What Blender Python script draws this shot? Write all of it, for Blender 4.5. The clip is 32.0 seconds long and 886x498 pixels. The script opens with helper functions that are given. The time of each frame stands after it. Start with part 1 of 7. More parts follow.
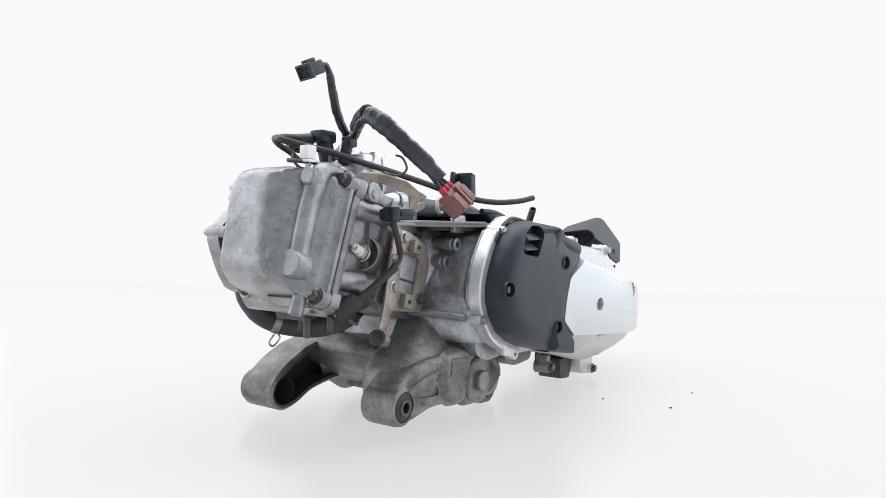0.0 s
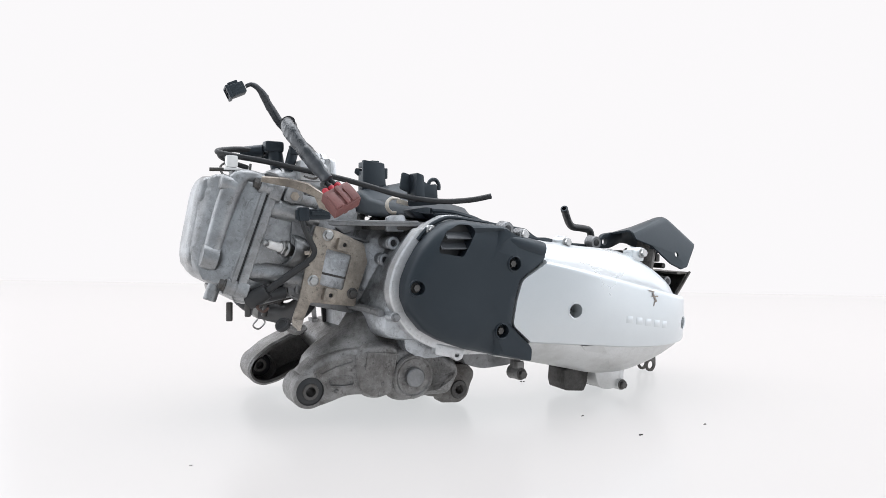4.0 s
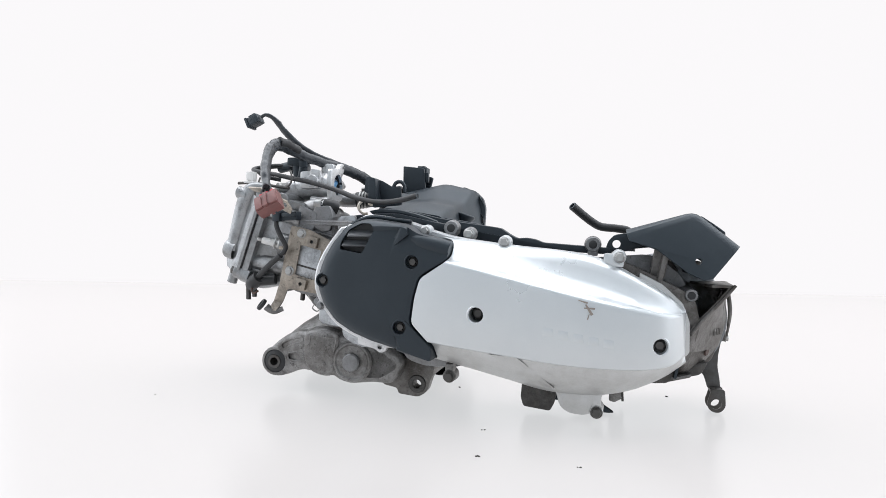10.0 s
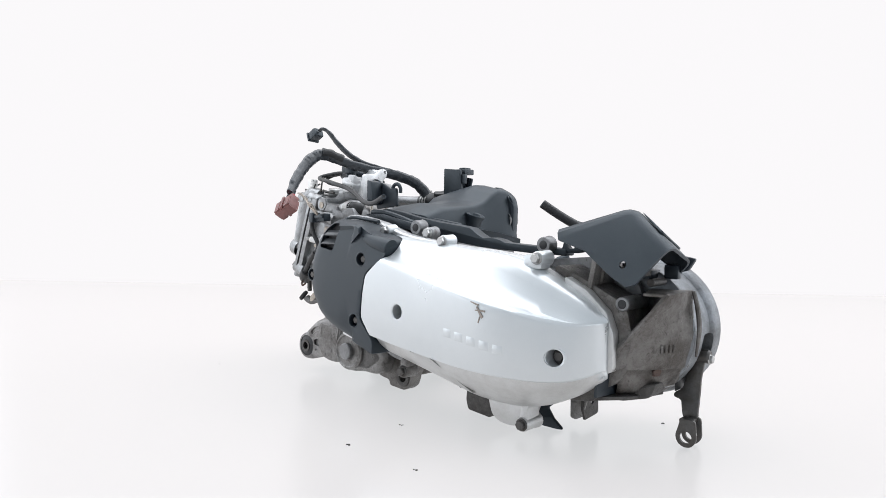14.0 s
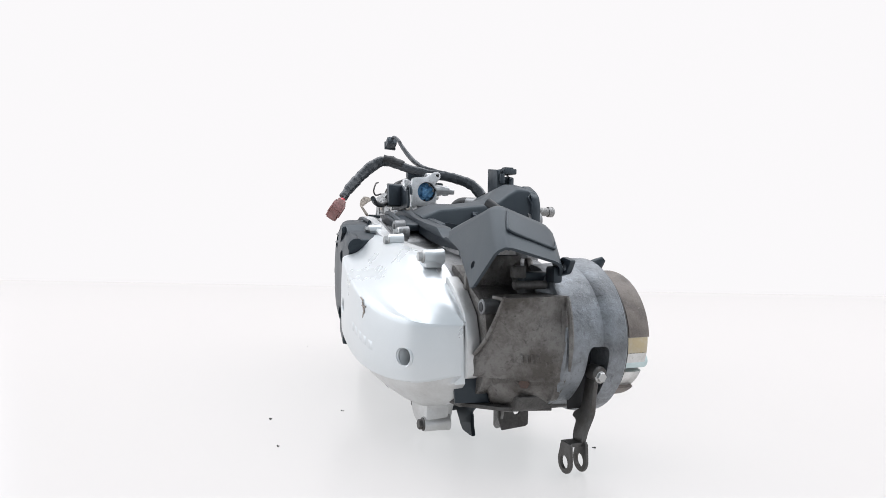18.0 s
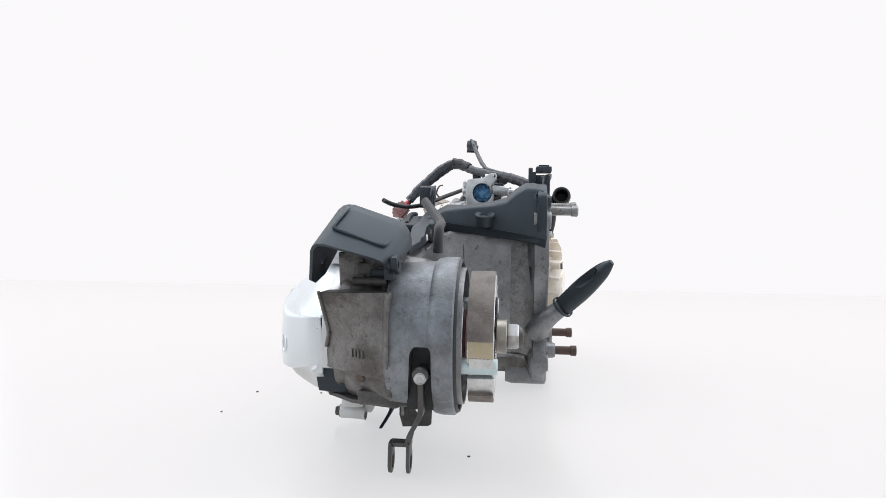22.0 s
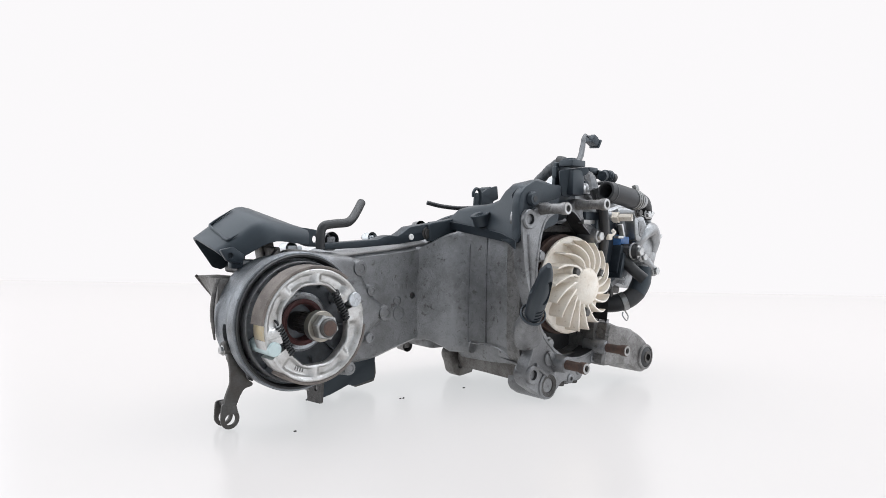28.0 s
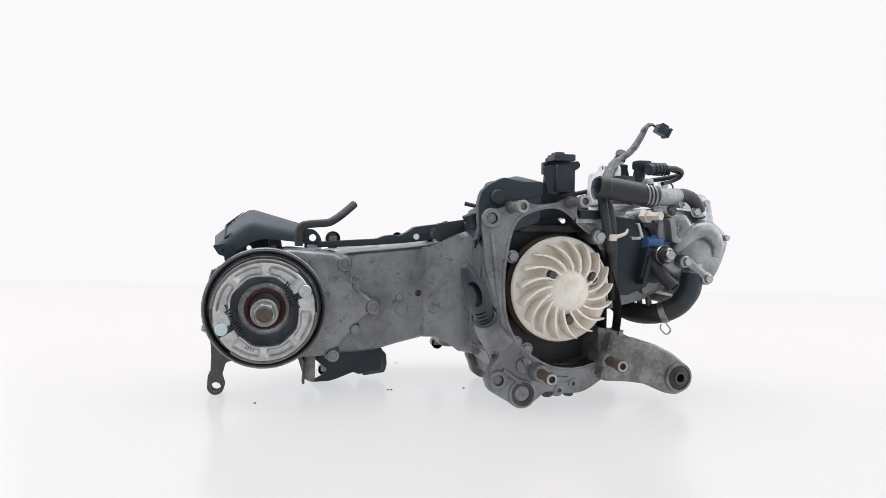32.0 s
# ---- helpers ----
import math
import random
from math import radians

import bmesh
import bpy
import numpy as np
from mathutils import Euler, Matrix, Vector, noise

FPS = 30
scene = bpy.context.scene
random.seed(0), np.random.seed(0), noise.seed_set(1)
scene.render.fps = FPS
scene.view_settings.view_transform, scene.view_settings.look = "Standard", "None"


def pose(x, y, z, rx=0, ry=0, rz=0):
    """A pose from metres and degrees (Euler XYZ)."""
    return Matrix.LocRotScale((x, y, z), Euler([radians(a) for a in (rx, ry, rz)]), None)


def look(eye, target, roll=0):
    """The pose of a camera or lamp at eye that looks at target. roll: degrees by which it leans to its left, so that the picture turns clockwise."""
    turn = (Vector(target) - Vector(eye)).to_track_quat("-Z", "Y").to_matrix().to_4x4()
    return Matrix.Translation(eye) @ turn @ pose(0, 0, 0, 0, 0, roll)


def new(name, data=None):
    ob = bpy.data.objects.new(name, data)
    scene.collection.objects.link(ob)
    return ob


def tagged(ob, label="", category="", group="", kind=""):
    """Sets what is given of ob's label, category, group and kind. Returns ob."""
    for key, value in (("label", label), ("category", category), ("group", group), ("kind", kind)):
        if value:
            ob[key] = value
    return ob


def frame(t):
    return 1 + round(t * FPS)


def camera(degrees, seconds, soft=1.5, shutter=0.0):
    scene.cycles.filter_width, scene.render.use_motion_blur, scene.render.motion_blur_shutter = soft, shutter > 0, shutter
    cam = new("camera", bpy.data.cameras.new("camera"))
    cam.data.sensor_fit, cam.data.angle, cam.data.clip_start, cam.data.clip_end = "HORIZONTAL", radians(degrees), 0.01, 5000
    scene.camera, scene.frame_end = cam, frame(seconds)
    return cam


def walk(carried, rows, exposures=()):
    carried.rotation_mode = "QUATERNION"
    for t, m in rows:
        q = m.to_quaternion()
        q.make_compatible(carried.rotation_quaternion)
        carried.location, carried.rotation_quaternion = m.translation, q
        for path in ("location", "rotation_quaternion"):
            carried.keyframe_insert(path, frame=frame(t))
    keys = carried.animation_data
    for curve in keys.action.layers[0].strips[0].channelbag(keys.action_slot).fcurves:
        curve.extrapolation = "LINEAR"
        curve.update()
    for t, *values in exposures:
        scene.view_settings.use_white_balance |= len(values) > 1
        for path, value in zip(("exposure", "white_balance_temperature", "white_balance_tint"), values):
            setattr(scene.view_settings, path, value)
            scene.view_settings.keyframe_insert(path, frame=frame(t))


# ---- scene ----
# ---------------------------------------------------------------- camera
EYE = Vector((0.0, -0.95, 0.2311))
PITCH, YAW, ROLL = radians(-1.797), radians(1.781), 0.896
AHEAD = Vector((-math.sin(YAW) * math.cos(PITCH), math.cos(YAW) * math.cos(PITCH), math.sin(PITCH)))
START_TURN, TURN_SPEED = 59.137, -6.974      # degrees, degrees a second

cam = camera(67.75, 32.0, soft=0.7)
STAND = look(EYE, EYE + AHEAD, ROLL)
walk(cam, [(0.0, STAND), (32.0, STAND)])

# ---------------------------------------------------------------- light: a white photo booth, open to a dim room behind the camera
world = bpy.data.worlds.new("dim_room")
scene.world = world
world.use_nodes = True
bg = world.node_tree.nodes["Background"]
bg.inputs["Color"].default_value = (0.90, 0.975, 1.06, 1.0)
bg.inputs["Strength"].default_value = 0.72


def glow(name, tint, strength):
    m = bpy.data.materials.new(name)
    m.use_nodes = True
    b = m.node_tree.nodes["Principled BSDF"]
    b.inputs["Base Color"].default_value = (0.0, 0.0, 0.0, 1.0)
    b.inputs["Specular IOR Level"].default_value = 0.0
    b.inputs["Emission Color"].default_value = (*tint, 1.0)
    b.inputs["Emission Strength"].default_value = strength
    return m


# cloths and ceiling emit; side walls and ceiling are unseen and added for light
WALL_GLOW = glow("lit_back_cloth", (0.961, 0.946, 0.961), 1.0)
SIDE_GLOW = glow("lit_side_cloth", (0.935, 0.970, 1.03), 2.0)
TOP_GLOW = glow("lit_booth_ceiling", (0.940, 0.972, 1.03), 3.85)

# ---------------------------------------------------------------- materials


def material(name, base, rough, metal=0.0, dirt=None, amount=0.5, scale=18.0, fine=260.0, bump=0.25, depth=0.0006,
             wear=0.12, coat=0.0, spots=None, spot_amount=0.0, pits=0.0, gleam=0.5, sheen=(1.0, 1.0, 1.0)):
    """Base colour broken by blotches of dirt and fine grain, with relief and uneven gloss."""
    m = bpy.data.materials.new(name)
    m.use_nodes = True
    nt = m.node_tree
    n, link = nt.nodes, nt.links.new
    bsdf = n["Principled BSDF"]
    co = n.new("ShaderNodeTexCoord").outputs["Object"]

    def noise_node(s, detail, roughness=0.6, swirl=0.0):
        k = n.new("ShaderNodeTexNoise")
        k.inputs["Scale"].default_value = s
        k.inputs["Detail"].default_value = detail
        k.inputs["Roughness"].default_value = roughness
        k.inputs["Distortion"].default_value = swirl
        link(co, k.inputs["Vector"])
        return k.outputs["Fac"]

    def ramp(fac, lo, hi):
        r = n.new("ShaderNodeMapRange")
        r.inputs["From Min"].default_value, r.inputs["From Max"].default_value = lo, hi
        link(fac, r.inputs["Value"])
        return r.outputs["Result"]

    def mix(fac, a, b, blend="MIX"):
        k = n.new("ShaderNodeMix")
        k.data_type, k.blend_type = "RGBA", blend
        for socket, value in ((k.inputs[0], fac), (k.inputs[6], a), (k.inputs[7], b)):
            if isinstance(value, (int, float)):
                socket.default_value = value
            elif isinstance(value, tuple):
                socket.default_value = (*value, 1.0)
            else:
                link(value, socket)
        return k.outputs[2]

    def times(fac, k):
        q = n.new("ShaderNodeMath")
        q.operation = "MULTIPLY"
        link(fac, q.inputs[0])
        q.inputs[1].default_value = k
        return q.outputs[0]

    big, small = noise_node(scale, 6.0, 0.65), noise_node(fine, 3.0)
    dirt = dirt or tuple(c * 0.7 for c in base)
    colour = mix(times(ramp(big, 0.43, 0.62), amount), base, dirt)
    if spots:
        colour = mix(times(ramp(noise_node(scale * 5.5, 4.0, 0.7), 0.60, 0.68), spot_amount), colour, spots)
    if pits:
        mid = noise_node(scale * 3.1, 8.0, 0.74, 0.6)
        colour = mix(times(ramp(mid, 0.50, 0.62), 0.5 * pits), colour, dirt)
        colour = mix(times(ramp(noise_node(scale * 2.2, 9.0, 0.78, 1.2), 0.565, 0.635), 0.55 * pits), colour, tuple(c * 0.42 for c in dirt))
        colour = mix(times(ramp(noise_node(scale * 6.0, 6.0, 0.72), 0.600, 0.66), 0.22 * pits), colour, tuple(min(1.0, c * 1.35) for c in base))
        colour = mix(times(ramp(noise_node(scale * 7.0, 6.0, 0.75, 0.8), 0.575, 0.64), 0.40 * pits), colour, tuple(c * 0.55 for c in dirt))
        colour = mix(times(ramp(noise_node(scale * 5.0, 5.0, 0.7, 2.5), 0.61, 0.66), 0.22 * pits), colour, tuple(min(1.0, c * 1.7 + 0.04) for c in base))
    grain = n.new("ShaderNodeMapRange")
    grain.inputs["To Min"].default_value, grain.inputs["To Max"].default_value = 1.0 - wear, 1.0 + wear
    link(small, grain.inputs["Value"])
    shade = n.new("ShaderNodeHueSaturation")
    link(colour, shade.inputs["Color"])
    link(grain.outputs["Result"], shade.inputs["Value"])
    link(shade.outputs["Color"], bsdf.inputs["Base Color"])
    gloss = n.new("ShaderNodeMapRange")
    gloss.inputs["To Min"].default_value, gloss.inputs["To Max"].default_value = max(0.05, rough - 0.1), min(1.0, rough + 0.14)
    link(big, gloss.inputs["Value"])
    link(gloss.outputs["Result"], bsdf.inputs["Roughness"])
    bsdf.inputs["Metallic"].default_value = metal
    bsdf.inputs["Specular IOR Level"].default_value = gleam
    bsdf.inputs["Coat Weight"].default_value = coat
    bsdf.inputs["Specular Tint"].default_value = (*sheen, 1.0)
    if bump:
        b = n.new("ShaderNodeBump")
        b.inputs["Strength"].default_value, b.inputs["Distance"].default_value = bump, depth
        height = small
        if pits:
            add = n.new("ShaderNodeMath")
            add.operation = "MULTIPLY_ADD"
            link(mid, add.inputs[0])
            add.inputs[1].default_value = 2.2
            link(small, add.inputs[2])
            height = add.outputs[0]
        link(height, b.inputs["Height"])
        link(b.outputs["Normal"], bsdf.inputs["Normal"])
    return m


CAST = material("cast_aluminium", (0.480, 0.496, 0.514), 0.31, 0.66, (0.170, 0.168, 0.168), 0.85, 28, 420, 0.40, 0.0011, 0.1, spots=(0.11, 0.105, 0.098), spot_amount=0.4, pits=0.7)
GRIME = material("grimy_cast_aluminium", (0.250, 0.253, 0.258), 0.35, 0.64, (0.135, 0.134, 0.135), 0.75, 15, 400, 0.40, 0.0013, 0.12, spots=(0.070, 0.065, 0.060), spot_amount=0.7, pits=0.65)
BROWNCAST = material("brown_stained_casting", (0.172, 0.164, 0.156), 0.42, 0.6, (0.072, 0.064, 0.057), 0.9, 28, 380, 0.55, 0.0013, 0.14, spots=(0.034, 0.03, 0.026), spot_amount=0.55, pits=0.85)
DIMCAST = material("dim_cast_aluminium", (0.248, 0.243, 0.238), 0.38, 0.55, (0.108, 0.101, 0.095), 0.9, 27, 400, 0.45, 0.0013, 0.12, spots=(0.05, 0.046, 0.042), spot_amount=0.7, pits=1.0)
# oily casting; also paints shade into holes, a groove and recesses
DARKCAST = material("oily_shaded_cast_aluminium", (0.082, 0.078, 0.074), 0.5, 0.4, (0.034, 0.031, 0.029), 0.8, 30, 400, 0.6, 0.001, 0.28, pits=0.7)
DRUMCAST = material("weathered_drum_casting", (0.225, 0.240, 0.256), 0.40, 0.62, (0.110, 0.113, 0.118), 0.8, 20, 420, 0.4, 0.0011, 0.10, spots=(0.08, 0.078, 0.078), spot_amount=0.5, pits=0.8)
WELL = material("black_well_casting", (0.036, 0.035, 0.036), 0.42, 0.2, (0.020, 0.019, 0.019), 0.7, 22, 400, 0.4, 0.0008, 0.2)
BRIGHT = material("bright_machined_aluminium", (0.64, 0.645, 0.65), 0.34, 0.6, (0.40, 0.395, 0.39), 0.5, 40, 500, 0.3, 0.0005, 0.12, spots=(0.22, 0.21, 0.20), spot_amount=0.45)
HEADCAST = material("valve_cover_aluminium", (0.345, 0.354, 0.362), 0.30, 0.74, (0.185, 0.183, 0.181), 0.80, 18, 450, 0.34, 0.0009, 0.10, spots=(0.13, 0.124, 0.116), spot_amount=0.45, pits=0.75)
SILVER = material("silver_painted_cover", (0.600, 0.625, 0.636), 0.28, 0.52, (0.555, 0.582, 0.596), 0.5, 9, 700, 0.0, 0.0002, 0.02)
SILVERRAW = material("bare_cover_aluminium", (0.55, 0.55, 0.546), 0.40, 0.6, (0.40, 0.392, 0.378), 0.6, 18, 500, 0.3, 0.0005, 0.06, pits=0.2)
BLACK = material("black_grained_plastic", (0.0135, 0.0178, 0.0235), 0.42, 0.0, (0.0190, 0.0240, 0.0305), 0.6, 14, 900, 0.25, 0.0003, 0.15, gleam=0.45, sheen=(0.85, 0.95, 1.0))
GREYBLACK = material("faded_black_plastic", (0.0188, 0.0242, 0.0300), 0.46, 0.0, (0.028, 0.0345, 0.0415), 0.6, 16, 900, 0.3, 0.0003, 0.15, gleam=0.46, sheen=(0.86, 0.95, 1.0))
# lighter copy of the cover plastic: top light on the louvres, in colour
SLATGREY = material("lit_slat_plastic", (0.075, 0.080, 0.086), 0.4, 0.0, (0.045, 0.048, 0.052), 0.6, 60, 600, 0.2, 0.0003, 0.1)
# rubber parts, and black discs that paint the shade inside holes
RUBBER = material("black_rubber_and_shade", (0.014, 0.0145, 0.016), 0.5, 0.0, (0.030, 0.030, 0.030), 0.6, 40, 600, 0.3, 0.0004, 0.15)
SLEEVE = material("grey_sheen_sleeve", (0.024, 0.028, 0.033), 0.28, 0.0, (0.050, 0.055, 0.062), 0.7, 30, 120, 0.5, 0.0014, 0.15)
STEEL = material("zinc_plated_steel", (0.44, 0.44, 0.435), 0.35, 0.95, (0.22, 0.21, 0.195), 0.7, 60, 500, 0.2, 0.0003, 0.1)
CLAMPSTEEL = material("tarnished_spring_steel", (0.27, 0.27, 0.265), 0.38, 0.9, (0.13, 0.125, 0.115), 0.7, 60, 500, 0.2, 0.0003, 0.1)
DULLSTEEL = material("dull_steel", (0.095, 0.092, 0.089), 0.45, 0.75, (0.07, 0.062, 0.055), 0.7, 50, 500, 0.3, 0.0004, 0.2)
RUST = material("rusty_steel", (0.085, 0.060, 0.052), 0.65, 0.4, (0.125, 0.075, 0.058), 0.7, 90, 500, 0.6, 0.0006, 0.3)
TAN = material("yellow_zinc_plate", (0.385, 0.338, 0.285), 0.42, 0.6, (0.175, 0.155, 0.135), 0.8, 30, 500, 0.3, 0.0004, 0.1, spots=(0.10, 0.085, 0.072), spot_amount=0.6, pits=0.6)
RED = material("dusty_red_connector", (0.19, 0.075, 0.068), 0.48, 0.0, (0.13, 0.055, 0.05), 0.6, 50, 600, 0.2, 0.0003, 0.1)
REDWIRE = material("red_seal", (0.55, 0.03, 0.05), 0.45, 0.0)
IVORY = material("yellowed_nylon", (0.78, 0.725, 0.645), 0.32, 0.0, (0.60, 0.50, 0.39), 0.6, 26, 400, 0.2, 0.0004, 0.1, spots=(0.36, 0.28, 0.20), spot_amount=0.4)
WHITE = material("white_ceramic", (0.80, 0.79, 0.77), 0.25, 0.0, (0.62, 0.6, 0.57), 0.4, 60, 400, 0.1, 0.0002, 0.05)
PALE = material("pale_zinc", (0.52, 0.62, 0.62), 0.35, 0.2, (0.42, 0.50, 0.50), 0.5, 60, 400, 0.1, 0.0002, 0.05)
# shade inside the drum is put into this darker casting colour
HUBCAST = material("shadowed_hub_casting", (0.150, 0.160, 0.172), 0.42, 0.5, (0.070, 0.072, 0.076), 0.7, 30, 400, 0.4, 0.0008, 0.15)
LINING = material("brake_lining", (0.17, 0.145, 0.128), 0.7, 0.0, (0.10, 0.085, 0.075), 0.75, 50, 600, 0.6, 0.0006, 0.25, spots=(0.26, 0.235, 0.21), spot_amount=0.5)
GOLD = material("yellow_passivated_steel", (0.40, 0.335, 0.22), 0.38, 0.75, (0.42, 0.40, 0.36), 0.7, 60, 400, 0.1, 0.0002, 0.1)
BLUE = material("blue_plastic", (0.05, 0.14, 0.33), 0.4, 0.0, (0.03, 0.09, 0.22), 0.6, 50)
BLUECLOTH = material("blue_paper_wad", (0.06, 0.18, 0.36), 0.8, 0.0, (0.16, 0.34, 0.52), 0.8, 120, 300, 0.8, 0.002, 0.2)
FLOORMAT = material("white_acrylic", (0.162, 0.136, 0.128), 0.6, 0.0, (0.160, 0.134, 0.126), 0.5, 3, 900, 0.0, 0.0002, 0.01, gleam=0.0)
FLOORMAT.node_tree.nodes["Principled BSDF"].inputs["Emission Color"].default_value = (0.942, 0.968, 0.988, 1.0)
FLOORMAT.node_tree.nodes["Principled BSDF"].inputs["Emission Strength"].default_value = 0.686      # added glow lifts the floor's white and its shadows


def glazed(m, share, rough):
    """A clear glossy skin over a material: a fixed share of mirror light."""
    nt = m.node_tree
    gloss, blend = nt.nodes.new("ShaderNodeBsdfGlossy"), nt.nodes.new("ShaderNodeMixShader")
    gloss.inputs["Color"].default_value = (1.0, 1.0, 1.0, 1.0)
    gloss.inputs["Roughness"].default_value = rough
    blend.inputs[0].default_value = share
    nt.links.new(nt.nodes["Principled BSDF"].outputs[0], blend.inputs[1])
    nt.links.new(gloss.outputs[0], blend.inputs[2])
    nt.links.new(blend.outputs[0], nt.nodes["Material Output"].inputs["Surface"])


glazed(FLOORMAT, 0.13, 0.22)
COLLAR = material("tarnished_collar_steel", (0.34, 0.315, 0.265), 0.34, 0.85, (0.20, 0.19, 0.18), 0.7, 60, 400, 0.2, 0.0003, 0.1)
PRINT = material("grey_stamped_ink", (0.16, 0.155, 0.15), 0.6)
SEALRED = material("dark_red_seal", (0.09, 0.03, 0.028), 0.5, 0.0, (0.05, 0.02, 0.018), 0.7, 80)
SHOECAST = material("bright_brake_casting", (0.56, 0.555, 0.545), 0.36, 0.85, (0.30, 0.285, 0.265), 0.6, 40, 500, 0.4, 0.0005, 0.15, spots=(0.16, 0.135, 0.115), spot_amount=0.4)
SPECK = material("dark_grit", (0.05, 0.045, 0.04), 0.8)
SCUFF = material("scraped_paint", (0.33, 0.285, 0.25), 0.6, 0.2)

# ---------------------------------------------------------------- mesh tools
FRAMES = {"y": Matrix(((1, 0, 0, 0), (0, 0, 1, 0), (0, 1, 0, 0), (0, 0, 0, 1))),
          "x": Matrix(((0, 0, 1, 0), (1, 0, 0, 0), (0, 1, 0, 0), (0, 0, 0, 1))),
          "z": Matrix.Identity(4)}


def frame_of(ax):
    return FRAMES[ax] if isinstance(ax, str) else ax


def basis(origin, u, v):
    """A frame with its origin, its first axis and roughly its second; the third stands on both."""
    u = Vector(u).normalized()
    w = u.cross(Vector(v)).normalized()
    v = w.cross(u)
    m = Matrix((u, v, w)).transposed().to_4x4()
    m.translation = Vector(origin)
    return m


def along(origin, axis):
    """A frame whose third axis is the given one."""
    axis = Vector(axis).normalized()
    side = Vector((0, 0, 1)) if abs(axis.z) < 0.9 else Vector((1, 0, 0))
    u = side.cross(axis).normalized()
    return basis(origin, u, axis.cross(u))


def rounded(pts, r, n=3):
    """The outline with its corners rounded."""
    out, count = [], len(pts)
    for i, p in enumerate(pts):
        p, a, b = Vector(p), Vector(pts[i - 1]), Vector(pts[(i + 1) % count])
        da, db = (a - p), (b - p)
        k = min(r, da.length * 0.45, db.length * 0.45)
        s, e = p + da.normalized() * k, p + db.normalized() * k
        for j in range(n + 1):
            t = j / n
            out.append(tuple((1 - t) ** 2 * s + 2 * t * (1 - t) * p + t * t * e))
    return out


def spline(pts, n=4, closed=False):
    """Points on a smooth line through the given ones."""
    pts = [Vector(p) for p in pts]
    out, c = [], len(pts)
    for i in range(c if closed else c - 1):
        if closed:
            p0, p1, p2, p3 = pts[i - 1], pts[i], pts[(i + 1) % c], pts[(i + 2) % c]
        else:
            p0, p1, p2, p3 = pts[max(i - 1, 0)], pts[i], pts[i + 1], pts[min(i + 2, c - 1)]
        for j in range(n):
            t = j / n
            out.append(0.5 * (2 * p1 + (p2 - p0) * t + (2 * p0 - 5 * p1 + 4 * p2 - p3) * t * t + (3 * p1 - p0 - 3 * p2 + p3) * t ** 3))
    if not closed:
        out.append(pts[-1])
    return out


def ring(u, v, r, n=24, a0=0.0, a1=360.0):
    full = a1 - a0 >= 360
    return [(u + r * math.cos(radians(a0 + (a1 - a0) * i / (n if full else n - 1))), v + r * math.sin(radians(a0 + (a1 - a0) * i / (n if full else n - 1)))) for i in range(n)]


def curve_at(table, x):
    """The value of a table of (x, value) pairs, read as a smooth line."""
    xs, ys = [p[0] for p in table], [p[1] for p in table]
    if x <= xs[0]:
        return ys[0]
    for i in range(len(xs) - 1):
        if x <= xs[i + 1]:
            t = (x - xs[i]) / (xs[i + 1] - xs[i])
            m0 = (ys[i + 1] - ys[max(i - 1, 0)]) / (xs[i + 1] - xs[max(i - 1, 0)])
            k = min(i + 2, len(xs) - 1)
            m1 = (ys[k] - ys[i]) / (xs[k] - xs[i])
            h = xs[i + 1] - xs[i]
            return (2 * t ** 3 - 3 * t * t + 1) * ys[i] + (t ** 3 - 2 * t * t + t) * h * m0 + (3 * t * t - 2 * t ** 3) * ys[i + 1] + (t ** 3 - t * t) * h * m1
    return ys[-1]


def inset(pts, d):
    """The outline moved inwards by d."""
    area = sum(pts[i - 1][0] * pts[i][1] - pts[i][0] * pts[i - 1][1] for i in range(len(pts)))
    sign, out = (1 if area > 0 else -1), []
    for i, p in enumerate(pts):
        a, b = Vector(pts[i - 1]), Vector(pts[(i + 1) % len(pts)])
        p = Vector(p)
        n1, n2 = (p - a), (b - p)
        n1, n2 = Vector((-n1.y, n1.x)), Vector((-n2.y, n2.x))
        n = (n1.normalized() + n2.normalized())
        if n.length < 1e-6:
            n = n1
        out.append(tuple(p + n.normalized() * d * sign))
    return out


def skin(rings, closed=True, caps=True, bm=None):
    """A surface through rings of points of equal count."""
    bm = bm or bmesh.new()
    rows = [[bm.verts.new(p) for p in r] for r in rings]
    c = len(rows[0])
    for a, b in zip(rows, rows[1:]):
        for i in range(c if closed else c - 1):
            j = (i + 1) % c
            bm.faces.new((a[i], a[j], b[j], b[i]))
    if caps:
        bm.faces.new(rows[0])
        bm.faces.new(rows[-1])
    return bm


def levels(outline, steps, ax="y"):
    """A body of one outline, at each step (height, inset)."""
    m = frame_of(ax)
    return skin([[m @ Vector((*q, h)) for q in inset(outline, d)] for h, d in steps])


def prism(outline, a, b, ax="y", edge=0.0015):
    """An outline with thickness and softened rims."""
    if edge <= 0:
        return levels(outline, [(a, 0), (b, 0)], ax)
    s = edge if b > a else -edge
    return levels(outline, [(a, edge), (a + 0.3 * s, 0.3 * edge), (a + s, 0), (b - s, 0), (b - 0.3 * s, 0.3 * edge), (b, edge)], ax)


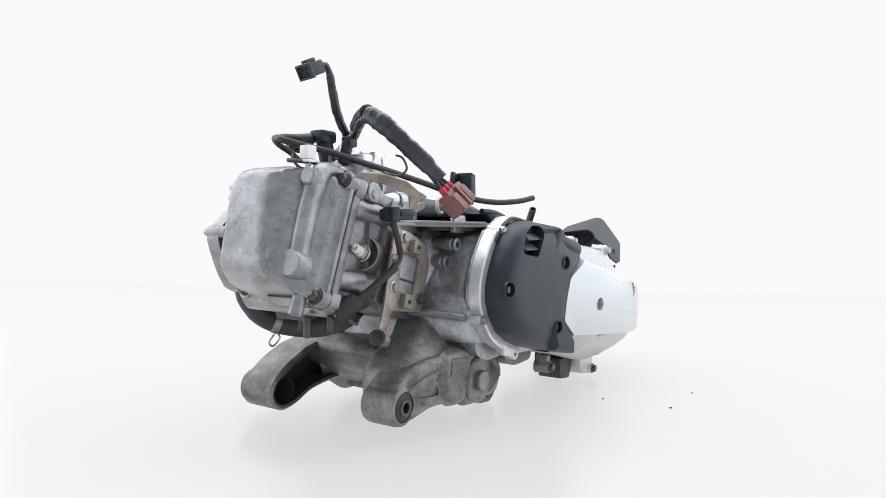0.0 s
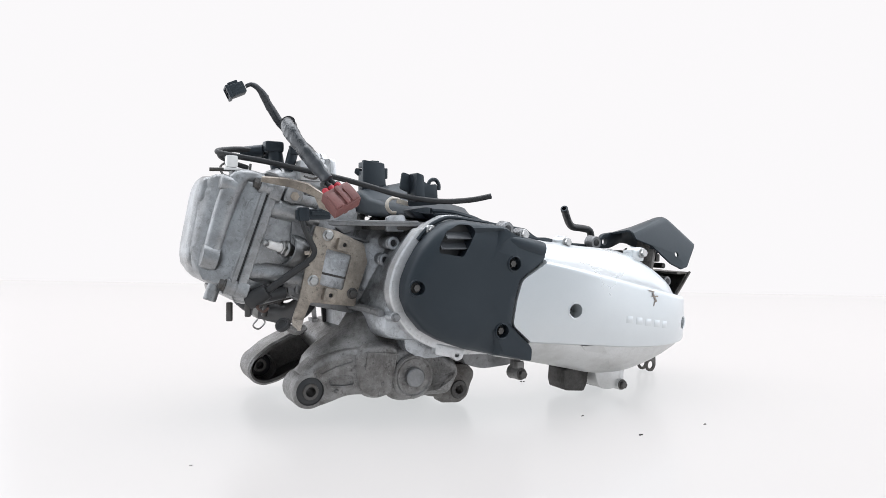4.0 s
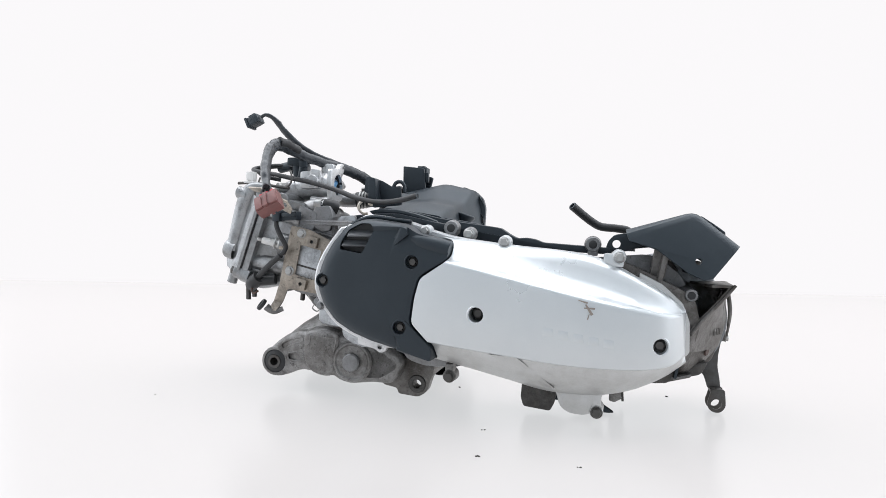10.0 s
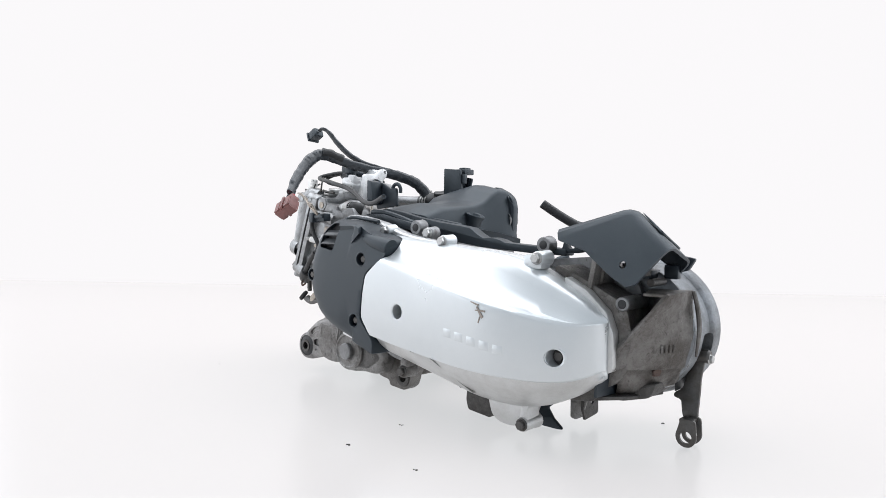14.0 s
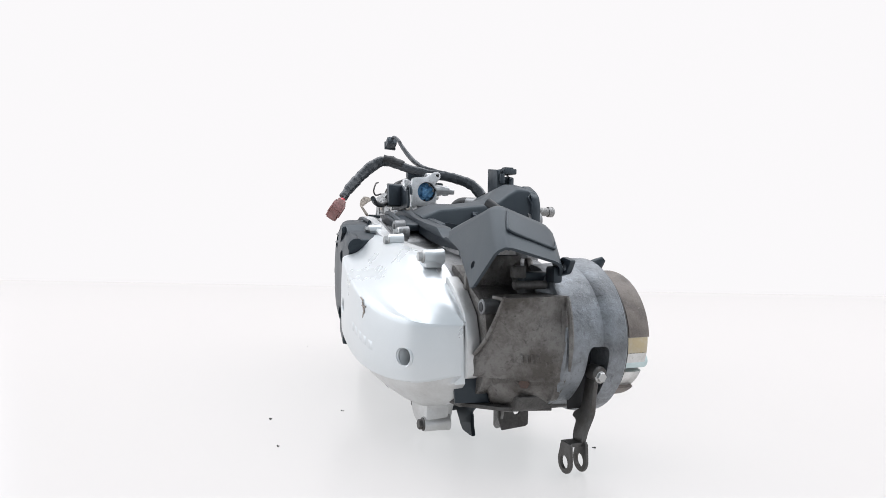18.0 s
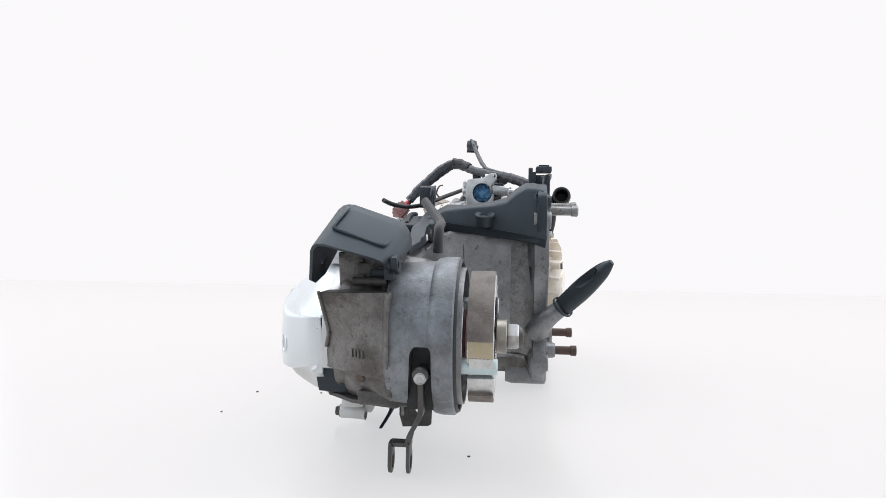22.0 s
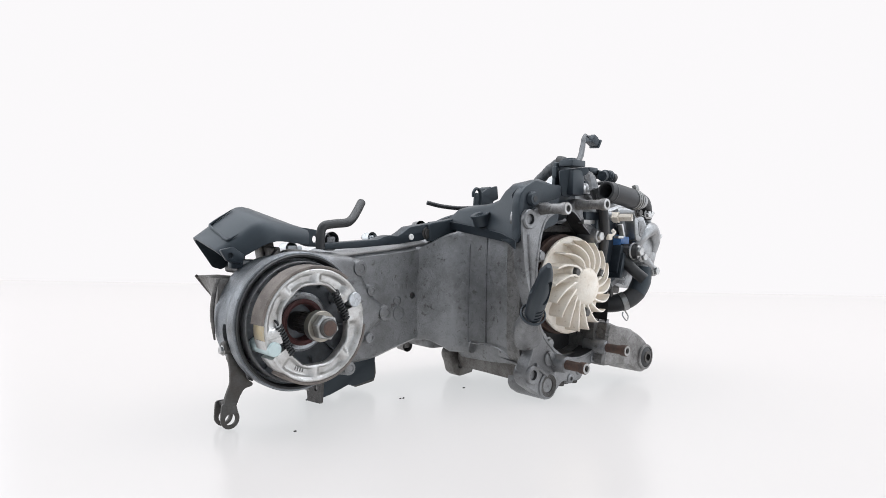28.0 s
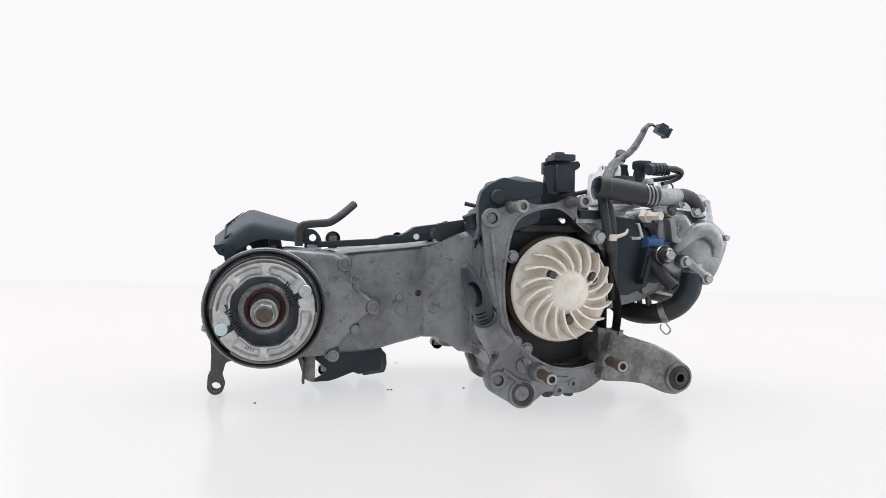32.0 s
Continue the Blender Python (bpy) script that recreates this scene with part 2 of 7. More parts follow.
def lathe(profile, origin, axis, seg=28, a0=0.0, a1=360.0, caps=False):
    """A turned body: profile of (radius, height) along the axis."""
    m = along(origin, axis)
    bm, full = bmesh.new(), a1 - a0 >= 360
    rows = []
    for r, h in profile:
        if r < 1e-6:
            rows.append([bm.verts.new(m @ Vector((0, 0, h)))])
        else:
            rows.append([bm.verts.new(m @ Vector((u, v, h))) for u, v in ring(0, 0, r, seg, a0, a1)])
    for a, b in zip(rows, rows[1:]):
        c = max(len(a), len(b))
        for i in range(c if full else c - 1):
            j = (i + 1) % c
            quad = [a[i % len(a)], a[j % len(a)], b[j % len(b)], b[i % len(b)]]
            quad = [v for k, v in enumerate(quad) if v not in quad[:k]]
            if len(quad) > 2:
                bm.faces.new(quad)
    for row in (rows[0], rows[-1]):
        if caps and len(row) > 2:
            bm.faces.new(row)
    return bm


def rod(a, b, r, r2=None, seg=20, edge=0.0008):
    a, b = Vector(a), Vector(b)
    h, r2 = (b - a).length, r if r2 is None else r2
    e = min(edge, h * 0.3, r * 0.4)
    return lathe([(r - e, 0), (r, e), (r2, h - e), (r2 - e, h)], a, b - a, seg, caps=True)


def tube(pts, r, seg=12, n=6, flat=1.0, smooth=True, creased=0.0, ends=True):
    """A hose or wire along a smooth line; r is a radius or one for each point."""
    base = [Vector(p) for p in pts]
    radii = r if isinstance(r, (list, tuple)) else [r] * len(base)
    line = spline(base, n) if smooth else base
    size = [v[0] for v in spline([Vector((q, 0, 0)) for q in radii], n)] if smooth else radii
    tang = [(line[min(i + 1, len(line) - 1)] - line[max(i - 1, 0)]).normalized() for i in range(len(line))]
    u = tang[0].orthogonal().normalized()
    rings = []
    for p, t, q in zip(line, tang, size):
        u = (u - t * u.dot(t)).normalized()
        v = t.cross(u)
        spokes = [math.cos(2 * math.pi * i / seg) * u + flat * math.sin(2 * math.pi * i / seg) * v for i in range(seg)]
        rings.append([p + q * s * (1.0 + creased * (noise.noise((p + s * 0.004) * 95) + 0.6 * noise.noise((p + s * 0.003) * 260))) for s in spokes])
    return skin(rings, caps=ends)


def block(centre, size, edge=0.002, turn=(0, 0, 0), seg=2):
    bm = bmesh.new()
    bmesh.ops.create_cube(bm, size=1.0)
    bmesh.ops.scale(bm, vec=size, verts=bm.verts)
    if edge > 0:
        bmesh.ops.bevel(bm, geom=bm.edges[:], offset=edge, segments=seg, profile=0.6, affect="EDGES")
    bmesh.ops.transform(bm, matrix=pose(*centre, *turn), verts=bm.verts)
    return bm


def sheet(faces, thick, edge=0.0):
    """A folded sheet from corner lists, thickened both ways."""
    bm = bmesh.new()
    index = {}

    def vert(p):
        key = tuple(round(c, 5) for c in p)
        if key not in index:
            index[key] = bm.verts.new(p)
        return index[key]

    for f in faces:
        bm.faces.new([vert(p) for p in f])
    bmesh.ops.recalc_face_normals(bm, faces=bm.faces[:])
    if edge > 0:
        inner = [e for e in bm.edges if len(e.link_faces) == 2]
        bmesh.ops.bevel(bm, geom=inner, offset=edge, segments=3, profile=0.5, affect="EDGES", clamp_overlap=True)
    bmesh.ops.solidify(bm, geom=bm.faces[:], thickness=thick)
    return bm


def merged(*bms):
    out = bmesh.new()
    for b in bms:
        me = bpy.data.meshes.new("piece")
        bmesh.ops.recalc_face_normals(b, faces=b.faces[:])
        b.to_mesh(me)
        b.free()
        out.from_mesh(me)
        bpy.data.meshes.remove(me)
    return out


def warped(bm, fn):
    for v in bm.verts:
        v.co = fn(v.co.copy())
    return bm


def cut(bm, *cutters):
    """The body less the cutters."""
    bmesh.ops.recalc_face_normals(bm, faces=bm.faces[:])
    me, tool = bpy.data.meshes.new("body"), bpy.data.meshes.new("tool")
    bm.to_mesh(me)
    bm.free()
    t = merged(*cutters)
    t.to_mesh(tool)
    t.free()
    a, b = new("body", me), new("tool", tool)
    mod = a.modifiers.new("cut", "BOOLEAN")
    mod.operation, mod.object, mod.solver = "DIFFERENCE", b, "EXACT"
    mod.use_self = True
    done = bpy.data.meshes.new_from_object(a.evaluated_get(bpy.context.evaluated_depsgraph_get()))
    out = bmesh.new()
    out.from_mesh(done)
    for o in (a, b):
        bpy.data.objects.remove(o)
    for d in (me, tool, done):
        bpy.data.meshes.remove(d)
    return out


def mesh_of(name, bm, mat, sharp=34):
    bmesh.ops.recalc_face_normals(bm, faces=bm.faces[:])
    me = bpy.data.meshes.new(name)
    bm.to_mesh(me)
    bm.free()
    me.materials.append(mat)
    me.shade_smooth()
    me.set_sharp_from_angle(angle=radians(sharp))
    return me


def under(parent):
    """The thing or part that carries a piece, no deeper than sub-parts."""
    while parent and parent.parent and parent.parent.parent:
        parent = parent.parent
    return parent


def part(name, bm, mat, parent, label="", sharp=34):
    ob = new(name, mesh_of(name, bm, mat, sharp))
    ob.parent = under(parent)
    return tagged(ob, label) if label else ob


def inside(p, line):
    """Whether a point lies within an outline."""
    hit = False
    for a, b in zip(line, line[1:] + line[:1]):
        if (a[1] > p[1]) != (b[1] > p[1]) and p[0] < a[0] + (p[1] - a[1]) * (b[0] - a[0]) / (b[1] - a[1]):
            hit = not hit
    return hit


def hexagon(r, turn=0.0):
    return ring(0, 0, r, 6, turn, turn + 360)


BOLTS = {}


def bolt(p, axis, parent, r=0.0055, h=0.006, mat=None, name="bolt", socket=False):
    """A flanged hexagon bolt head standing on p."""
    mat = mat or STEEL
    key = (round(r, 5), round(h, 5), mat.name, socket)
    if key not in BOLTS:
        flange = lathe([(0, 0), (r * 1.45, 0), (r * 1.45, h * 0.15), (r * 1.2, h * 0.3), (0, h * 0.3)], (0, 0, 0), (0, 0, 1), 16)
        head = levels(hexagon(r * 1.12), [(h * 0.2, 0), (h * 0.85, 0), (h, r * 0.14)], "z")
        dish = lathe([(r * 0.55, h * 1.001), (r * 0.4, h * 0.9), (0, h * 0.9)], (0, 0, 0), (0, 0, 1), 12)
        BOLTS[key] = mesh_of(name, merged(flange, head) if not socket else merged(flange, head, dish), mat)
    ob = new(name, BOLTS[key])
    ob.matrix_world = along(p, axis)
    ob.parent = under(parent)
    return ob


# ---------------------------------------------------------------- photo booth
HALF, BACK, FRONT, TALL, COVE = 2.35, 2.3, -1.3, 2.1, 0.7
LIP, EAVE = -0.45, 1.4      # front and rear edge of the unseen diffuser, set for reflections and floor light
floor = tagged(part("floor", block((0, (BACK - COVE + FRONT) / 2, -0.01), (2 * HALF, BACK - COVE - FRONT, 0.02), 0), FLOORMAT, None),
               "glossy white acrylic floor with added glow", "floor", kind="structure")
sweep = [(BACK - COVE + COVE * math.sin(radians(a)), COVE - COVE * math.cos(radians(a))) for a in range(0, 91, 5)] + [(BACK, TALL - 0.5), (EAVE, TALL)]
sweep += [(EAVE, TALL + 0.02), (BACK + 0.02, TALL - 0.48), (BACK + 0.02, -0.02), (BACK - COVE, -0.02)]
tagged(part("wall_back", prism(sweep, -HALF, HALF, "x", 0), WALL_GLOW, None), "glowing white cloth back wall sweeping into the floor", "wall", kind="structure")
tagged(part("wall_left", block((-HALF - 0.01, 0.5, TALL / 2), (0.02, BACK - FRONT, TALL), 0), SIDE_GLOW, None), "unseen glowing side wall added for light", "wall", kind="structure")
tagged(part("wall_right", block((HALF + 0.01, 0.5, TALL / 2), (0.02, BACK - FRONT, TALL), 0), SIDE_GLOW, None), "unseen glowing side wall added for light", "wall", kind="structure")
tagged(part("ceiling", block((0, (EAVE + LIP) / 2, TALL + 0.01), (2 * HALF, EAVE - LIP, 0.02), 0), TOP_GLOW, None), "unseen glowing ceiling added for light", "ceiling", kind="structure")

engine = tagged(new("scooter_engine"), "used scooter engine with silver transmission cover, wiring and hoses", "engine")
engine.empty_display_size = 0.1

# ---------------------------------------------------------------- transmission case and covers (left side is -y, rear is +x)
AXLE = (0.275, 0.122)          # x, z of the final shaft
LEFT, RIGHT = Vector((0, -1, 0)), Vector((0, 1, 0))

CASE_LINE = [(-0.127, 0.229), (-0.112, 0.238), (-0.095, 0.243), (-0.043, 0.237), (-0.015, 0.228), (0.014, 0.2205), (0.057, 0.2145), (0.094, 0.2105),
             (0.155, 0.205), (0.188, 0.198), (0.222, 0.183), (0.256, 0.160), (0.275, 0.138), (0.282, 0.115), (0.279, 0.084), (0.268, 0.069),
             (0.252, 0.057), (0.225, 0.044), (0.192, 0.036), (0.125, 0.038), (0.084, 0.048), (0.023, 0.062), (-0.052, 0.079), (-0.086, 0.087),
             (-0.113, 0.097), (-0.137, 0.110), (-0.155, 0.130), (-0.165, 0.151), (-0.164, 0.171), (-0.156, 0.191), (-0.142, 0.212)]
case_smooth = [tuple(p) for p in spline([Vector((*p, 0)).to_2d() for p in CASE_LINE], 3, True)]
case_wide = []
for q, o in zip(case_smooth, inset(case_smooth, -0.0085)):
    k = max(0.0, min(1.0, (-0.035 - q[0]) / 0.05)) * (0.45 if q[1] > 0.225 else 1.0)
    case_wide.append((q[0] + (o[0] - q[0]) * k, q[1] + (o[1] - q[1]) * k))
case = part("transmission_case", cut(levels(case_wide, [(-0.121, 0.0), (-0.108, 0.0), (-0.106, 0.0025), (-0.100, 0.008), (-0.060, 0.0105), (-0.051, 0.012), (-0.046, 0.016)]), rod((0.056, -0.052, 0.134), (0.056, -0.03, 0.134), 0.0048, edge=0), rod((0.084, -0.0475, 0.128), (0.084, -0.03, 0.128), 0.0068, edge=0)),
            GRIME, engine, "grimy cast aluminium transmission case")
case.data.materials.append(CAST)
for face in case.data.polygons:
    if face.center.x < -0.09:
        face.material_index = 1      # scuffed front end, also lightened for the light missing there
part("gasket_flange", levels(case_wide, [(-0.1265, 0.0015), (-0.1250, -0.0005), (-0.112, -0.0005), (-0.109, 0.002)]), BRIGHT, case, "bright machined flange")

# black plastic front cover, its face leaning outwards to the rear
BLACK_LINE = [(-0.128, 0.228), (-0.113, 0.238), (-0.095, 0.2425), (-0.043, 0.2365), (-0.027, 0.226), (0.013, 0.216), (0.0155, 0.208), (0.014, 0.194), (-0.021, 0.171),
              (-0.028, 0.146), (-0.032, 0.116), (-0.003, 0.089), (-0.004, 0.069), (-0.052, 0.079), (-0.086, 0.087), (-0.113, 0.097), (-0.137, 0.110),
              (-0.155, 0.130), (-0.164, 0.151), (-0.163, 0.171), (-0.155, 0.191), (-0.142, 0.212)]
black_round = rounded(BLACK_LINE, 0.006, 3)


def lean(v):
    k = max(0.0, min(1.0, (-v.y - 0.124) / 0.03))
    v.y -= k * (0.0155 * (v.x + 0.13) / 0.12)
    r = math.hypot(v.x + 0.086, v.z - 0.165)
    if v.x < -0.05 and k > 0:
        v.y += k * 0.008 * max(0.0, min(1.0, (r - 0.052) / 0.027)) ** 2
    return v


def black_face(x):
    return -0.1575 - 0.0155 * (x + 0.13) / 0.12


def eased(line, d):
    """The outline moved in by d at the front, and by less towards the rear edge."""
    far, near = inset(line, d), inset(line, min(d, 0.0012) + 0.12 * d)
    out = []
    for f, q in zip(far, near):
        k = max(0.0, min(1.0, (-0.030 - q[0]) / 0.05))
        out.append((q[0] + (f[0] - q[0]) * k, q[1] + (f[1] - q[1]) * k))
    return out


cover_rings = [[Vector((x, y, z)) for x, z in eased(black_round, d)] for y, d in ((-0.122, 0.0008), (-0.146, 0.0008), (-0.1515, 0.0018), (-0.1550, 0.0045), (-0.1570, 0.0095), (-0.1575, 0.0165))]
core = Vector((-0.078, -0.1575, 0.160))
cover_rings += [[core + (p - core) * k for p in cover_rings[-1]] for k in (0.85, 0.65, 0.4, 0.15)]
front_cover_mesh = warped(skin(cover_rings), lean)
vent_line = rounded([(-0.1280, 0.2030), (-0.1265, 0.2120), (-0.1170, 0.2275), (-0.1010, 0.2360), (-0.0870, 0.2355), (-0.0815, 0.2280), (-0.0965, 0.2000), (-0.0990, 0.1985)], 0.003)
SEATS = [(-0.152, 0.163, 0.0035), (-0.031, 0.190, 0.0), (-0.046, 0.110, 0.0)]
corner_tool = warped(prism([(-0.044, 0.262), (-0.037, 0.2225), (-0.064, 0.2020), (-0.052, 0.178), (0.030, 0.178), (0.030, 0.262)], -0.21, -0.1635, edge=0), lambda v: Vector((v.x, v.y - (0.0100 * max(0.0, min(1.0, (0.222 - v.z) / 0.036)) if v.y > -0.19 else 0.0), v.z)))
bmesh.ops.subdivide_edges(corner_tool, edges=corner_tool.edges[:], cuts=1)
seat_tools = [rod((x, -0.19, z), (x, black_face(x) + 0.0085, z), 0.0082, seg=24, edge=0) for x, z, _ in SEATS]
front_cover = part("front_cover", cut(front_cover_mesh, prism(vent_line, -0.19, -0.146, edge=0), corner_tool, *seat_tools), BLACK, engine, "black grained plastic cover with louvred vent", 28)
for z, x0, x1 in ((0.2105, -0.1245, -0.0905), (0.2225, -0.1175, -0.0845)):
    slat = part("louvre", skin([[Vector((x, y, z + dz)) for y, dz in ((-0.1572, -0.0040), (-0.1590, -0.0030), (-0.1505, 0.0042), (-0.1480, 0.0036), (-0.1500, 0.0014))] for x in (x0, x1)]), SLATGREY, front_cover)
    part("slat_edge", tube([(x0 + 0.0012, -0.1590, z - 0.0026), (x1 - 0.0008, -0.1592, z - 0.0026)], 0.0008, 8, 1, smooth=False), SLATGREY, slat, "louvre edge, grey for the light on it")
# black sheet puts the vent's inner shade into colour
part("vent_shade", prism(inset(vent_line, 0.0004), -0.1472, -0.1455, edge=0), RUBBER, front_cover, "black sheet for the shade behind louvres")
for x, z, d in SEATS:
    y = black_face(x) + d
    part("seat_rim", lathe([(0.0080, 0.006), (0.0081, 0.0002), (0.0088, -0.0006), (0.0098, -0.0002), (0.0102, 0.002)], (x, y, z), RIGHT, 26), BLACK, front_cover)
    bolt((x, black_face(x) + 0.0085, z), LEFT, front_cover, 0.0042, 0.0055, DULLSTEEL, socket=True)
# rounded channel at the cover's upper rear corner, a facet below it
part("channel", tube([(-0.044, -0.1575, 0.2210), (-0.030, -0.1590, 0.2165), (-0.012, -0.1605, 0.2115), (0.004, -0.1615, 0.2075), (0.0135, -0.1615, 0.2050)], [0.003, 0.0080, 0.0105, 0.0112, 0.0112], 20, 5), BLACK, front_cover)
part("upper_rim", tube([(-0.140, -0.126, 0.217), (-0.127, -0.126, 0.231), (-0.113, -0.126, 0.2395), (-0.095, -0.126, 0.2442), (-0.06, -0.127, 0.2405), (-0.043, -0.128, 0.2385)], 0.0026, 8), BLACK, front_cover)

# silver cover: sections from front to rear
TOP = [(-0.035, 0.2235), (0.014, 0.2185), (0.057, 0.2145), (0.094, 0.2105), (0.155, 0.2050), (0.188, 0.1975), (0.222, 0.1830), (0.25, 0.1680), (0.268, 0.1570), (0.279, 0.1475), (0.2880, 0.1400)]
BOT = [(-0.035, 0.0730), (0.023, 0.0610), (0.084, 0.0470), (0.125, 0.0375), (0.16, 0.0347), (0.192, 0.0357), (0.225, 0.0430), (0.252, 0.0545), (0.268, 0.0640), (0.279, 0.0725), (0.2880, 0.0800)]
RIDGE = [(-0.035, 0.199), (0.020, 0.190), (0.085, 0.176), (0.15, 0.161), (0.214, 0.1475), (0.266, 0.1385), (0.2880, 0.1365)]
LOW = [(-0.035, 0.097), (-0.003, 0.094), (0.087, 0.086), (0.152, 0.080), (0.225, 0.0775), (0.258, 0.079), (0.275, 0.083), (0.2880, 0.089)]
OUT = [(-0.035, -0.168), (0.0, -0.177), (0.05, -0.186), (0.10, -0.192), (0.15, -0.1945), (0.19, -0.193), (0.225, -0.1865), (0.25, -0.177), (0.268, -0.165), (0.279, -0.149), (0.2845, -0.138), (0.2880, -0.127)]


def cover_section(x):
    top, bot, rid, low, out = (curve_at(t, x) for t in (TOP, BOT, RIDGE, LOW, OUT))
    k = max(0.0, min(1.0, (out + 0.116) / -0.07))
    pts = [(-0.122, top), (-0.122 - 0.012 * k, top + 0.0003), (-0.122 - 0.020 * k, top - 0.0025)]
    y1, z1 = pts[-1]
    hollow = k * (0.55 + 0.60 * max(0.0, min(1.0, (x - 0.06) / 0.11)))
    for t, dip in ((0.1, 0.0022), (0.2, 0.0060), (0.38, 0.0115), (0.56, 0.0130), (0.74, 0.0092), (0.88, 0.0034)):
        pts.append((y1 + (out + 0.003 - y1) * t, z1 + (rid + 0.001 - z1) * (t ** 1.25) - dip * hollow))
    pts += [(out + 0.0028 * k, rid + 0.0008), (out + 0.0009 * k, rid - 0.0012), (out + 0.0001 * k, rid - 0.0030 * k), (out, rid - 0.0060 * k)]
    pts += [(out - 0.0012 * k, rid + (low - rid) * 0.4), (out - 0.001 * k, rid + (low - rid) * 0.7)]
    pts += [(out, low + 0.004 * k), (out + 0.0012 * k, low + 0.0012), (out + 0.0045 * k, low)]
    pts += [(out + 0.010 * k, low - 0.0015 * k)]
    y2, z2 = pts[-1]
    for t in (0.3, 0.6, 0.85):
        pts.append((y2 + (-0.136 - y2) * t ** 1.5, z2 + (bot + 0.001 - z2) * t))
    pts += [(-0.132, bot), (-0.122, bot)]
    return [Vector((x, y, z)) for y, z in pts]


stations = [-0.035 + 0.285 * i / 38 for i in range(39)] + [0.2565, 0.2625, 0.268, 0.2725, 0.2765, 0.2795, 0.282, 0.2835, 0.285, 0.2865, 0.288]
cover_mesh = skin([cover_section(x) for x in stations], closed=True, caps=True)
cover_mesh = cut(cover_mesh, rod((0.0505, -0.22, 0.132), (0.0505, -0.160, 0.132), 0.0088, seg=28, edge=0), rod((0.2555, -0.22, 0.104), (0.2555, -0.158, 0.104), 0.0088, seg=28, edge=0),
                 prism(inset(black_round, -0.0007), -0.25, -0.1275, edge=0))
for f in cover_mesh.faces:
    c = f.calc_center_median()
    f.material_index = 1 if c.z < curve_at(LOW, c.x) - 0.0012 and c.y < -0.124 else 0
silver_cover = part("silver_cover", cover_mesh, SILVER, engine, "silver painted aluminium transmission cover", 28)
silver_cover.data.materials.append(SILVERRAW)
for x, z, y in ((0.0505, 0.132, -0.1863), (0.2555, 0.104, -0.1735)):
    part("hole_rim", lathe([(0.0088, 0.004), (0.0088, -0.0002), (0.0102, -0.0010), (0.0118, 0.0004), (0.012, 0.003)], (x, y, z), (0.06 if x < 0.1 else -0.42, 1, 0), 28), SILVER, silver_cover)
    bolt((x, -0.1665 if x < 0.1 else -0.1600, z), LEFT, silver_cover, 0.005, 0.006, DULLSTEEL, socket=True)
    # dark floor carries the shade at the bottom of the bolt hole
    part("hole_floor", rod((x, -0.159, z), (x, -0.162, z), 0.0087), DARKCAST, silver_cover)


def on_cover(x, z, lift=0.0):
    return Vector((x, curve_at(OUT, x) - 0.001 - lift, z))


for i in range(5):
    x = 0.1335 + 0.0165 * i
    z = 0.1175 - 0.0026 * i
    w = 0.0065
    ps = [(x - w, z - 0.0052 + 0.0006), (x + w, z - 0.0052 - 0.0006), (x + w * 0.9, z + 0.0052 - 0.0006), (x - w * 0.9, z + 0.0052 + 0.0006)]
    part("embossed_bar", skin([[on_cover(a, b, -0.0012) for a, b in ps], [on_cover(a, b, -0.0002) for a, b in ps], [on_cover(*q, 0.0004) for q in inset(ps, 0.0016)]]), SILVER, silver_cover, "raised plain bar of the maker's mark")
for a, b, w in (((0.166, 0.1545), (0.176, 0.1515), 0.0009), ((0.174, 0.1500), (0.181, 0.1385), 0.0016), ((0.172, 0.1460), (0.184, 0.1455), 0.0010), ((0.178, 0.1395), (0.176, 0.1330), 0.0007)):
    d = Vector((b[0] - a[0], b[1] - a[1])).normalized()
    nrm = Vector((-d.y, d.x)) * w
    quad = [Vector(a) + nrm * 0.4, Vector(b) + nrm, Vector(b) - nrm, Vector(a) - nrm * 0.6]
    part("scrape", skin([[on_cover(*q, -0.0006) for q in quad], [on_cover(*q, 0.0003) for q in quad]]), SCUFF, silver_cover, "scraped paint")
part("end_flange", prism(rounded([(0.236, 0.182), (0.262, 0.1690), (0.2850, 0.1475), (0.2930, 0.1260), (0.2935, 0.0900), (0.2895, 0.0850), (0.262, 0.0850), (0.236, 0.10)], 0.003), -0.1225, -0.1090, edge=0.0012), SILVERRAW, silver_cover, "bare flange at the cover's rear end")
# diagonal ledge cast below the ridge
part("diagonal_ledge", warped(skin([[Vector((0.066, -0.1870, 0.0865)), Vector((0.098, -0.1905, 0.0850)), Vector((0.100, -0.165, 0.0835)), Vector((0.066, -0.165, 0.0850))], [Vector((0.090, -0.1720, 0.0690)), Vector((0.118, -0.1790, 0.0680)), Vector((0.118, -0.150, 0.0660)), Vector((0.090, -0.150, 0.0660))], [Vector((0.116, -0.1500, 0.0470)), Vector((0.140, -0.1590, 0.0450)), Vector((0.138, -0.135, 0.0440)), Vector((0.116, -0.135, 0.0450))]]), lambda v: v + Vector((0.0, 0.0050, 0.0))), SILVERRAW, silver_cover)


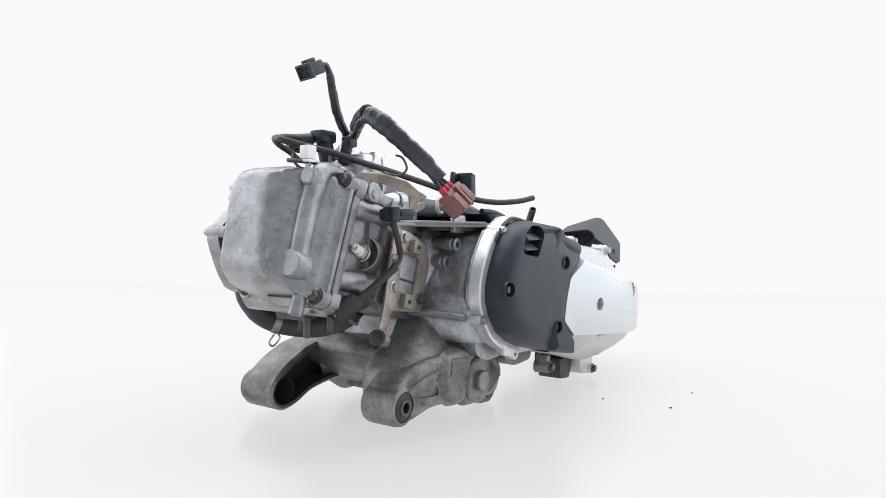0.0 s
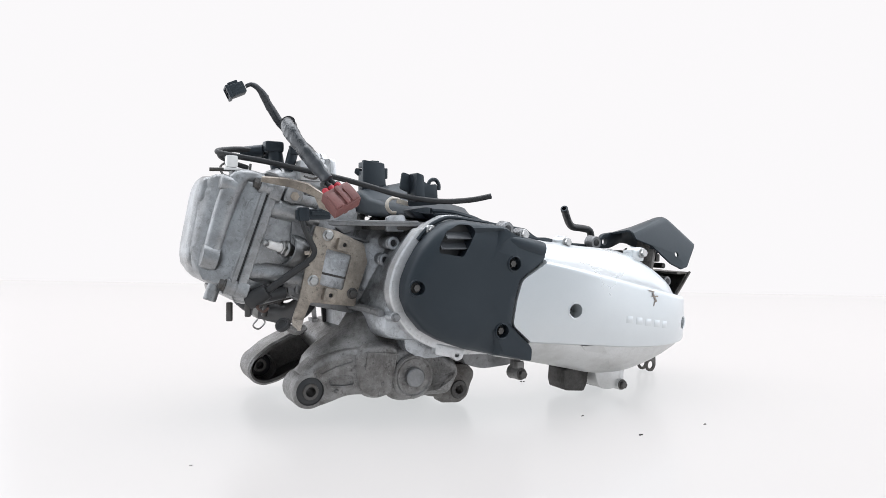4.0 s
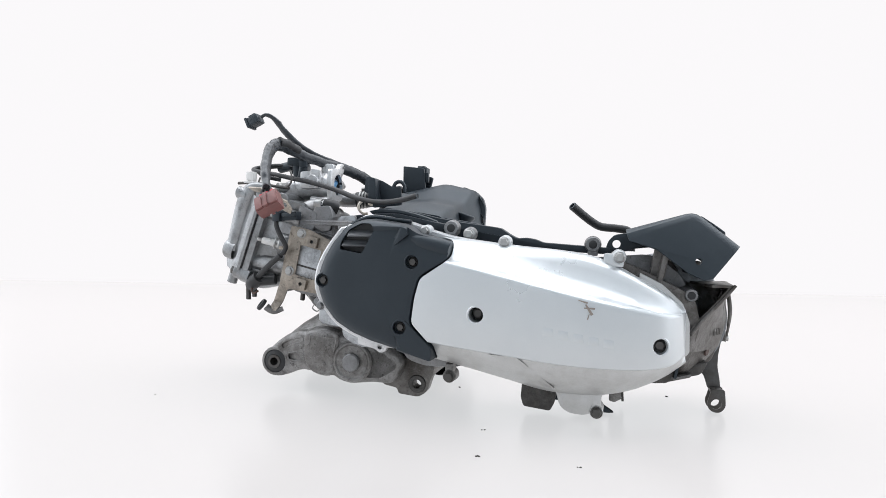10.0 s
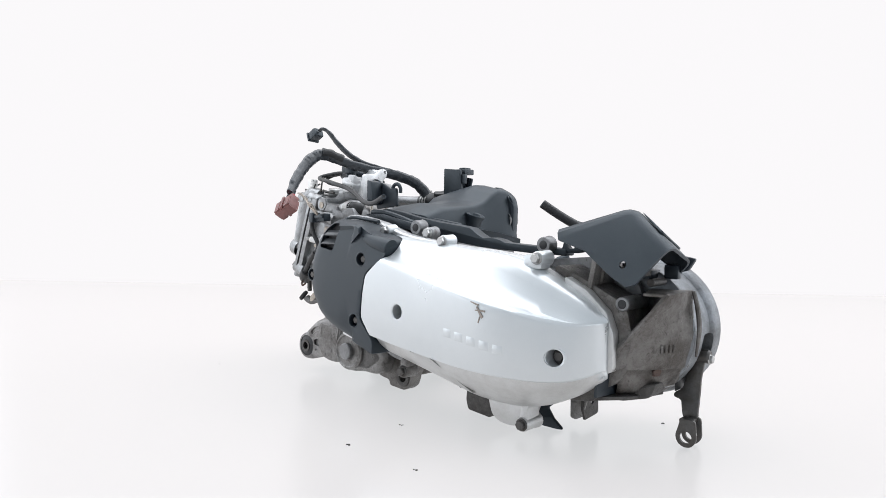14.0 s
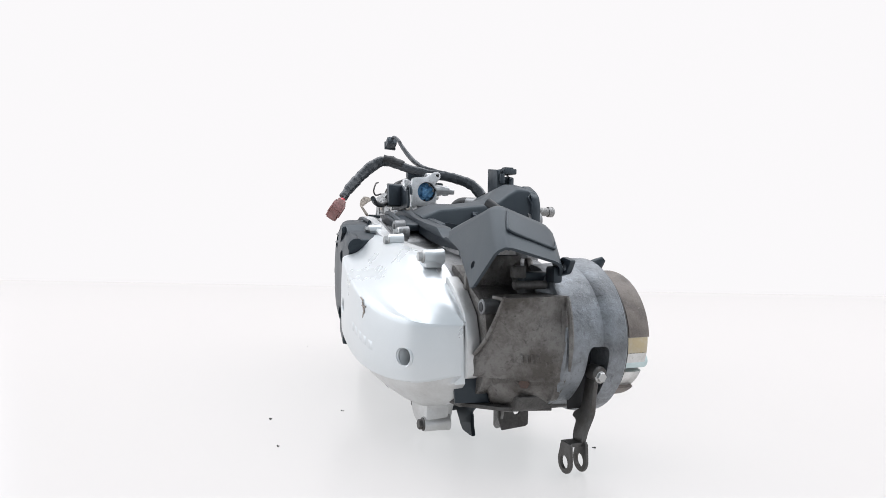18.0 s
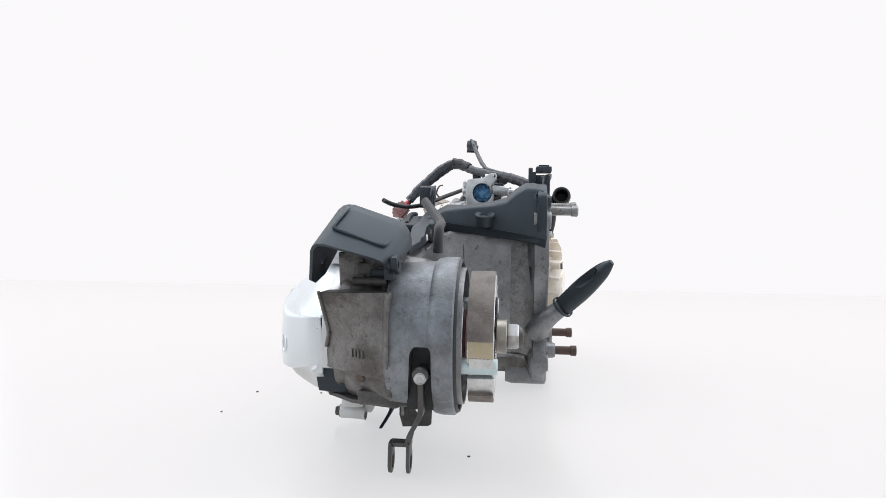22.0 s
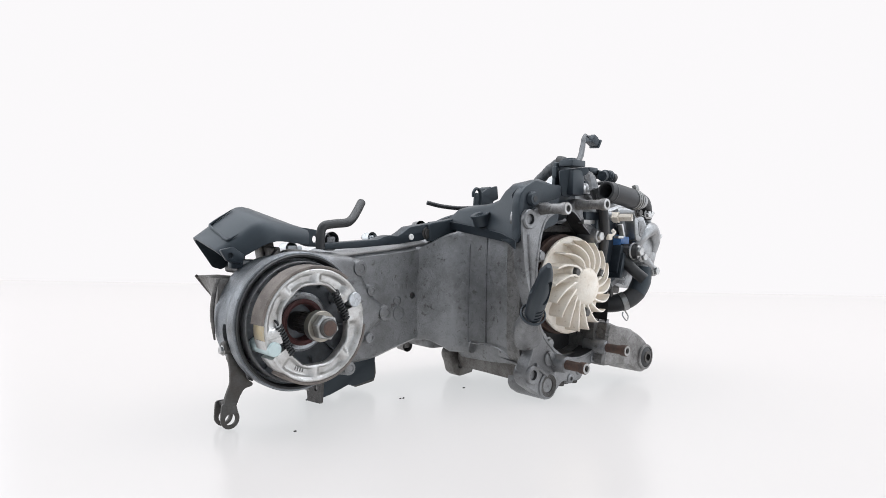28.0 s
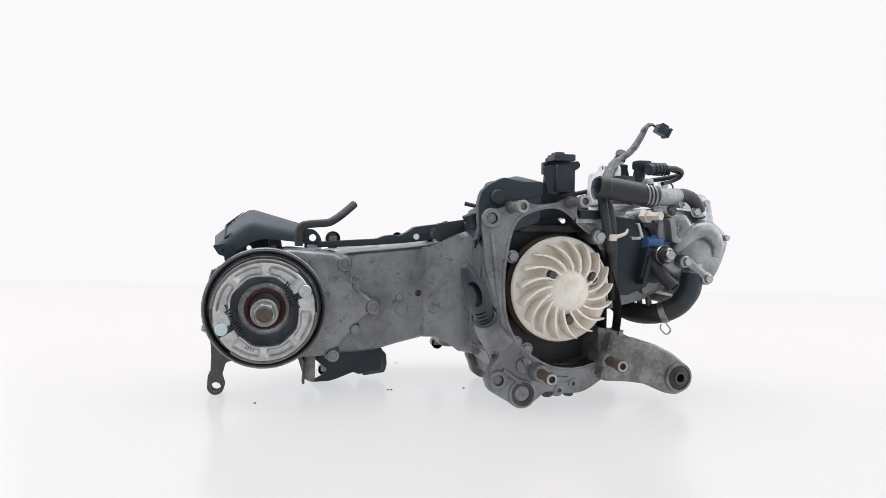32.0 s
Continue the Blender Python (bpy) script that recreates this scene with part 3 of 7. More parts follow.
def lug(p, depth, r, parent, mat=None, bolt_mat=None, hole=False, web=None):
    """A round screw boss along y with its bolt or hole."""
    x, y, z = p
    mat = mat or SILVER
    body = lathe([(0.0, 0), (r * 0.92, 0), (r, 0.0012), (r * 1.03, depth * 0.6), (r * 1.15, depth)], p, RIGHT, 20)
    ob = part("screw_boss", body, mat, parent)
    if hole:
        # no hole is cut: a black disc gives its shade
        part("socket", lathe([(0.0, -0.0008), (r * 0.42, -0.0008), (r * 0.5, -0.0004), (r * 0.62, 0.0004)], p, RIGHT, 16), RUBBER, ob, "black disc for a threaded hole's shade")
    else:
        bolt((x, y, z), LEFT, ob, r * 0.62, 0.006, bolt_mat or STEEL, socket=True)
    if web:
        part("web", block((x + web[0] / 2, y + depth / 2, z + web[1] / 2), (abs(web[0]) + r * 1.4, depth * 0.9, abs(web[1]) + r), 0.003), mat, ob)
    return ob


lug((-0.024, -0.134, 0.2275), 0.016, 0.0070, silver_cover, web=(0, -0.008))
lug((0.0755, -0.136, 0.2155), 0.018, 0.0074, silver_cover, web=(0, -0.008))
lug((0.211, -0.139, 0.2005), 0.022, 0.0078, silver_cover, web=(-0.012, -0.008))
lug((0.009, -0.133, 0.0465), 0.02, 0.0082, silver_cover, DIMCAST, DULLSTEEL, web=(0, 0.012))
lug((0.189, -0.128, 0.0135), 0.03, 0.0082, silver_cover, SILVERRAW, DULLSTEEL, web=(0, 0.018))
lug((0.003, -0.106, 0.2315), 0.014, 0.0095, case, GRIME, hole=True, web=(0, -0.012))
lug((0.027, -0.108, 0.2245), 0.014, 0.0080, case, GRIME, web=(0, -0.008))
lug((0.181, -0.078, 0.2135), 0.014, 0.0095, case, GRIME, hole=True, web=(0, -0.010))
lug((-0.123, -0.128, 0.2285), 0.02, 0.007, case, BRIGHT, web=(0.004, -0.006))
# flange ear with hole at the bottom front
ear = part("flange_ear", cut(prism(rounded([(-0.113, 0.094), (-0.114, 0.080), (-0.090, 0.0745), (-0.084, 0.0695), (-0.076, 0.0715), (-0.072, 0.084)], 0.003), -0.127, -0.116, edge=0.001), rod((-0.0835, -0.14, 0.0775), (-0.0835, -0.10, 0.0775), 0.0032, edge=0)), BRIGHT, case)
lug((-0.166, -0.1250, 0.1275), 0.014, 0.0062, case, CAST, GRIME)

# underside: black block and bare casting below the cover
part("drain_block", prism(rounded([(0.098, 0.040), (0.0965, 0.022), (0.1000, 0.0105), (0.133, 0.0065), (0.139, 0.018), (0.141, 0.040)], 0.003), -0.112, -0.076), DARKCAST, case, "oily dark block below the case")
part("sump_boss", prism(rounded([(0.138, 0.042), (0.146, 0.016), (0.157, 0.0095), (0.174, 0.008), (0.187, 0.013), (0.192, 0.026), (0.20, 0.042)], 0.006), -0.126, -0.094), SILVERRAW, case)


# ---------------------------------------------------------------- rear: reduction gear bulge, drum housing and brake
BULGE = [(0.255, 0.199), (0.175, 0.192), (0.165, 0.172), (0.146, 0.140), (0.124, 0.124), (0.122, 0.113), (0.144, 0.101), (0.168, 0.071), (0.190, 0.050), (0.27, 0.046), (0.292, 0.08), (0.292, 0.17)]
part("gear_bulge", levels(rounded(BULGE, 0.014, 4), [(-0.060, -0.004), (-0.026, -0.001), (-0.0215, 0.0), (-0.0185, 0.0025), (-0.017, 0.007), (-0.0165, 0.012)]), GRIME, case, "grimy cast gear cover")
for x, z, r in ((0.168, 0.178, 0.0105), (0.127, 0.117, 0.0105), (0.183, 0.050, 0.009), (0.150, 0.148, 0.007), (0.152, 0.086, 0.007)):
    part("cover_ear", lathe([(r * 1.3, -0.026), (r * 1.05, -0.006), (r, -0.001), (r * 0.9, 0.0015), (r * 0.55, 0.0022), (r * 0.5, 0.0012), (0.0, 0.0012)], (x, -0.0165, z), RIGHT, 22), GRIME, case)

AX = Vector((AXLE[0], 0, AXLE[1]))
housing_mesh = lathe([(0.0, -0.050), (0.060, -0.050), (0.068, -0.0485), (0.071, -0.048), (0.0735, -0.046), (0.0745, -0.020), (0.0755, -0.006), (0.0785, -0.003), (0.0800, 0.004), (0.0800, 0.0165), (0.0788, 0.018),
                      (0.0755, 0.018), (0.0745, 0.016), (0.0735, 0.002), (0.030, 0.0), (0.0, 0.0)], AX, RIGHT, 64)
housing = part("drum_housing", cut(housing_mesh, prism(rounded([(-0.0020, 0.040), (-0.0020, 0.1170), (-0.0040, 0.1215), (-0.0190, 0.1215), (-0.0225, 0.1150), (-0.0235, 0.0950), (-0.0265, 0.0700), (-0.0280, 0.040)], 0.004), 0.322, 0.370, "x", 0)), DRUMCAST, engine, "grimy cast aluminium drum brake housing")
# added black sheet stands for the shade deep in the lever slot
part("slot_shade", block((0.3226, -0.0150, 0.0885), (0.0012, 0.0255, 0.0640), 0), RUBBER, housing, "black sheet for the slot's shade")
part("dust_lip", lathe([(0.0775, 0.0175), (0.0775, 0.0195), (0.0765, 0.021), (0.0745, 0.0205), (0.0735, 0.017), (0.0725, 0.012)], AX, RIGHT, 64), RUBBER, housing, "dark dust seal lip")
part("inner_ring", lathe([(0.0695, 0.006), (0.0695, 0.0235), (0.0688, 0.025), (0.0672, 0.0245), (0.0668, 0.006)], AX, RIGHT, 64), GRIME, housing)
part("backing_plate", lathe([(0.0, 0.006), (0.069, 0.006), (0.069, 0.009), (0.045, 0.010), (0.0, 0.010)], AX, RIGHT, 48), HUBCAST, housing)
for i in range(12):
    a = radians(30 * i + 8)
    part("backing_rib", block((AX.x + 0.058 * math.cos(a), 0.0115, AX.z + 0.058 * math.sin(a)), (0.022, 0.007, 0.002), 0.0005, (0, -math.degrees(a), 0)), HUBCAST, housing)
part("oil_seal", lathe([(0.026, 0.008), (0.0265, 0.026), (0.0235, 0.028), (0.021, 0.026), (0.0195, 0.012), (0.026, 0.008)], AX, RIGHT, 36), SEALRED, housing, "dark red oil seal ring")
part("hub_ring", lathe([(0.034, 0.008), (0.034, 0.021), (0.031, 0.023), (0.0265, 0.022), (0.0265, 0.008), (0.034, 0.008)], AX, RIGHT, 36), CAST, housing)
# final shaft with splines, collar and nut
shaft = part("final_shaft", lathe([(0.0, 0.0), (0.0115, 0.0), (0.0115, 0.056), (0.0105, 0.057), (0.0105, 0.080), (0.0092, 0.082), (0.0, 0.0822)], AX, RIGHT, 28), DULLSTEEL, engine, "splined steel final shaft")
for i in range(18):
    a = radians(20 * i)
    part("spline", block((AX.x + 0.0118 * math.cos(a), 0.040, AX.z + 0.0118 * math.sin(a)), (0.0016, 0.032, 0.0018), 0.0003, (0, -math.degrees(a), 0)), DULLSTEEL, shaft)
part("collar", lathe([(0.0105, 0.0555), (0.0165, 0.0555), (0.0172, 0.0563), (0.0172, 0.0655), (0.0165, 0.0663), (0.0105, 0.0663)], AX, RIGHT, 32), COLLAR, shaft, "steel collar with yellow tinge")
part("shaft_nut", merged(levels([(AX.x + u, AX.z + v) for u, v in hexagon(0.0142, 12)], [(0.067, 0.0006), (0.068, 0), (0.0765, 0), (0.0785, 0.0015)], "y")), STEEL, shaft)
part("shaft_end", lathe([(0.0, 0.0832), (0.0052, 0.0832), (0.0078, 0.0826), (0.0084, 0.0818)], AX, RIGHT, 20), RUST, shaft, "rusty shaft end")

# brake shoes: two half rings with rim, pocketed web and lining, split along a slanted line
SPLIT = 157.0


def shoe(mirror):
    base = SPLIT + (180 if mirror else 0)

    def arc(r0, r1, y0, y1, a0, a1, n=26, wave=0.0):
        rings = []
        for i in range(n):
            a = radians(base + a0 + (a1 - a0) * i / (n - 1))
            c, s = math.cos(a), math.sin(a)
            q = r0 + wave * math.sin(i * 0.42)
            e = min(0.0012, (r1 - q) * 0.35, (y1 - y0) * 0.35)
            rings.append([Vector((AX.x + r * c, y, AX.z + r * s)) for r, y in ((q, y0), (r1, y0), (r1, y1 - e), (r1 - 0.3 * e, y1 - 0.3 * e), (r1 - e, y1), (q + e, y1), (q + 0.3 * e, y1 - 0.3 * e), (q, y1 - e))])
        return skin(rings)

    def rise(x, a, b):
        t = max(0.0, min(1.0, (x - a) / (b - a)))
        return t * t * (3 - 2 * t)

    def face(a, r, r_in):
        """Height of the shoe's face: a rim, a wavy inner edge and three sunk pockets."""
        sunk = max(rise(a, lo, lo + 7) * (1 - rise(a, hi - 7, hi)) for lo, hi in ((20, 66), (70, 112), (116, 160)))
        band = rise(r, r_in + 0.0022, r_in + 0.0050) * (1 - rise(r, 0.0555, 0.0585))
        step = 0.0012 * rise(r, 0.0590, 0.0600)
        return 0.0538 + step - 0.0052 * sunk * band + 0.0005 * noise.noise(Vector((a * 0.12, r * 300, 3.0 if mirror else 7.0)))

    rings = []
    for i in range(83):
        a = 8 + 2 * i
        c, z = math.cos(radians(base + a)), math.sin(radians(base + a))
        r_in = 0.0405 + 0.0045 * math.sin(math.pi * (a - 8) / 164) + 0.0007 * math.sin(radians(a * 9))
        top = [(r_in + (0.0628 - r_in) * k / 15, 0) for k in range(16)]
        prof = [(r, face(a, r, r_in) - (0.0012 if k in (0, 15) else 0.0)) for k, (r, _) in enumerate(top)]
        prof += [(0.0628, 0.030), (0.0580, 0.030), (0.0580, 0.0435), (r_in, 0.0435)]
        rings.append([Vector((AX.x + r * c, y, AX.z + r * z)) for r, y in prof])
    body = part("brake_shoe", skin(rings), SHOECAST, engine, "cast aluminium brake shoe with worn lining", 60)
    part("brake_lining", arc(0.0627, 0.0662, 0.030, 0.0545, 27, 152, 30), LINING, body, "worn brown brake lining")
    part("shoe_toe", arc(0.043, 0.0635, 0.032, 0.0548, 3, 12, 6), SHOECAST, body)
    if mirror:
        part("paint_patch", arc(0.0626, 0.0632, 0.031, 0.0545, 9, 26.5, 8), GOLD, body, "yellowed bare rim with stamped marks")
        for i in range(5):
            part("stamped_mark", arc(0.0630, 0.0634, 0.0345 + 0.0036 * i, 0.0362 + 0.0036 * i, 9.5, 12.5, 3), PRINT, body, "plain bar in place of worn stamping")
    else:
        for i in range(4):
            part("stamped_mark", arc(0.0490, 0.0530, 0.0484, 0.0490, 128 + 3.6 * i, 129.6 + 3.6 * i, 3), PRINT, body, "plain bar in place of worn stamping")
    return body


shoes = [shoe(False), shoe(True)]
for a, mat, r, y1, lab in ((338, PALE, 0.0078, 0.0585, "pale green zinc anchor pin"), (153, CAST, 0.0085, 0.0565, "cast cam end")):
    a = radians(a)
    q = Vector((AX.x + 0.0560 * math.cos(a), 0, AX.z + 0.0560 * math.sin(a)))
    part("anchor_pin", lathe([(0.0, y1), (r * 0.9, y1), (r, y1 - 0.001), (r, 0.012)], q, RIGHT, 24), mat, housing, lab)


def spring(a, b, r, turns, wire, parent, mat):
    a, b = Vector(a), Vector(b)
    m = along(a, b - a)
    h, n = (b - a).length, turns * 10
    pts = [m @ Vector((r * math.cos(2 * math.pi * turns * i / n), r * math.sin(2 * math.pi * turns * i / n), h * i / n)) for i in range(n + 1)]
    return part("return_spring", tube(pts, wire, 6, 1, smooth=False), mat, parent, "dark steel return spring")


SPRING_RUN = Vector((-0.018, 0, -0.036)).normalized() * 0.0185
for x, z in ((0.037, -0.013), (-0.033, 0.0195)):
    c = AX + Vector((x, 0.0515, z))
    spring(c - SPRING_RUN, c + SPRING_RUN, 0.0038, 11, 0.0011, housing, RUBBER)
    for e in (1, -1):
        part("spring_hook", tube([c + SPRING_RUN * e, c + SPRING_RUN * e * 1.15, c + SPRING_RUN * e * 1.3 + Vector((0, -0.003, 0)), c + SPRING_RUN * e * 1.28 + Vector((0, -0.007, 0))], 0.0011, 6, 4), RUBBER, housing)

# rear wall between cover and drum: a lofted casting that ends in a fin
left_edge = [(0.3435, -0.109, 0.1685), (0.328, -0.1085, 0.149), (0.308, -0.109, 0.126), (0.2945, -0.115, 0.109), (0.2890, -0.119, 0.0885), (0.2925, -0.103, 0.0865), (0.2925, -0.100, 0.078), (0.2915, -0.097, 0.069), (0.2890, -0.094, 0.061), (0.2850, -0.088, 0.056)]
rows = []
for k, a in enumerate(left_edge):
    a = Vector(a)
    b = Vector((AX.x + math.sqrt(0.0738 ** 2 - (a.z - AX.z) ** 2), -0.042, a.z)) if k else Vector((0.3445, -0.043, 0.170))
    bulge = (0.001, 0.003, 0.006, 0.008, 0.008, 0.006, 0.006, 0.005, 0.004, 0.002)[k]
    outer = [a.lerp(b, t / 10) + Vector((bulge * math.sin(math.pi * t / 10) + 0.0012 * noise.noise(Vector((t * 0.7, k * 0.9, 4.0))), 0, 0)) for t in range(11)]
    inner = [Vector((p.x - 0.0045, p.y, p.z)) for p in reversed(outer)]
    rows.append(outer + inner)
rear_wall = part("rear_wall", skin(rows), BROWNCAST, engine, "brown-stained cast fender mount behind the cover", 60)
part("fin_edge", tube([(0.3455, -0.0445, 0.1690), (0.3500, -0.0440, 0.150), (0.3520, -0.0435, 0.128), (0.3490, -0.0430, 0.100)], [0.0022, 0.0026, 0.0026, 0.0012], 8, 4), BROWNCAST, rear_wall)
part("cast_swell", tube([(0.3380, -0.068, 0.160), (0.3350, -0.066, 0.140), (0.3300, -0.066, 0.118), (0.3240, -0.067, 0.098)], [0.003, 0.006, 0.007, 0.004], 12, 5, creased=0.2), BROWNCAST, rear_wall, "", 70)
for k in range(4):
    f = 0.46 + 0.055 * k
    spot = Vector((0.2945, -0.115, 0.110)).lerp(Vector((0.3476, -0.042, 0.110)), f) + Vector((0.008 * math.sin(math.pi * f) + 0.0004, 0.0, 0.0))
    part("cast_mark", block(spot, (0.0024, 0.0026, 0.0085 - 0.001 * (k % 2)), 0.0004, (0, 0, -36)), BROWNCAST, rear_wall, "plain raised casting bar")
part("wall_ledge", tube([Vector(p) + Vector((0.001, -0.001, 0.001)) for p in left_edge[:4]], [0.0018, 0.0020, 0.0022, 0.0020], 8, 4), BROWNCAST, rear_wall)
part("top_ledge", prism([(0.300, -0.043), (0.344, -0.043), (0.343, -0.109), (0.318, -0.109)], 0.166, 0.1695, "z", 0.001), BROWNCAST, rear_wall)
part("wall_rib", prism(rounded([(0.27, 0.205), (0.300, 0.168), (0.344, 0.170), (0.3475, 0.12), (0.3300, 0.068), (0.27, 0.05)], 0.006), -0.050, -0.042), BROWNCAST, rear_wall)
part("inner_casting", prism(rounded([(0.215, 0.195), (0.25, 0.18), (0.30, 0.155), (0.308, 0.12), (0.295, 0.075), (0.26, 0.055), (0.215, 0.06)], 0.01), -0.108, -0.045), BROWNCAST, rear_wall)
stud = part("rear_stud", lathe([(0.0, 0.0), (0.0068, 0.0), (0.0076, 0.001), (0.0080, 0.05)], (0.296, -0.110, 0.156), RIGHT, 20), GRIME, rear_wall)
# black disc in place of the stud's shaded bore
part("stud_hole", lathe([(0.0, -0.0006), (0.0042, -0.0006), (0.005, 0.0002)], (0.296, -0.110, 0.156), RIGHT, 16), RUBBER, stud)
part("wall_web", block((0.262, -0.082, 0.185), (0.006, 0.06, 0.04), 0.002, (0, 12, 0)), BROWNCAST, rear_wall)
# added black sheet stands for the shaded opening between cover and wall
part("lower_gap_sheet", sheet([[(0.2800, -0.132, 0.0860), (0.2810, -0.085, 0.0860), (0.2790, -0.085, 0.058), (0.2760, -0.128, 0.060)]], 0.003), BLACK, rear_wall, "black sheet for the dark gap beside the cover")
part("lower_flange", prism(rounded([(0.262, 0.062), (0.322, 0.072), (0.314, 0.056), (0.285, 0.048), (0.25, 0.045)], 0.004), -0.078, -0.02), DARKCAST, rear_wall)
# filler coloured dark for the shade of the recess by the opening
part("lower_filler", prism(rounded([(0.24, 0.086), (0.278, 0.088), (0.277, 0.060), (0.270, 0.052), (0.24, 0.050)], 0.004), -0.120, -0.070), DARKCAST, rear_wall)
part("lower_lip", prism([(0.270, -0.120), (0.300, -0.088), (0.314, -0.04), (0.29, -0.03), (0.26, -0.10)], 0.0535, 0.0575, "z", 0.0008), DARKCAST, rear_wall)
for p in ((0.3030, -0.092, 0.0935), (0.3175, -0.073, 0.0850)):
    bolt(p, (0.85, -0.5, -0.1), rear_wall, 0.0050, 0.0045, RUST)

# thin black strip behind the drain block
SHIELD = [(0.2075, 0.050), (0.2068, 0.0374), (0.1970, 0.0286), (0.1870, 0.0205), (0.1960, 0.0110), (0.2100, 0.0030), (0.2113, 0.0010), (0.2050, 0.0004), (0.1840, 0.0008), (0.1720, 0.0045), (0.1490, 0.0148), (0.1404, 0.0105), (0.1070, 0.0172), (0.1060, 0.050)]
part("under_shield", warped(prism(rounded(SHIELD, 0.003), -0.0700, -0.0660, edge=0.001), lambda v: v + Vector((0.0, -0.55 * max(0.0, 0.016 - v.z), 0.0))), BLACK, case, "black plastic shield below the case")
part("underside_tab", cut(sheet([[(0.224, -0.052, 0.044), (0.224, -0.015, 0.044), (0.225, -0.016, 0.013), (0.225, -0.019, 0.011), (0.225, -0.048, 0.009), (0.224, -0.052, 0.022)]], 0.003), rod((0.20, -0.030, 0.0285), (0.25, -0.030, 0.0285), 0.0042, edge=0)), DARKCAST, case)

part("side_tab", prism(rounded([(0.238, 0.055), (0.2295, 0.040), (0.2215, 0.0120), (0.2130, 0.0075), (0.2060, 0.0090), (0.2055, 0.0500)], 0.002), -0.0500, -0.0465, edge=0.0006), DIMCAST, case)
# brake lever
def lever_bend(v):
    k = max(0.0, min(1.0, (0.060 - v.z) / 0.030))
    v.y -= 0.0115 * k * k * (3 - 2 * k)
    return v


LEVER = [(0.337, 0.101), (0.351, 0.101), (0.3475, 0.085), (0.3450, 0.070), (0.3445, 0.055), (0.3460, 0.040), (0.3465, 0.028), (0.331, 0.028), (0.3290, 0.036), (0.3260, 0.046), (0.3170, 0.048), (0.3170, 0.052), (0.3255, 0.058), (0.3300, 0.075)]
lever = part("brake_lever", warped(prism(rounded(LEVER, 0.003, 3), -0.0145, -0.0095, edge=0.0008), lever_bend), DULLSTEEL, engine, "dull steel brake lever with forked end")
part("lever_pivot", lathe([(0.0, 0.004), (0.006, 0.004), (0.0075, 0.002), (0.0075, -0.012)], (0.350, -0.0115, 0.096), (1, 0, 0), 18), DULLSTEEL, lever)
bolt((0.353, -0.0115, 0.0935), (1, 0, 0), lever, 0.0042, 0.004, STEEL)
part("fork_bridge", block((0.3390, -0.0305, 0.0285), (0.014, 0.020, 0.0040), 0.001), DULLSTEEL, lever)
for y in (-0.0395, -0.0225):
    part("fork_eye", cut(prism(rounded([(0.3335, 0.031), (0.3495, 0.031), (0.3505, 0.018), (0.351, 0.0085), (0.345, 0.0012), (0.3375, 0.0005), (0.331, 0.004), (0.328, 0.012), (0.331, 0.021)], 0.004), y - 0.0016, y + 0.0016, edge=0.0005), rod((0.3395, y - 0.01, 0.0115), (0.3395, y + 0.01, 0.0115), 0.0066, edge=0)), DULLSTEEL, lever)

# marks on the arm's right face
# dark disc paints the shade inside the hole
part("arm_hole", lathe([(0.0, -0.0045), (0.0047, -0.0045)], (0.056, -0.0460, 0.134), RIGHT, 20), DARKCAST, case, "blind hole with shade-dark floor")
part("arm_screw", cut(lathe([(0.0, 0.0008), (0.0050, 0.0008), (0.0058, 0.0), (0.0058, -0.003)], (0.084, -0.0460, 0.128), RIGHT, 20, caps=True), block((0.084, -0.0450, 0.128), (0.0018, 0.0024, 0.02), 0, (0, 40, 0))), GRIME, case)
for k in range(4):
    part("cast_mark", block((0.066 + 0.0075 * k, -0.0457, 0.148), (0.0040, 0.0020, 0.0075), 0.0004), GRIME, case, "plain raised casting bar")
part("cast_ring", lathe([(0.0080, -0.0006), (0.0086, 0.0011), (0.0102, 0.0011), (0.0108, -0.0006)], (0.080, -0.0460, 0.110), RIGHT, 28), GRIME, case)

# ---------------------------------------------------------------- crankcase, fan and engine mounts
BODY = [(-0.020, 0.236), (-0.018, 0.19), (-0.020, 0.066), (-0.030, 0.036), (-0.070, 0.022), (-0.140, 0.022), (-0.176, 0.045), (-0.182, 0.10), (-0.182, 0.20), (-0.160, 0.236), (-0.10, 0.242)]
body_round = rounded(BODY, 0.010, 3)
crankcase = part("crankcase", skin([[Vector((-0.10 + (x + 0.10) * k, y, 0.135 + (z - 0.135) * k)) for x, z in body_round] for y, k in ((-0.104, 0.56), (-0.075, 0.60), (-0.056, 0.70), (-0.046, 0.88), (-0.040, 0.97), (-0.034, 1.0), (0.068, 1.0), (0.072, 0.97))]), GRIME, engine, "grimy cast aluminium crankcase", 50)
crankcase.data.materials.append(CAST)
# left and front faces: lighter copy, brightness put into the colour
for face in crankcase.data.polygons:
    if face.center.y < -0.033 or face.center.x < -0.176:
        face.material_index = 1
CHAMBER = [(-0.060, 0.2300), (-0.100, 0.2340), (-0.118, 0.2290), (-0.133, 0.2170), (-0.147, 0.1980), (-0.1590, 0.1730), (-0.1670, 0.1500), (-0.1725, 0.1345), (-0.1760, 0.1180), (-0.170, 0.1000), (-0.120, 0.0930), (-0.060, 0.0850), (-0.035, 0.1000), (-0.035, 0.200)]
chamber_line = [tuple(p) for p in spline([Vector(p) for p in CHAMBER], 3, True)]
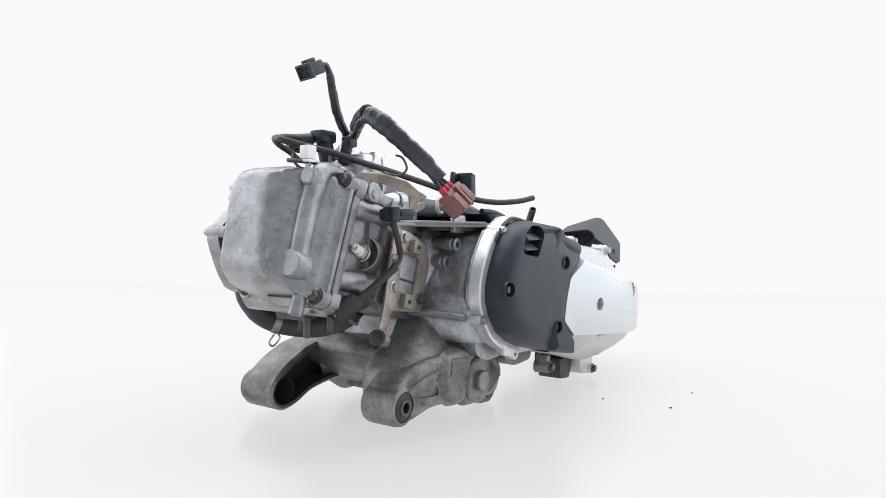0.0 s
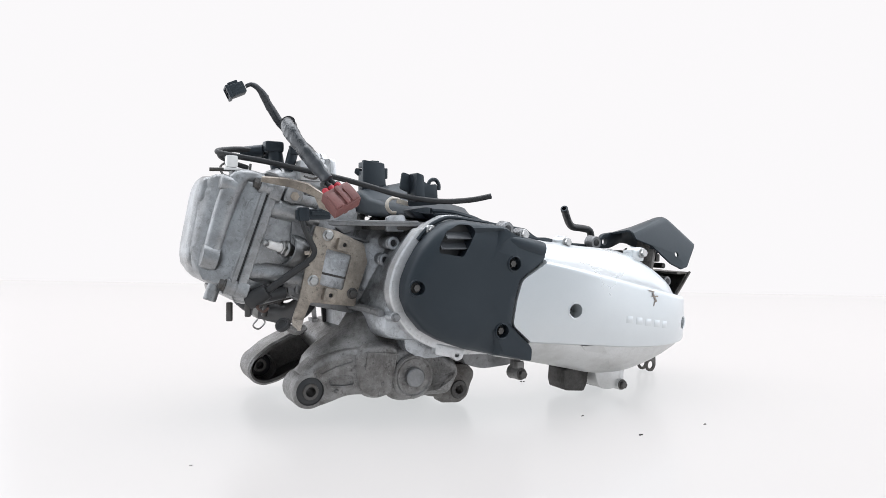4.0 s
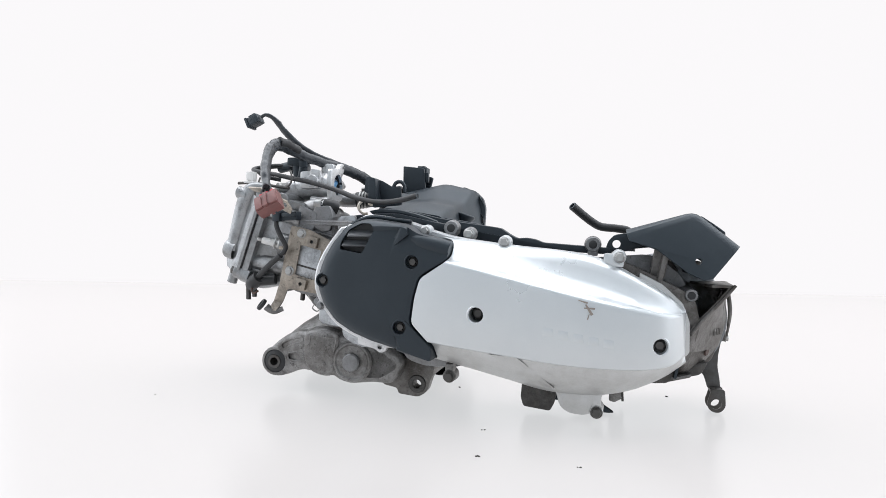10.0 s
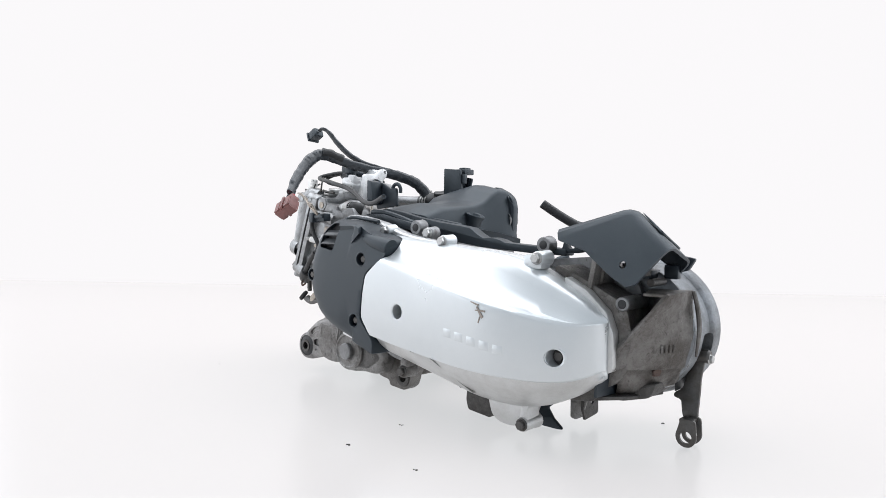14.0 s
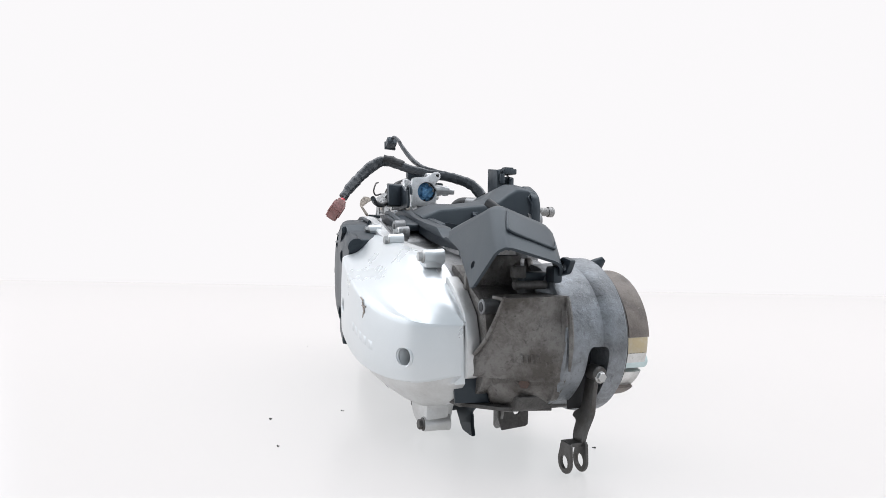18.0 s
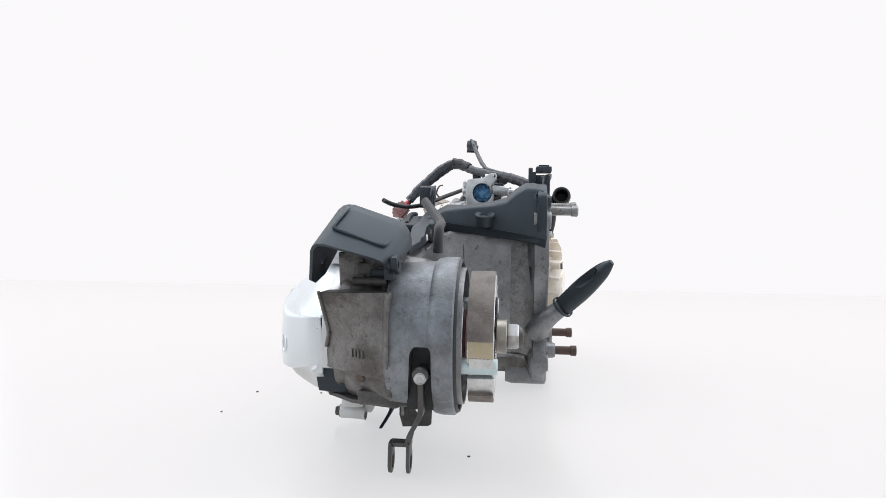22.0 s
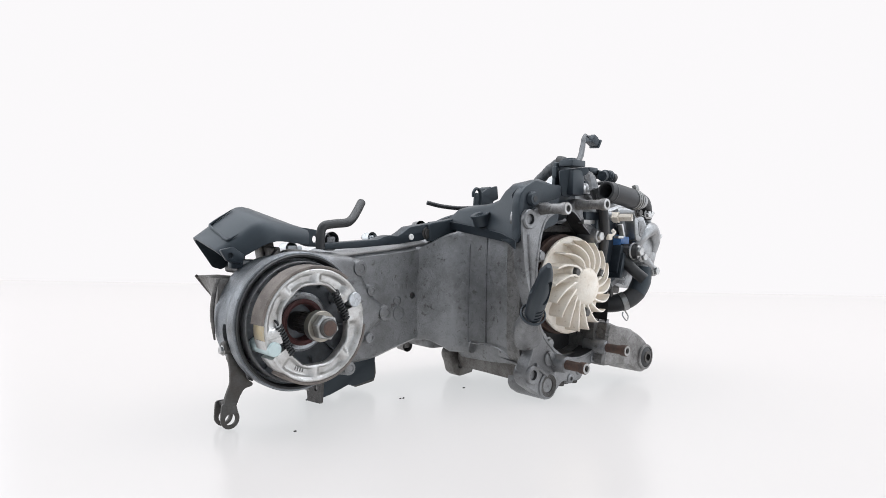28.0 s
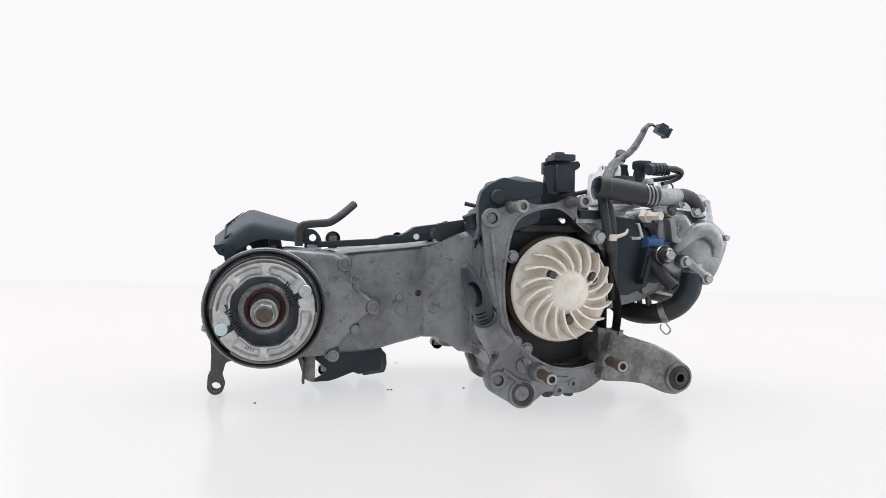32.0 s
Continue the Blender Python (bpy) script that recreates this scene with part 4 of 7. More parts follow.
# lighter casting makes up for the light this wall lacks
part("crank_chamber", levels(chamber_line, [(-0.1120, 0.0035), (-0.1090, 0.0015), (-0.080, 0.0), (-0.052, -0.004), (-0.030, -0.009)]), CAST, crankcase, "scuffed cast crank chamber, colour lightened", 50)
FLANGE = [(0.0115, 0.2490), (0.0075, 0.2558), (-0.006, 0.2575), (-0.020, 0.2615), (-0.028, 0.2680), (-0.044, 0.2695), (-0.062, 0.264), (-0.092, 0.268), (-0.104, 0.2765), (-0.117, 0.2755), (-0.121, 0.263), (-0.1195, 0.252), (-0.130, 0.2415), (-0.147, 0.2390), (-0.160, 0.2290), (-0.1665, 0.206), (-0.176, 0.190),
          (-0.188, 0.163), (-0.197, 0.125), (-0.190, 0.087), (-0.176, 0.042), (-0.139, 0.034), (-0.120, 0.015), (-0.080, 0.020), (-0.066, 0.008), (-0.047, -0.001),
          (-0.028, 0.009), (0.000, 0.026), (-0.001, 0.050), (-0.014, 0.068), (-0.014, 0.120), (0.0055, 0.180), (0.0095, 0.213), (0.0118, 0.233)]
flange_round = rounded(FLANGE, 0.006, 3)
OPENING = [(-0.0375, 0.241), (-0.058, 0.2535), (-0.086, 0.2590), (-0.105, 0.2520), (-0.122, 0.2365), (-0.142, 0.2210), (-0.159, 0.1960), (-0.179, 0.160), (-0.187, 0.117), (-0.174, 0.073), (-0.133, 0.0525), (-0.088, 0.0545), (-0.050, 0.078), (-0.0275, 0.112), (-0.0215, 0.163), (-0.0270, 0.212)]
opening = [tuple(p) for p in spline([Vector(p) for p in OPENING], 3, True)]
GAP = [(-0.25, 0.098), (-0.165, 0.098), (-0.165, 0.150), (-0.150, 0.206), (-0.25, 0.206)]      # the flange is open towards the cylinder
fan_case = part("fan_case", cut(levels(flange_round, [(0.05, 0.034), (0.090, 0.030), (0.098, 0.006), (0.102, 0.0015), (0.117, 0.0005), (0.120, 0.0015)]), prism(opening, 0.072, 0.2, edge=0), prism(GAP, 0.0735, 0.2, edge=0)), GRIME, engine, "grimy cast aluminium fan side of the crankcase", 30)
part("case_flare", cut(levels(rounded(BODY, 0.010, 3), [(0.060, 0.0005), (0.084, -0.0005), (0.094, -0.004), (0.1005, -0.010)]), prism(inset(opening, -0.0006), 0.0, 0.2, edge=0), prism(GAP, 0.0735, 0.2, edge=0)), DIMCAST, fan_case)
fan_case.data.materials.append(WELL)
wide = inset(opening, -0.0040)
# faces inside the opening take the black well colour
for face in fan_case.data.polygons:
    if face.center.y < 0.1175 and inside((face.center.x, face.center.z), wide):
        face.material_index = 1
part("fan_well", prism(inset(opening, -0.0005), 0.070, 0.074, edge=0), WELL, fan_case, "dark fan well")
for p in ((-0.033, 0.196), (-0.040, 0.085), (-0.055, 0.076)):
    bolt((p[0], 0.113, p[1]), RIGHT, fan_case, 0.006, 0.006, GRIME)
pad = part("bolt_post", lathe([(0.0120, -0.030), (0.0108, -0.004), (0.0100, 0.0), (0.0, 0.0004)], (-0.1481, 0.1270, 0.2233), RIGHT, 24), GRIME, fan_case)
bolt((-0.1481, 0.1274, 0.2233), RIGHT, pad, 0.0062, 0.006, STEEL, socket=True)
# rear wall: vertical seam and lower step
part("case_seam", tube([(-0.0128, 0.000, 0.208), (-0.0125, -0.001, 0.13), (-0.0125, -0.001, 0.072), (-0.0132, 0.004, 0.066), (-0.0160, 0.030, 0.0655), (-0.0165, 0.055, 0.064), (-0.018, 0.075, 0.055)], 0.0013, 6, 4), GRIME, crankcase)
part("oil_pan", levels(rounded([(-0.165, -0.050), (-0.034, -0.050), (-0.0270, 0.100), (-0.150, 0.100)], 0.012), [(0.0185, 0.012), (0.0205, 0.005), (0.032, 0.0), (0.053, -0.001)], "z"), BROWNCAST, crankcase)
for x, y in ((-0.085, 0.112), (-0.100, 0.108), (-0.115, 0.112)):
    part("pan_bolt", lathe([(0.0, 0.0), (0.006, 0.0), (0.007, 0.002), (0.007, 0.016)], (x, y, 0.0125), (0, 0, 1), 6), DARKCAST, crankcase)
PLAN = [Vector(p) for p in ((0.0508, -0.0464), (0.0420, -0.0450), (0.0300, -0.0415), (0.013, -0.0345), (0.000, -0.0245), (-0.0085, -0.0120), (-0.0130, 0.0000), (-0.0160, 0.0160), (-0.0170, 0.0300))]
rows = []
for p in spline(PLAN, 4):
    k = max(0.0, min(1.0, (p.x + 0.017) / 0.06))
    top = 0.2345 - 0.030 * k
    foot = 0.0655 if p.y > 0.001 else 0.0490 + 0.0190 * max(0.0, min(1.0, (p.x - 0.004) / 0.030)) ** 0.7
    deep = Vector((-0.010 - 0.010 * (1 - k), -0.012 * k, 0.0))
    face = [Vector((p.x, p.y, foot + (top - foot) * f)) for f in (0.0, 0.02, 0.06, 0.2, 0.4, 0.6, 0.8, 0.94, 0.98, 1.0)]
    for q in face:
        q += (0.0009 * noise.noise(q * 34)) * Vector((0.6, 0.8, 0.0))
    face[0] += deep * 0.30
    face[-1] += deep * 0.30
    rows.append(face + [face[-1] + deep, face[0] + deep])
part("blended_wall", skin(rows), GRIME, crankcase, "grimy cast wall running into the arm", 60)
part("arm_blend", prism(rounded([(-0.06, 0.236), (0.02, 0.213), (0.022, 0.052), (-0.03, 0.050), (-0.06, 0.06)], 0.012), -0.10, -0.052), GRIME, crankcase)

# fan wheel
FAN = Vector((-0.1000, 0, 0.1540))
fan = part("fan_wheel", lathe([(0.0, 0.103), (0.060, 0.103), (0.0682, 0.112), (0.0690, 0.1155), (0.0672, 0.1175), (0.055, 0.1205), (0.043, 0.1265), (0.035, 0.1335), (0.0285, 0.1400), (0.0250, 0.1450), (0.0205, 0.1485), (0.012, 0.1515), (0.0, 0.1522)],
                               FAN, RIGHT, 64), IVORY, engine, "yellowed nylon cooling fan wheel")


def blade():
    rows = []
    for i in range(9):
        t = i / 8
        r = 0.0215 + 0.0415 * t
        a = -0.34 * t - 0.20 * t * t
        top = 0.1445 + 0.0030 * math.sin(math.pi * t) - 0.005 * t ** 3
        base = 0.1395 - 0.028 * min(1, t * 1.9) if t < 0.55 else 0.112
        c, s = math.cos(a), math.sin(a)
        w = 0.0015
        tang = Vector((-s, 0, c))
        bend = tang * (-0.0030 * t)
        mid = Vector((r * c, 0, r * s))
        rows.append([mid - tang * w * 1.5 + Vector((0, base, 0)), mid + tang * w * 1.5 + Vector((0, base, 0)), mid + bend + tang * w + Vector((0, top - 0.0006, 0)), mid + bend + tang * w * 0.3 + Vector((0, top, 0)), mid + bend - tang * w + Vector((0, top - 0.0006, 0))])
    return mesh_of("fan_blade", skin(rows), IVORY)


blade_mesh = blade()
for i in range(17):
    b = new("fan_blade", blade_mesh)
    b.matrix_world = pose(FAN.x, 0, FAN.z, 0, 360 / 17 * i + 5, 0)
    b.parent = fan
for a, r in ((40, 0.032), (152, 0.036), (270, 0.036)):
    q = FAN + Vector((r * math.cos(radians(a)), 0.1385, r * math.sin(radians(a))))
    part("bolt_seat", lathe([(0.0096, -0.018), (0.0092, 0.003), (0.0082, 0.0044), (0.0066, 0.002), (0.0, 0.002)], q, RIGHT, 18), IVORY, fan)
    bolt((q[0], q[1] + 0.002, q[2]), RIGHT, fan, 0.0050, 0.006, DULLSTEEL, socket=True)
part("fan_backplate", lathe([(0.0, 0.092), (0.069, 0.092), (0.0715, 0.094), (0.0715, 0.1015), (0.070, 0.1028), (0.0, 0.1028)], FAN, RIGHT, 40), RUST, fan, "rust-brown flywheel rim")


def spacer(x, y, z, y0, r, mat, tip=True):
    s = part("shroud_post", lathe([(r * 1.2, y0 - y), (r * 1.0, (y0 - y) * 0.75), (r * 0.9, (y0 - y) * 0.6), (r * 0.9, -0.009), (r * 1.08, -0.0085), (r * 1.12, -0.0008), (r, 0.0), (r * 0.62, 0.0), (r * 0.5, -0.004), (0, -0.004)], (x, y, z), RIGHT, 20), mat, fan_case)
    if tip:
        part("insert", lathe([(r * 1.02, -0.0006), (r * 0.98, 0.0006), (r * 0.6, 0.0006), (r * 0.52, -0.0034)], (x, y, z), RIGHT, 18), STEEL, s, "bright brass-coloured insert")
    return s


spacer(-0.028, 0.163, 0.259, 0.115, 0.0074, DIMCAST)
spacer(-0.107, 0.168, 0.267, 0.112, 0.0074, DIMCAST)
for x, z in ((-0.162, 0.061), (-0.067, 0.048)):
    part("post_root", lathe([(0.0135, -0.035), (0.0120, -0.004), (0.0105, 0.0), (0.0070, 0.0005)], (x, 0.137, z), RIGHT, 20), GRIME, fan_case)
spacer(-0.162, 0.170, 0.061, 0.115, 0.0072, RUST)
spacer(-0.067, 0.169, 0.048, 0.112, 0.0072, RUST)


def eye(x, z, y0, y1, r, parent, mat, bore=0.45, bush=RUBBER):
    p = Vector((x, y0, z))
    s = 1 if y1 > y0 else -1
    h = abs(y1 - y0)
    o = part("mount_eye", lathe([(r * 0.8, 0), (r * 0.95, 0.0005), (r, 0.002), (r, h - 0.002), (r * 0.95, h - 0.0005), (r * 0.8, h)], p, Vector((0, s, 0)), 36), mat, parent)
    b = part("rubber_bush", lathe([(r * bore, -0.0015), (r * 0.62, -0.001), (r * 0.80, 0.0012), (r * 0.80, h - 0.0012), (r * 0.62, h + 0.001), (r * bore, h + 0.0015)], p, Vector((0, s, 0)), 32), bush, o)
    part("bush_sleeve", lathe([(r * bore * 0.62, -0.003), (r * bore, -0.003), (r * bore * 1.05, -0.0015), (r * bore * 1.05, h + 0.0015), (r * bore, h + 0.003), (r * bore * 0.62, h + 0.003), (r * bore * 0.62, -0.003)], p, Vector((0, s, 0)), 28), DULLSTEEL, b)
    return o


def outward(v):
    v.y += 0.018 * max(0.0, min(1.0, (-0.19 - v.x) / 0.05))
    return v


LARM = [(-0.158, 0.0860), (-0.190, 0.0890), (-0.216, 0.0870), (-0.238, 0.0775), (-0.255, 0.0650), (-0.268, 0.0520), (-0.2735, 0.0395), (-0.270, 0.0280), (-0.262, 0.0205), (-0.250, 0.0175), (-0.232, 0.0230), (-0.209, 0.0330), (-0.184, 0.0325), (-0.160, 0.0280), (-0.130, 0.0240), (-0.075, 0.0220), (-0.060, 0.0520), (-0.100, 0.0800)]
slot_a = rounded([(-0.244, 0.0650), (-0.228, 0.0735), (-0.206, 0.0790), (-0.204, 0.0730), (-0.224, 0.0665), (-0.240, 0.0580)], 0.003)
slot_b = rounded([(-0.232, 0.0530), (-0.218, 0.0570), (-0.204, 0.0560), (-0.203, 0.0460), (-0.216, 0.0440), (-0.231, 0.0450)], 0.003)
left_mount = part("front_mount_arm", warped(cut(levels(rounded(LARM, 0.010, 4), [(-0.0985, 0.0065), (-0.0975, 0.0035), (-0.0945, 0.0010), (-0.090, 0.0), (-0.060, 0.0), (-0.054, 0.003), (-0.050, 0.009)]), rod((-0.2525, -0.12, 0.0405), (-0.2525, -0.03, 0.0405), 0.0165, edge=0), prism(slot_a, -0.12, -0.0972, edge=0), prism(slot_b, -0.12, -0.0955, edge=0)), outward), DIMCAST, engine, "grimy cast front mount arm with rubber bush", 50)
eye(-0.2525, 0.0405, -0.081, -0.037, 0.0205, left_mount, DIMCAST)
for line in (slot_a, slot_b):
    part("slot_rim", warped(tube([Vector((x, -0.0982, z)) for x, z in line + line[:1]], 0.0011, 6, 1, smooth=False, ends=False), outward), DIMCAST, left_mount)
# the arm's shoulder slopes up to the crank chamber, with a blunt nose on its inner side
rows = []
for x, z0, z1, zb, yi in ((-0.248, 0.060, 0.066, 0.045, -0.022), (-0.243, 0.068, 0.0745, 0.040, -0.0165), (-0.232, 0.079, 0.084, 0.036, -0.016), (-0.216, 0.086, 0.096, 0.035, -0.018), (-0.198, 0.088, 0.108, 0.034, -0.020), (-0.186, 0.088, 0.124, 0.034, -0.020), (-0.172, 0.087, 0.1315, 0.034, -0.020), (-0.120, 0.085, 0.1320, 0.034, -0.020)):
    k = 0.018 * max(0.0, min(1.0, (-0.19 - x) / 0.05))
    rows.append([Vector((x, y, z)) for y, z in ((-0.092 + k, z0 - 0.012), (-0.0915 + k, z0 - 0.003), (-0.087 + k, z0 + 0.001), (-0.076 + k * 0.6, z0 + (z1 - z0) * 0.45), (-0.062, z0 + (z1 - z0) * 0.85), (-0.050, z1), (yi - 0.008, z1), (yi - 0.001, z1 - 0.003), (yi, z1 - 0.010), (yi, zb + 0.004), (yi - 0.004, zb))])
part("arm_shoulder", warped(skin(rows), lambda v: v + Vector((0.0, 0.0, 1.0)) * 0.0016 * noise.noise(v * 70)), DIMCAST, left_mount, "sloping oil-stained shoulder", 60)
BLOCKL = rounded([(-0.199, 0.0860), (-0.176, 0.0925), (-0.150, 0.0870), (-0.152, 0.060), (-0.157, 0.0345), (-0.170, 0.0300), (-0.186, 0.0325), (-0.197, 0.0420), (-0.200, 0.066)], 0.008)
part("cast_block", levels(BLOCKL, [(-0.090, -0.004), (-0.098, -0.001), (-0.1005, 0.0005), (-0.1015, 0.003)]), DIMCAST, left_mount, "", 50)
part("cast_panel", prism(rounded([(-0.189, 0.0835), (-0.153, 0.0795), (-0.157, 0.0600), (-0.192, 0.0640)], 0.002), -0.1024, -0.098, edge=0.0006), DIMCAST, left_mount)
for a, b in (((-0.1895, 0.0840), (-0.1525, 0.0800)), ((-0.1525, 0.0800), (-0.1565, 0.0595)), ((-0.1895, 0.0840), (-0.1925, 0.0640))):
    part("panel_edge", tube([(a[0], -0.1018, a[1]), (b[0], -0.1018, b[1])], 0.0012, 6, 1, smooth=False), DIMCAST, left_mount)
part("strainer_housing", levels(rounded([(-0.166, 0.074), (-0.135, 0.086), (-0.100, 0.078), (-0.066, 0.062), (-0.062, 0.044), (-0.090, 0.026), (-0.140, 0.020), (-0.160, 0.028)], 0.010), [(-0.088, -0.002), (-0.096, 0.001), (-0.0985, 0.004)]), DIMCAST, left_mount, "", 50)
for x, z, r in ((-0.212, 0.0400, 0.0030), (-0.2225, 0.0390, 0.0025), (-0.170, 0.0450, 0.0040), (-0.183, 0.0385, 0.0030)):
    part("cast_lump", lathe([(r * 1.4, 0.006), (r, 0.001), (r * 0.55, -0.0012), (0.0, -0.0014)], (x, -0.1010 if x > -0.2 else -0.0890, z), RIGHT, 12), DIMCAST, left_mount)
# round cap with hexagon
cap = part("oil_strainer_cap", lathe([(0.027, -0.02), (0.0275, 0.003), (0.0255, 0.0055), (0.0235, 0.006), (0.0215, 0.0045), (0.0, 0.0045)], (-0.1300, -0.0985, 0.0505), LEFT, 40), DIMCAST, engine, "dull aluminium strainer cap with hexagon")
part("cap_hexagon", levels([(-0.1300 + u, 0.0505 + v) for u, v in ring(0, 0, 0.0120, 20)], [(-0.102, 0), (-0.1085, 0), (-0.110, 0.0015)]), GRIME, cap)

RARM = [(-0.165, 0.098), (-0.190, 0.0895), (-0.224, 0.083), (-0.256, 0.068), (-0.278, 0.051), (-0.286, 0.034), (-0.279, 0.0185), (-0.263, 0.0115), (-0.243, 0.0155), (-0.217, 0.028), (-0.192, 0.0325), (-0.150, 0.0355)]
rarm_round = rounded(RARM, 0.007, 3)
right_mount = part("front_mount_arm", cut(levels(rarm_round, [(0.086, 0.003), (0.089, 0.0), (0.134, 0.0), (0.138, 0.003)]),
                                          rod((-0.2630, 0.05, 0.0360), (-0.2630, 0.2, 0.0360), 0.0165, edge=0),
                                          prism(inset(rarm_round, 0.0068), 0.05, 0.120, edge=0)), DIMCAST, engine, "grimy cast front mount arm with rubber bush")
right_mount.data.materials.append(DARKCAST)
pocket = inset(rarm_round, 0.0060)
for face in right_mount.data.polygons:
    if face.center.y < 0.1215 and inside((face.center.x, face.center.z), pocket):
        face.material_index = 1      # oil and the shade of the hollow, both in the pocket's colour
eye(-0.2630, 0.0360, 0.112, 0.141, 0.0200, right_mount, DIMCAST)
part("arm_root", levels(rounded([(-0.150, 0.108), (-0.185, 0.101), (-0.208, 0.089), (-0.212, 0.078), (-0.196, 0.056), (-0.175, 0.042), (-0.150, 0.035)], 0.008), [(-0.075, 0.0), (0.0, 0.001), (0.06, 0.003), (0.118, 0.004)]), DIMCAST, right_mount, "oil-stained cross web")

# lower right mount eye and boss
lower = part("lower_mount_eye", lathe([(0.0155, 0.0), (0.0185, 0.001), (0.0195, 0.004), (0.0195, 0.05), (0.017, 0.06)], (-0.0475, 0.1225, 0.0195), (0, -1, 0), 32), GRIME, engine)
part("eye_bore", lathe([(0.0156, -0.0002), (0.0105, 0.0012), (0.0092, 0.003), (0.0085, 0.022), (0.0, 0.022)], (-0.0475, 0.1225, 0.0195), (0, -1, 0), 28), DARKCAST, lower)
for x, z, r in ((-0.014, 0.0385, 0.0125), (-0.0018, 0.2449, 0.0130)):
    k = part("boss", lathe([(r * 0.5, -0.004), (r * 0.55, 0.004), (r * 0.9, 0.0045), (r, 0.003), (r * 1.05, -0.01), (r * 1.1, -0.02)], (x, 0.1195, z), RIGHT, 28), GRIME, fan_case)
    # bore's depth shown by a black, shade-coloured dish
    part("bore", lathe([(r * 0.52, 0.0038), (r * 0.42, -0.002), (0.0, -0.002)], (x, 0.1195, z), RIGHT, 20), RUBBER, k)
part("slotted_plug", cut(lathe([(0.0, 0.004), (0.0085, 0.004), (0.010, 0.003), (0.0105, -0.004)], (-0.0485, 0.1195, 0.0565), RIGHT, 24, caps=True), block((-0.0485, 0.1245, 0.0565), (0.0022, 0.005, 0.03), 0, (0, 30, 0))), GRIME, fan_case)

# dark stand bracket on the left
BRACKET = [(-0.070, 0.055), (-0.034, 0.052), (-0.0245, 0.042), (-0.0245, 0.034), (-0.029, 0.026), (-0.034, 0.009), (-0.046, 0.0015), (-0.074, 0.0045), (-0.076, 0.012), (-0.097, 0.016), (-0.10, 0.03)]
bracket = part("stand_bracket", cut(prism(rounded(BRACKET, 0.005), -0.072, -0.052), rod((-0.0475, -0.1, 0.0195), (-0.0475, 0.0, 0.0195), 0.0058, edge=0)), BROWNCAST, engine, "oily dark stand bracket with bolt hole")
part("bracket_eye", lathe([(0.0062, 0.002), (0.0115, 0.002), (0.0125, 0.0), (0.0125, -0.018), (0.0062, -0.018)], (-0.0475, -0.072, 0.0195), LEFT, 26), DARKCAST, bracket)

# cooling air scoop on the right rear
sa, sb, sc = Vector((0.000, 0.120, 0.104)), Vector((0.012, 0.142, 0.124)), Vector((0.052, 0.196, 0.184))
scoop_neck = part("scoop_neck", tube([(-0.020, 0.108, 0.085), sa, sb], [0.021, 0.0165, 0.0140], 16, 4, 0.85), GRIME, engine, "grimy cast oil filler neck")
d = (sc - sb).normalized()
grip_mesh = tube([sb, sb + d * 0.018, sb + d * 0.040, sb + d * 0.062, sb + d * 0.084, sb + d * 0.099], [0.0140, 0.0146, 0.0150, 0.0136, 0.0102, 0.0040], 20, 5, 0.80)
upper = (Vector((0, -0.72, 0.70)) - d * Vector((0, -0.72, 0.70)).dot(d)).normalized()
outer = d.cross(upper).normalized()
outer = outer if outer.x > 0 else -outer
balls = []
toward = Vector((0.39, 0.92, 0.15)) - d * Vector((0.39, 0.92, 0.15)).dot(d)
for facing in ((outer * 0.62 + upper * 0.78).normalized(), (outer * 0.62 - upper * 0.78).normalized(), toward.normalized()):
    spoon = basis(sb + d * 0.060 + facing * 0.0140, d, facing.cross(d))
    ball = bmesh.new()
    bmesh.ops.create_icosphere(ball, subdivisions=3, radius=1.0)
    balls.append(warped(ball, lambda v, m=spoon: m @ Vector((v.x * 0.0215, v.y * 0.0090, v.z * 0.0125))))
slots = []
for side in (1, -1):
    for k in range(3):
        m = basis(sb + d * (0.009 + 0.0072 * k) + upper * side * 0.0165 + d.cross(upper) * 0.001, d.cross(upper), d)
        slots.append(warped(block((0, 0, 0), (0.0155, 0.0028, 0.0100), 0), lambda v, m=m: m @ v))
scoop = part("oil_dipstick", cut(grip_mesh, *balls, *slots), BLACK, engine, "black plastic oil filler cap with scooped grip")
part("grip_collar", lathe([(0.0150, -0.003), (0.0168, -0.002), (0.0168, 0.001), (0.0155, 0.002)], sb, d, 24), GREYBLACK, scoop)

# ledges and lip on the crankcase's left front
part("case_ledge", tube([(-0.1890, -0.040, 0.1335), (-0.1850, -0.060, 0.1330), (-0.1810, -0.085, 0.1320), (-0.1775, -0.110, 0.1310)], 0.0046, 10, 4, creased=0.06), GRIME, crankcase)
part("case_shelf", prism(rounded([(-0.226, -0.046), (-0.195, -0.052), (-0.160, -0.083), (-0.128, -0.109), (-0.090, -0.109), (-0.090, -0.020), (-0.226, -0.020)], 0.003), 0.2325, 0.2375, "z", 0.0012), GRIME, crankcase)
part("shelf_rim", tube([(-0.224, -0.0455, 0.2385), (-0.195, -0.0510, 0.2380), (-0.160, -0.0820, 0.2375), (-0.129, -0.1075, 0.2375)], 0.0020, 8, 3), GRIME, crankcase)

# raised rim round the fan opening, webs and pads on the flange
rim_line = inset(opening, -0.0035)
rim_gap = [k for k, p in enumerate(rim_line) if inside(p, GAP)]
rim_line = rim_line[rim_gap[-1] + 1:] + rim_line[:rim_gap[0]]
part("opening_rim", tube([Vector((x, 0.1195, z)) for x, z in rim_line], 0.0014, 8, 1, smooth=False, ends=False), GRIME, fan_case)
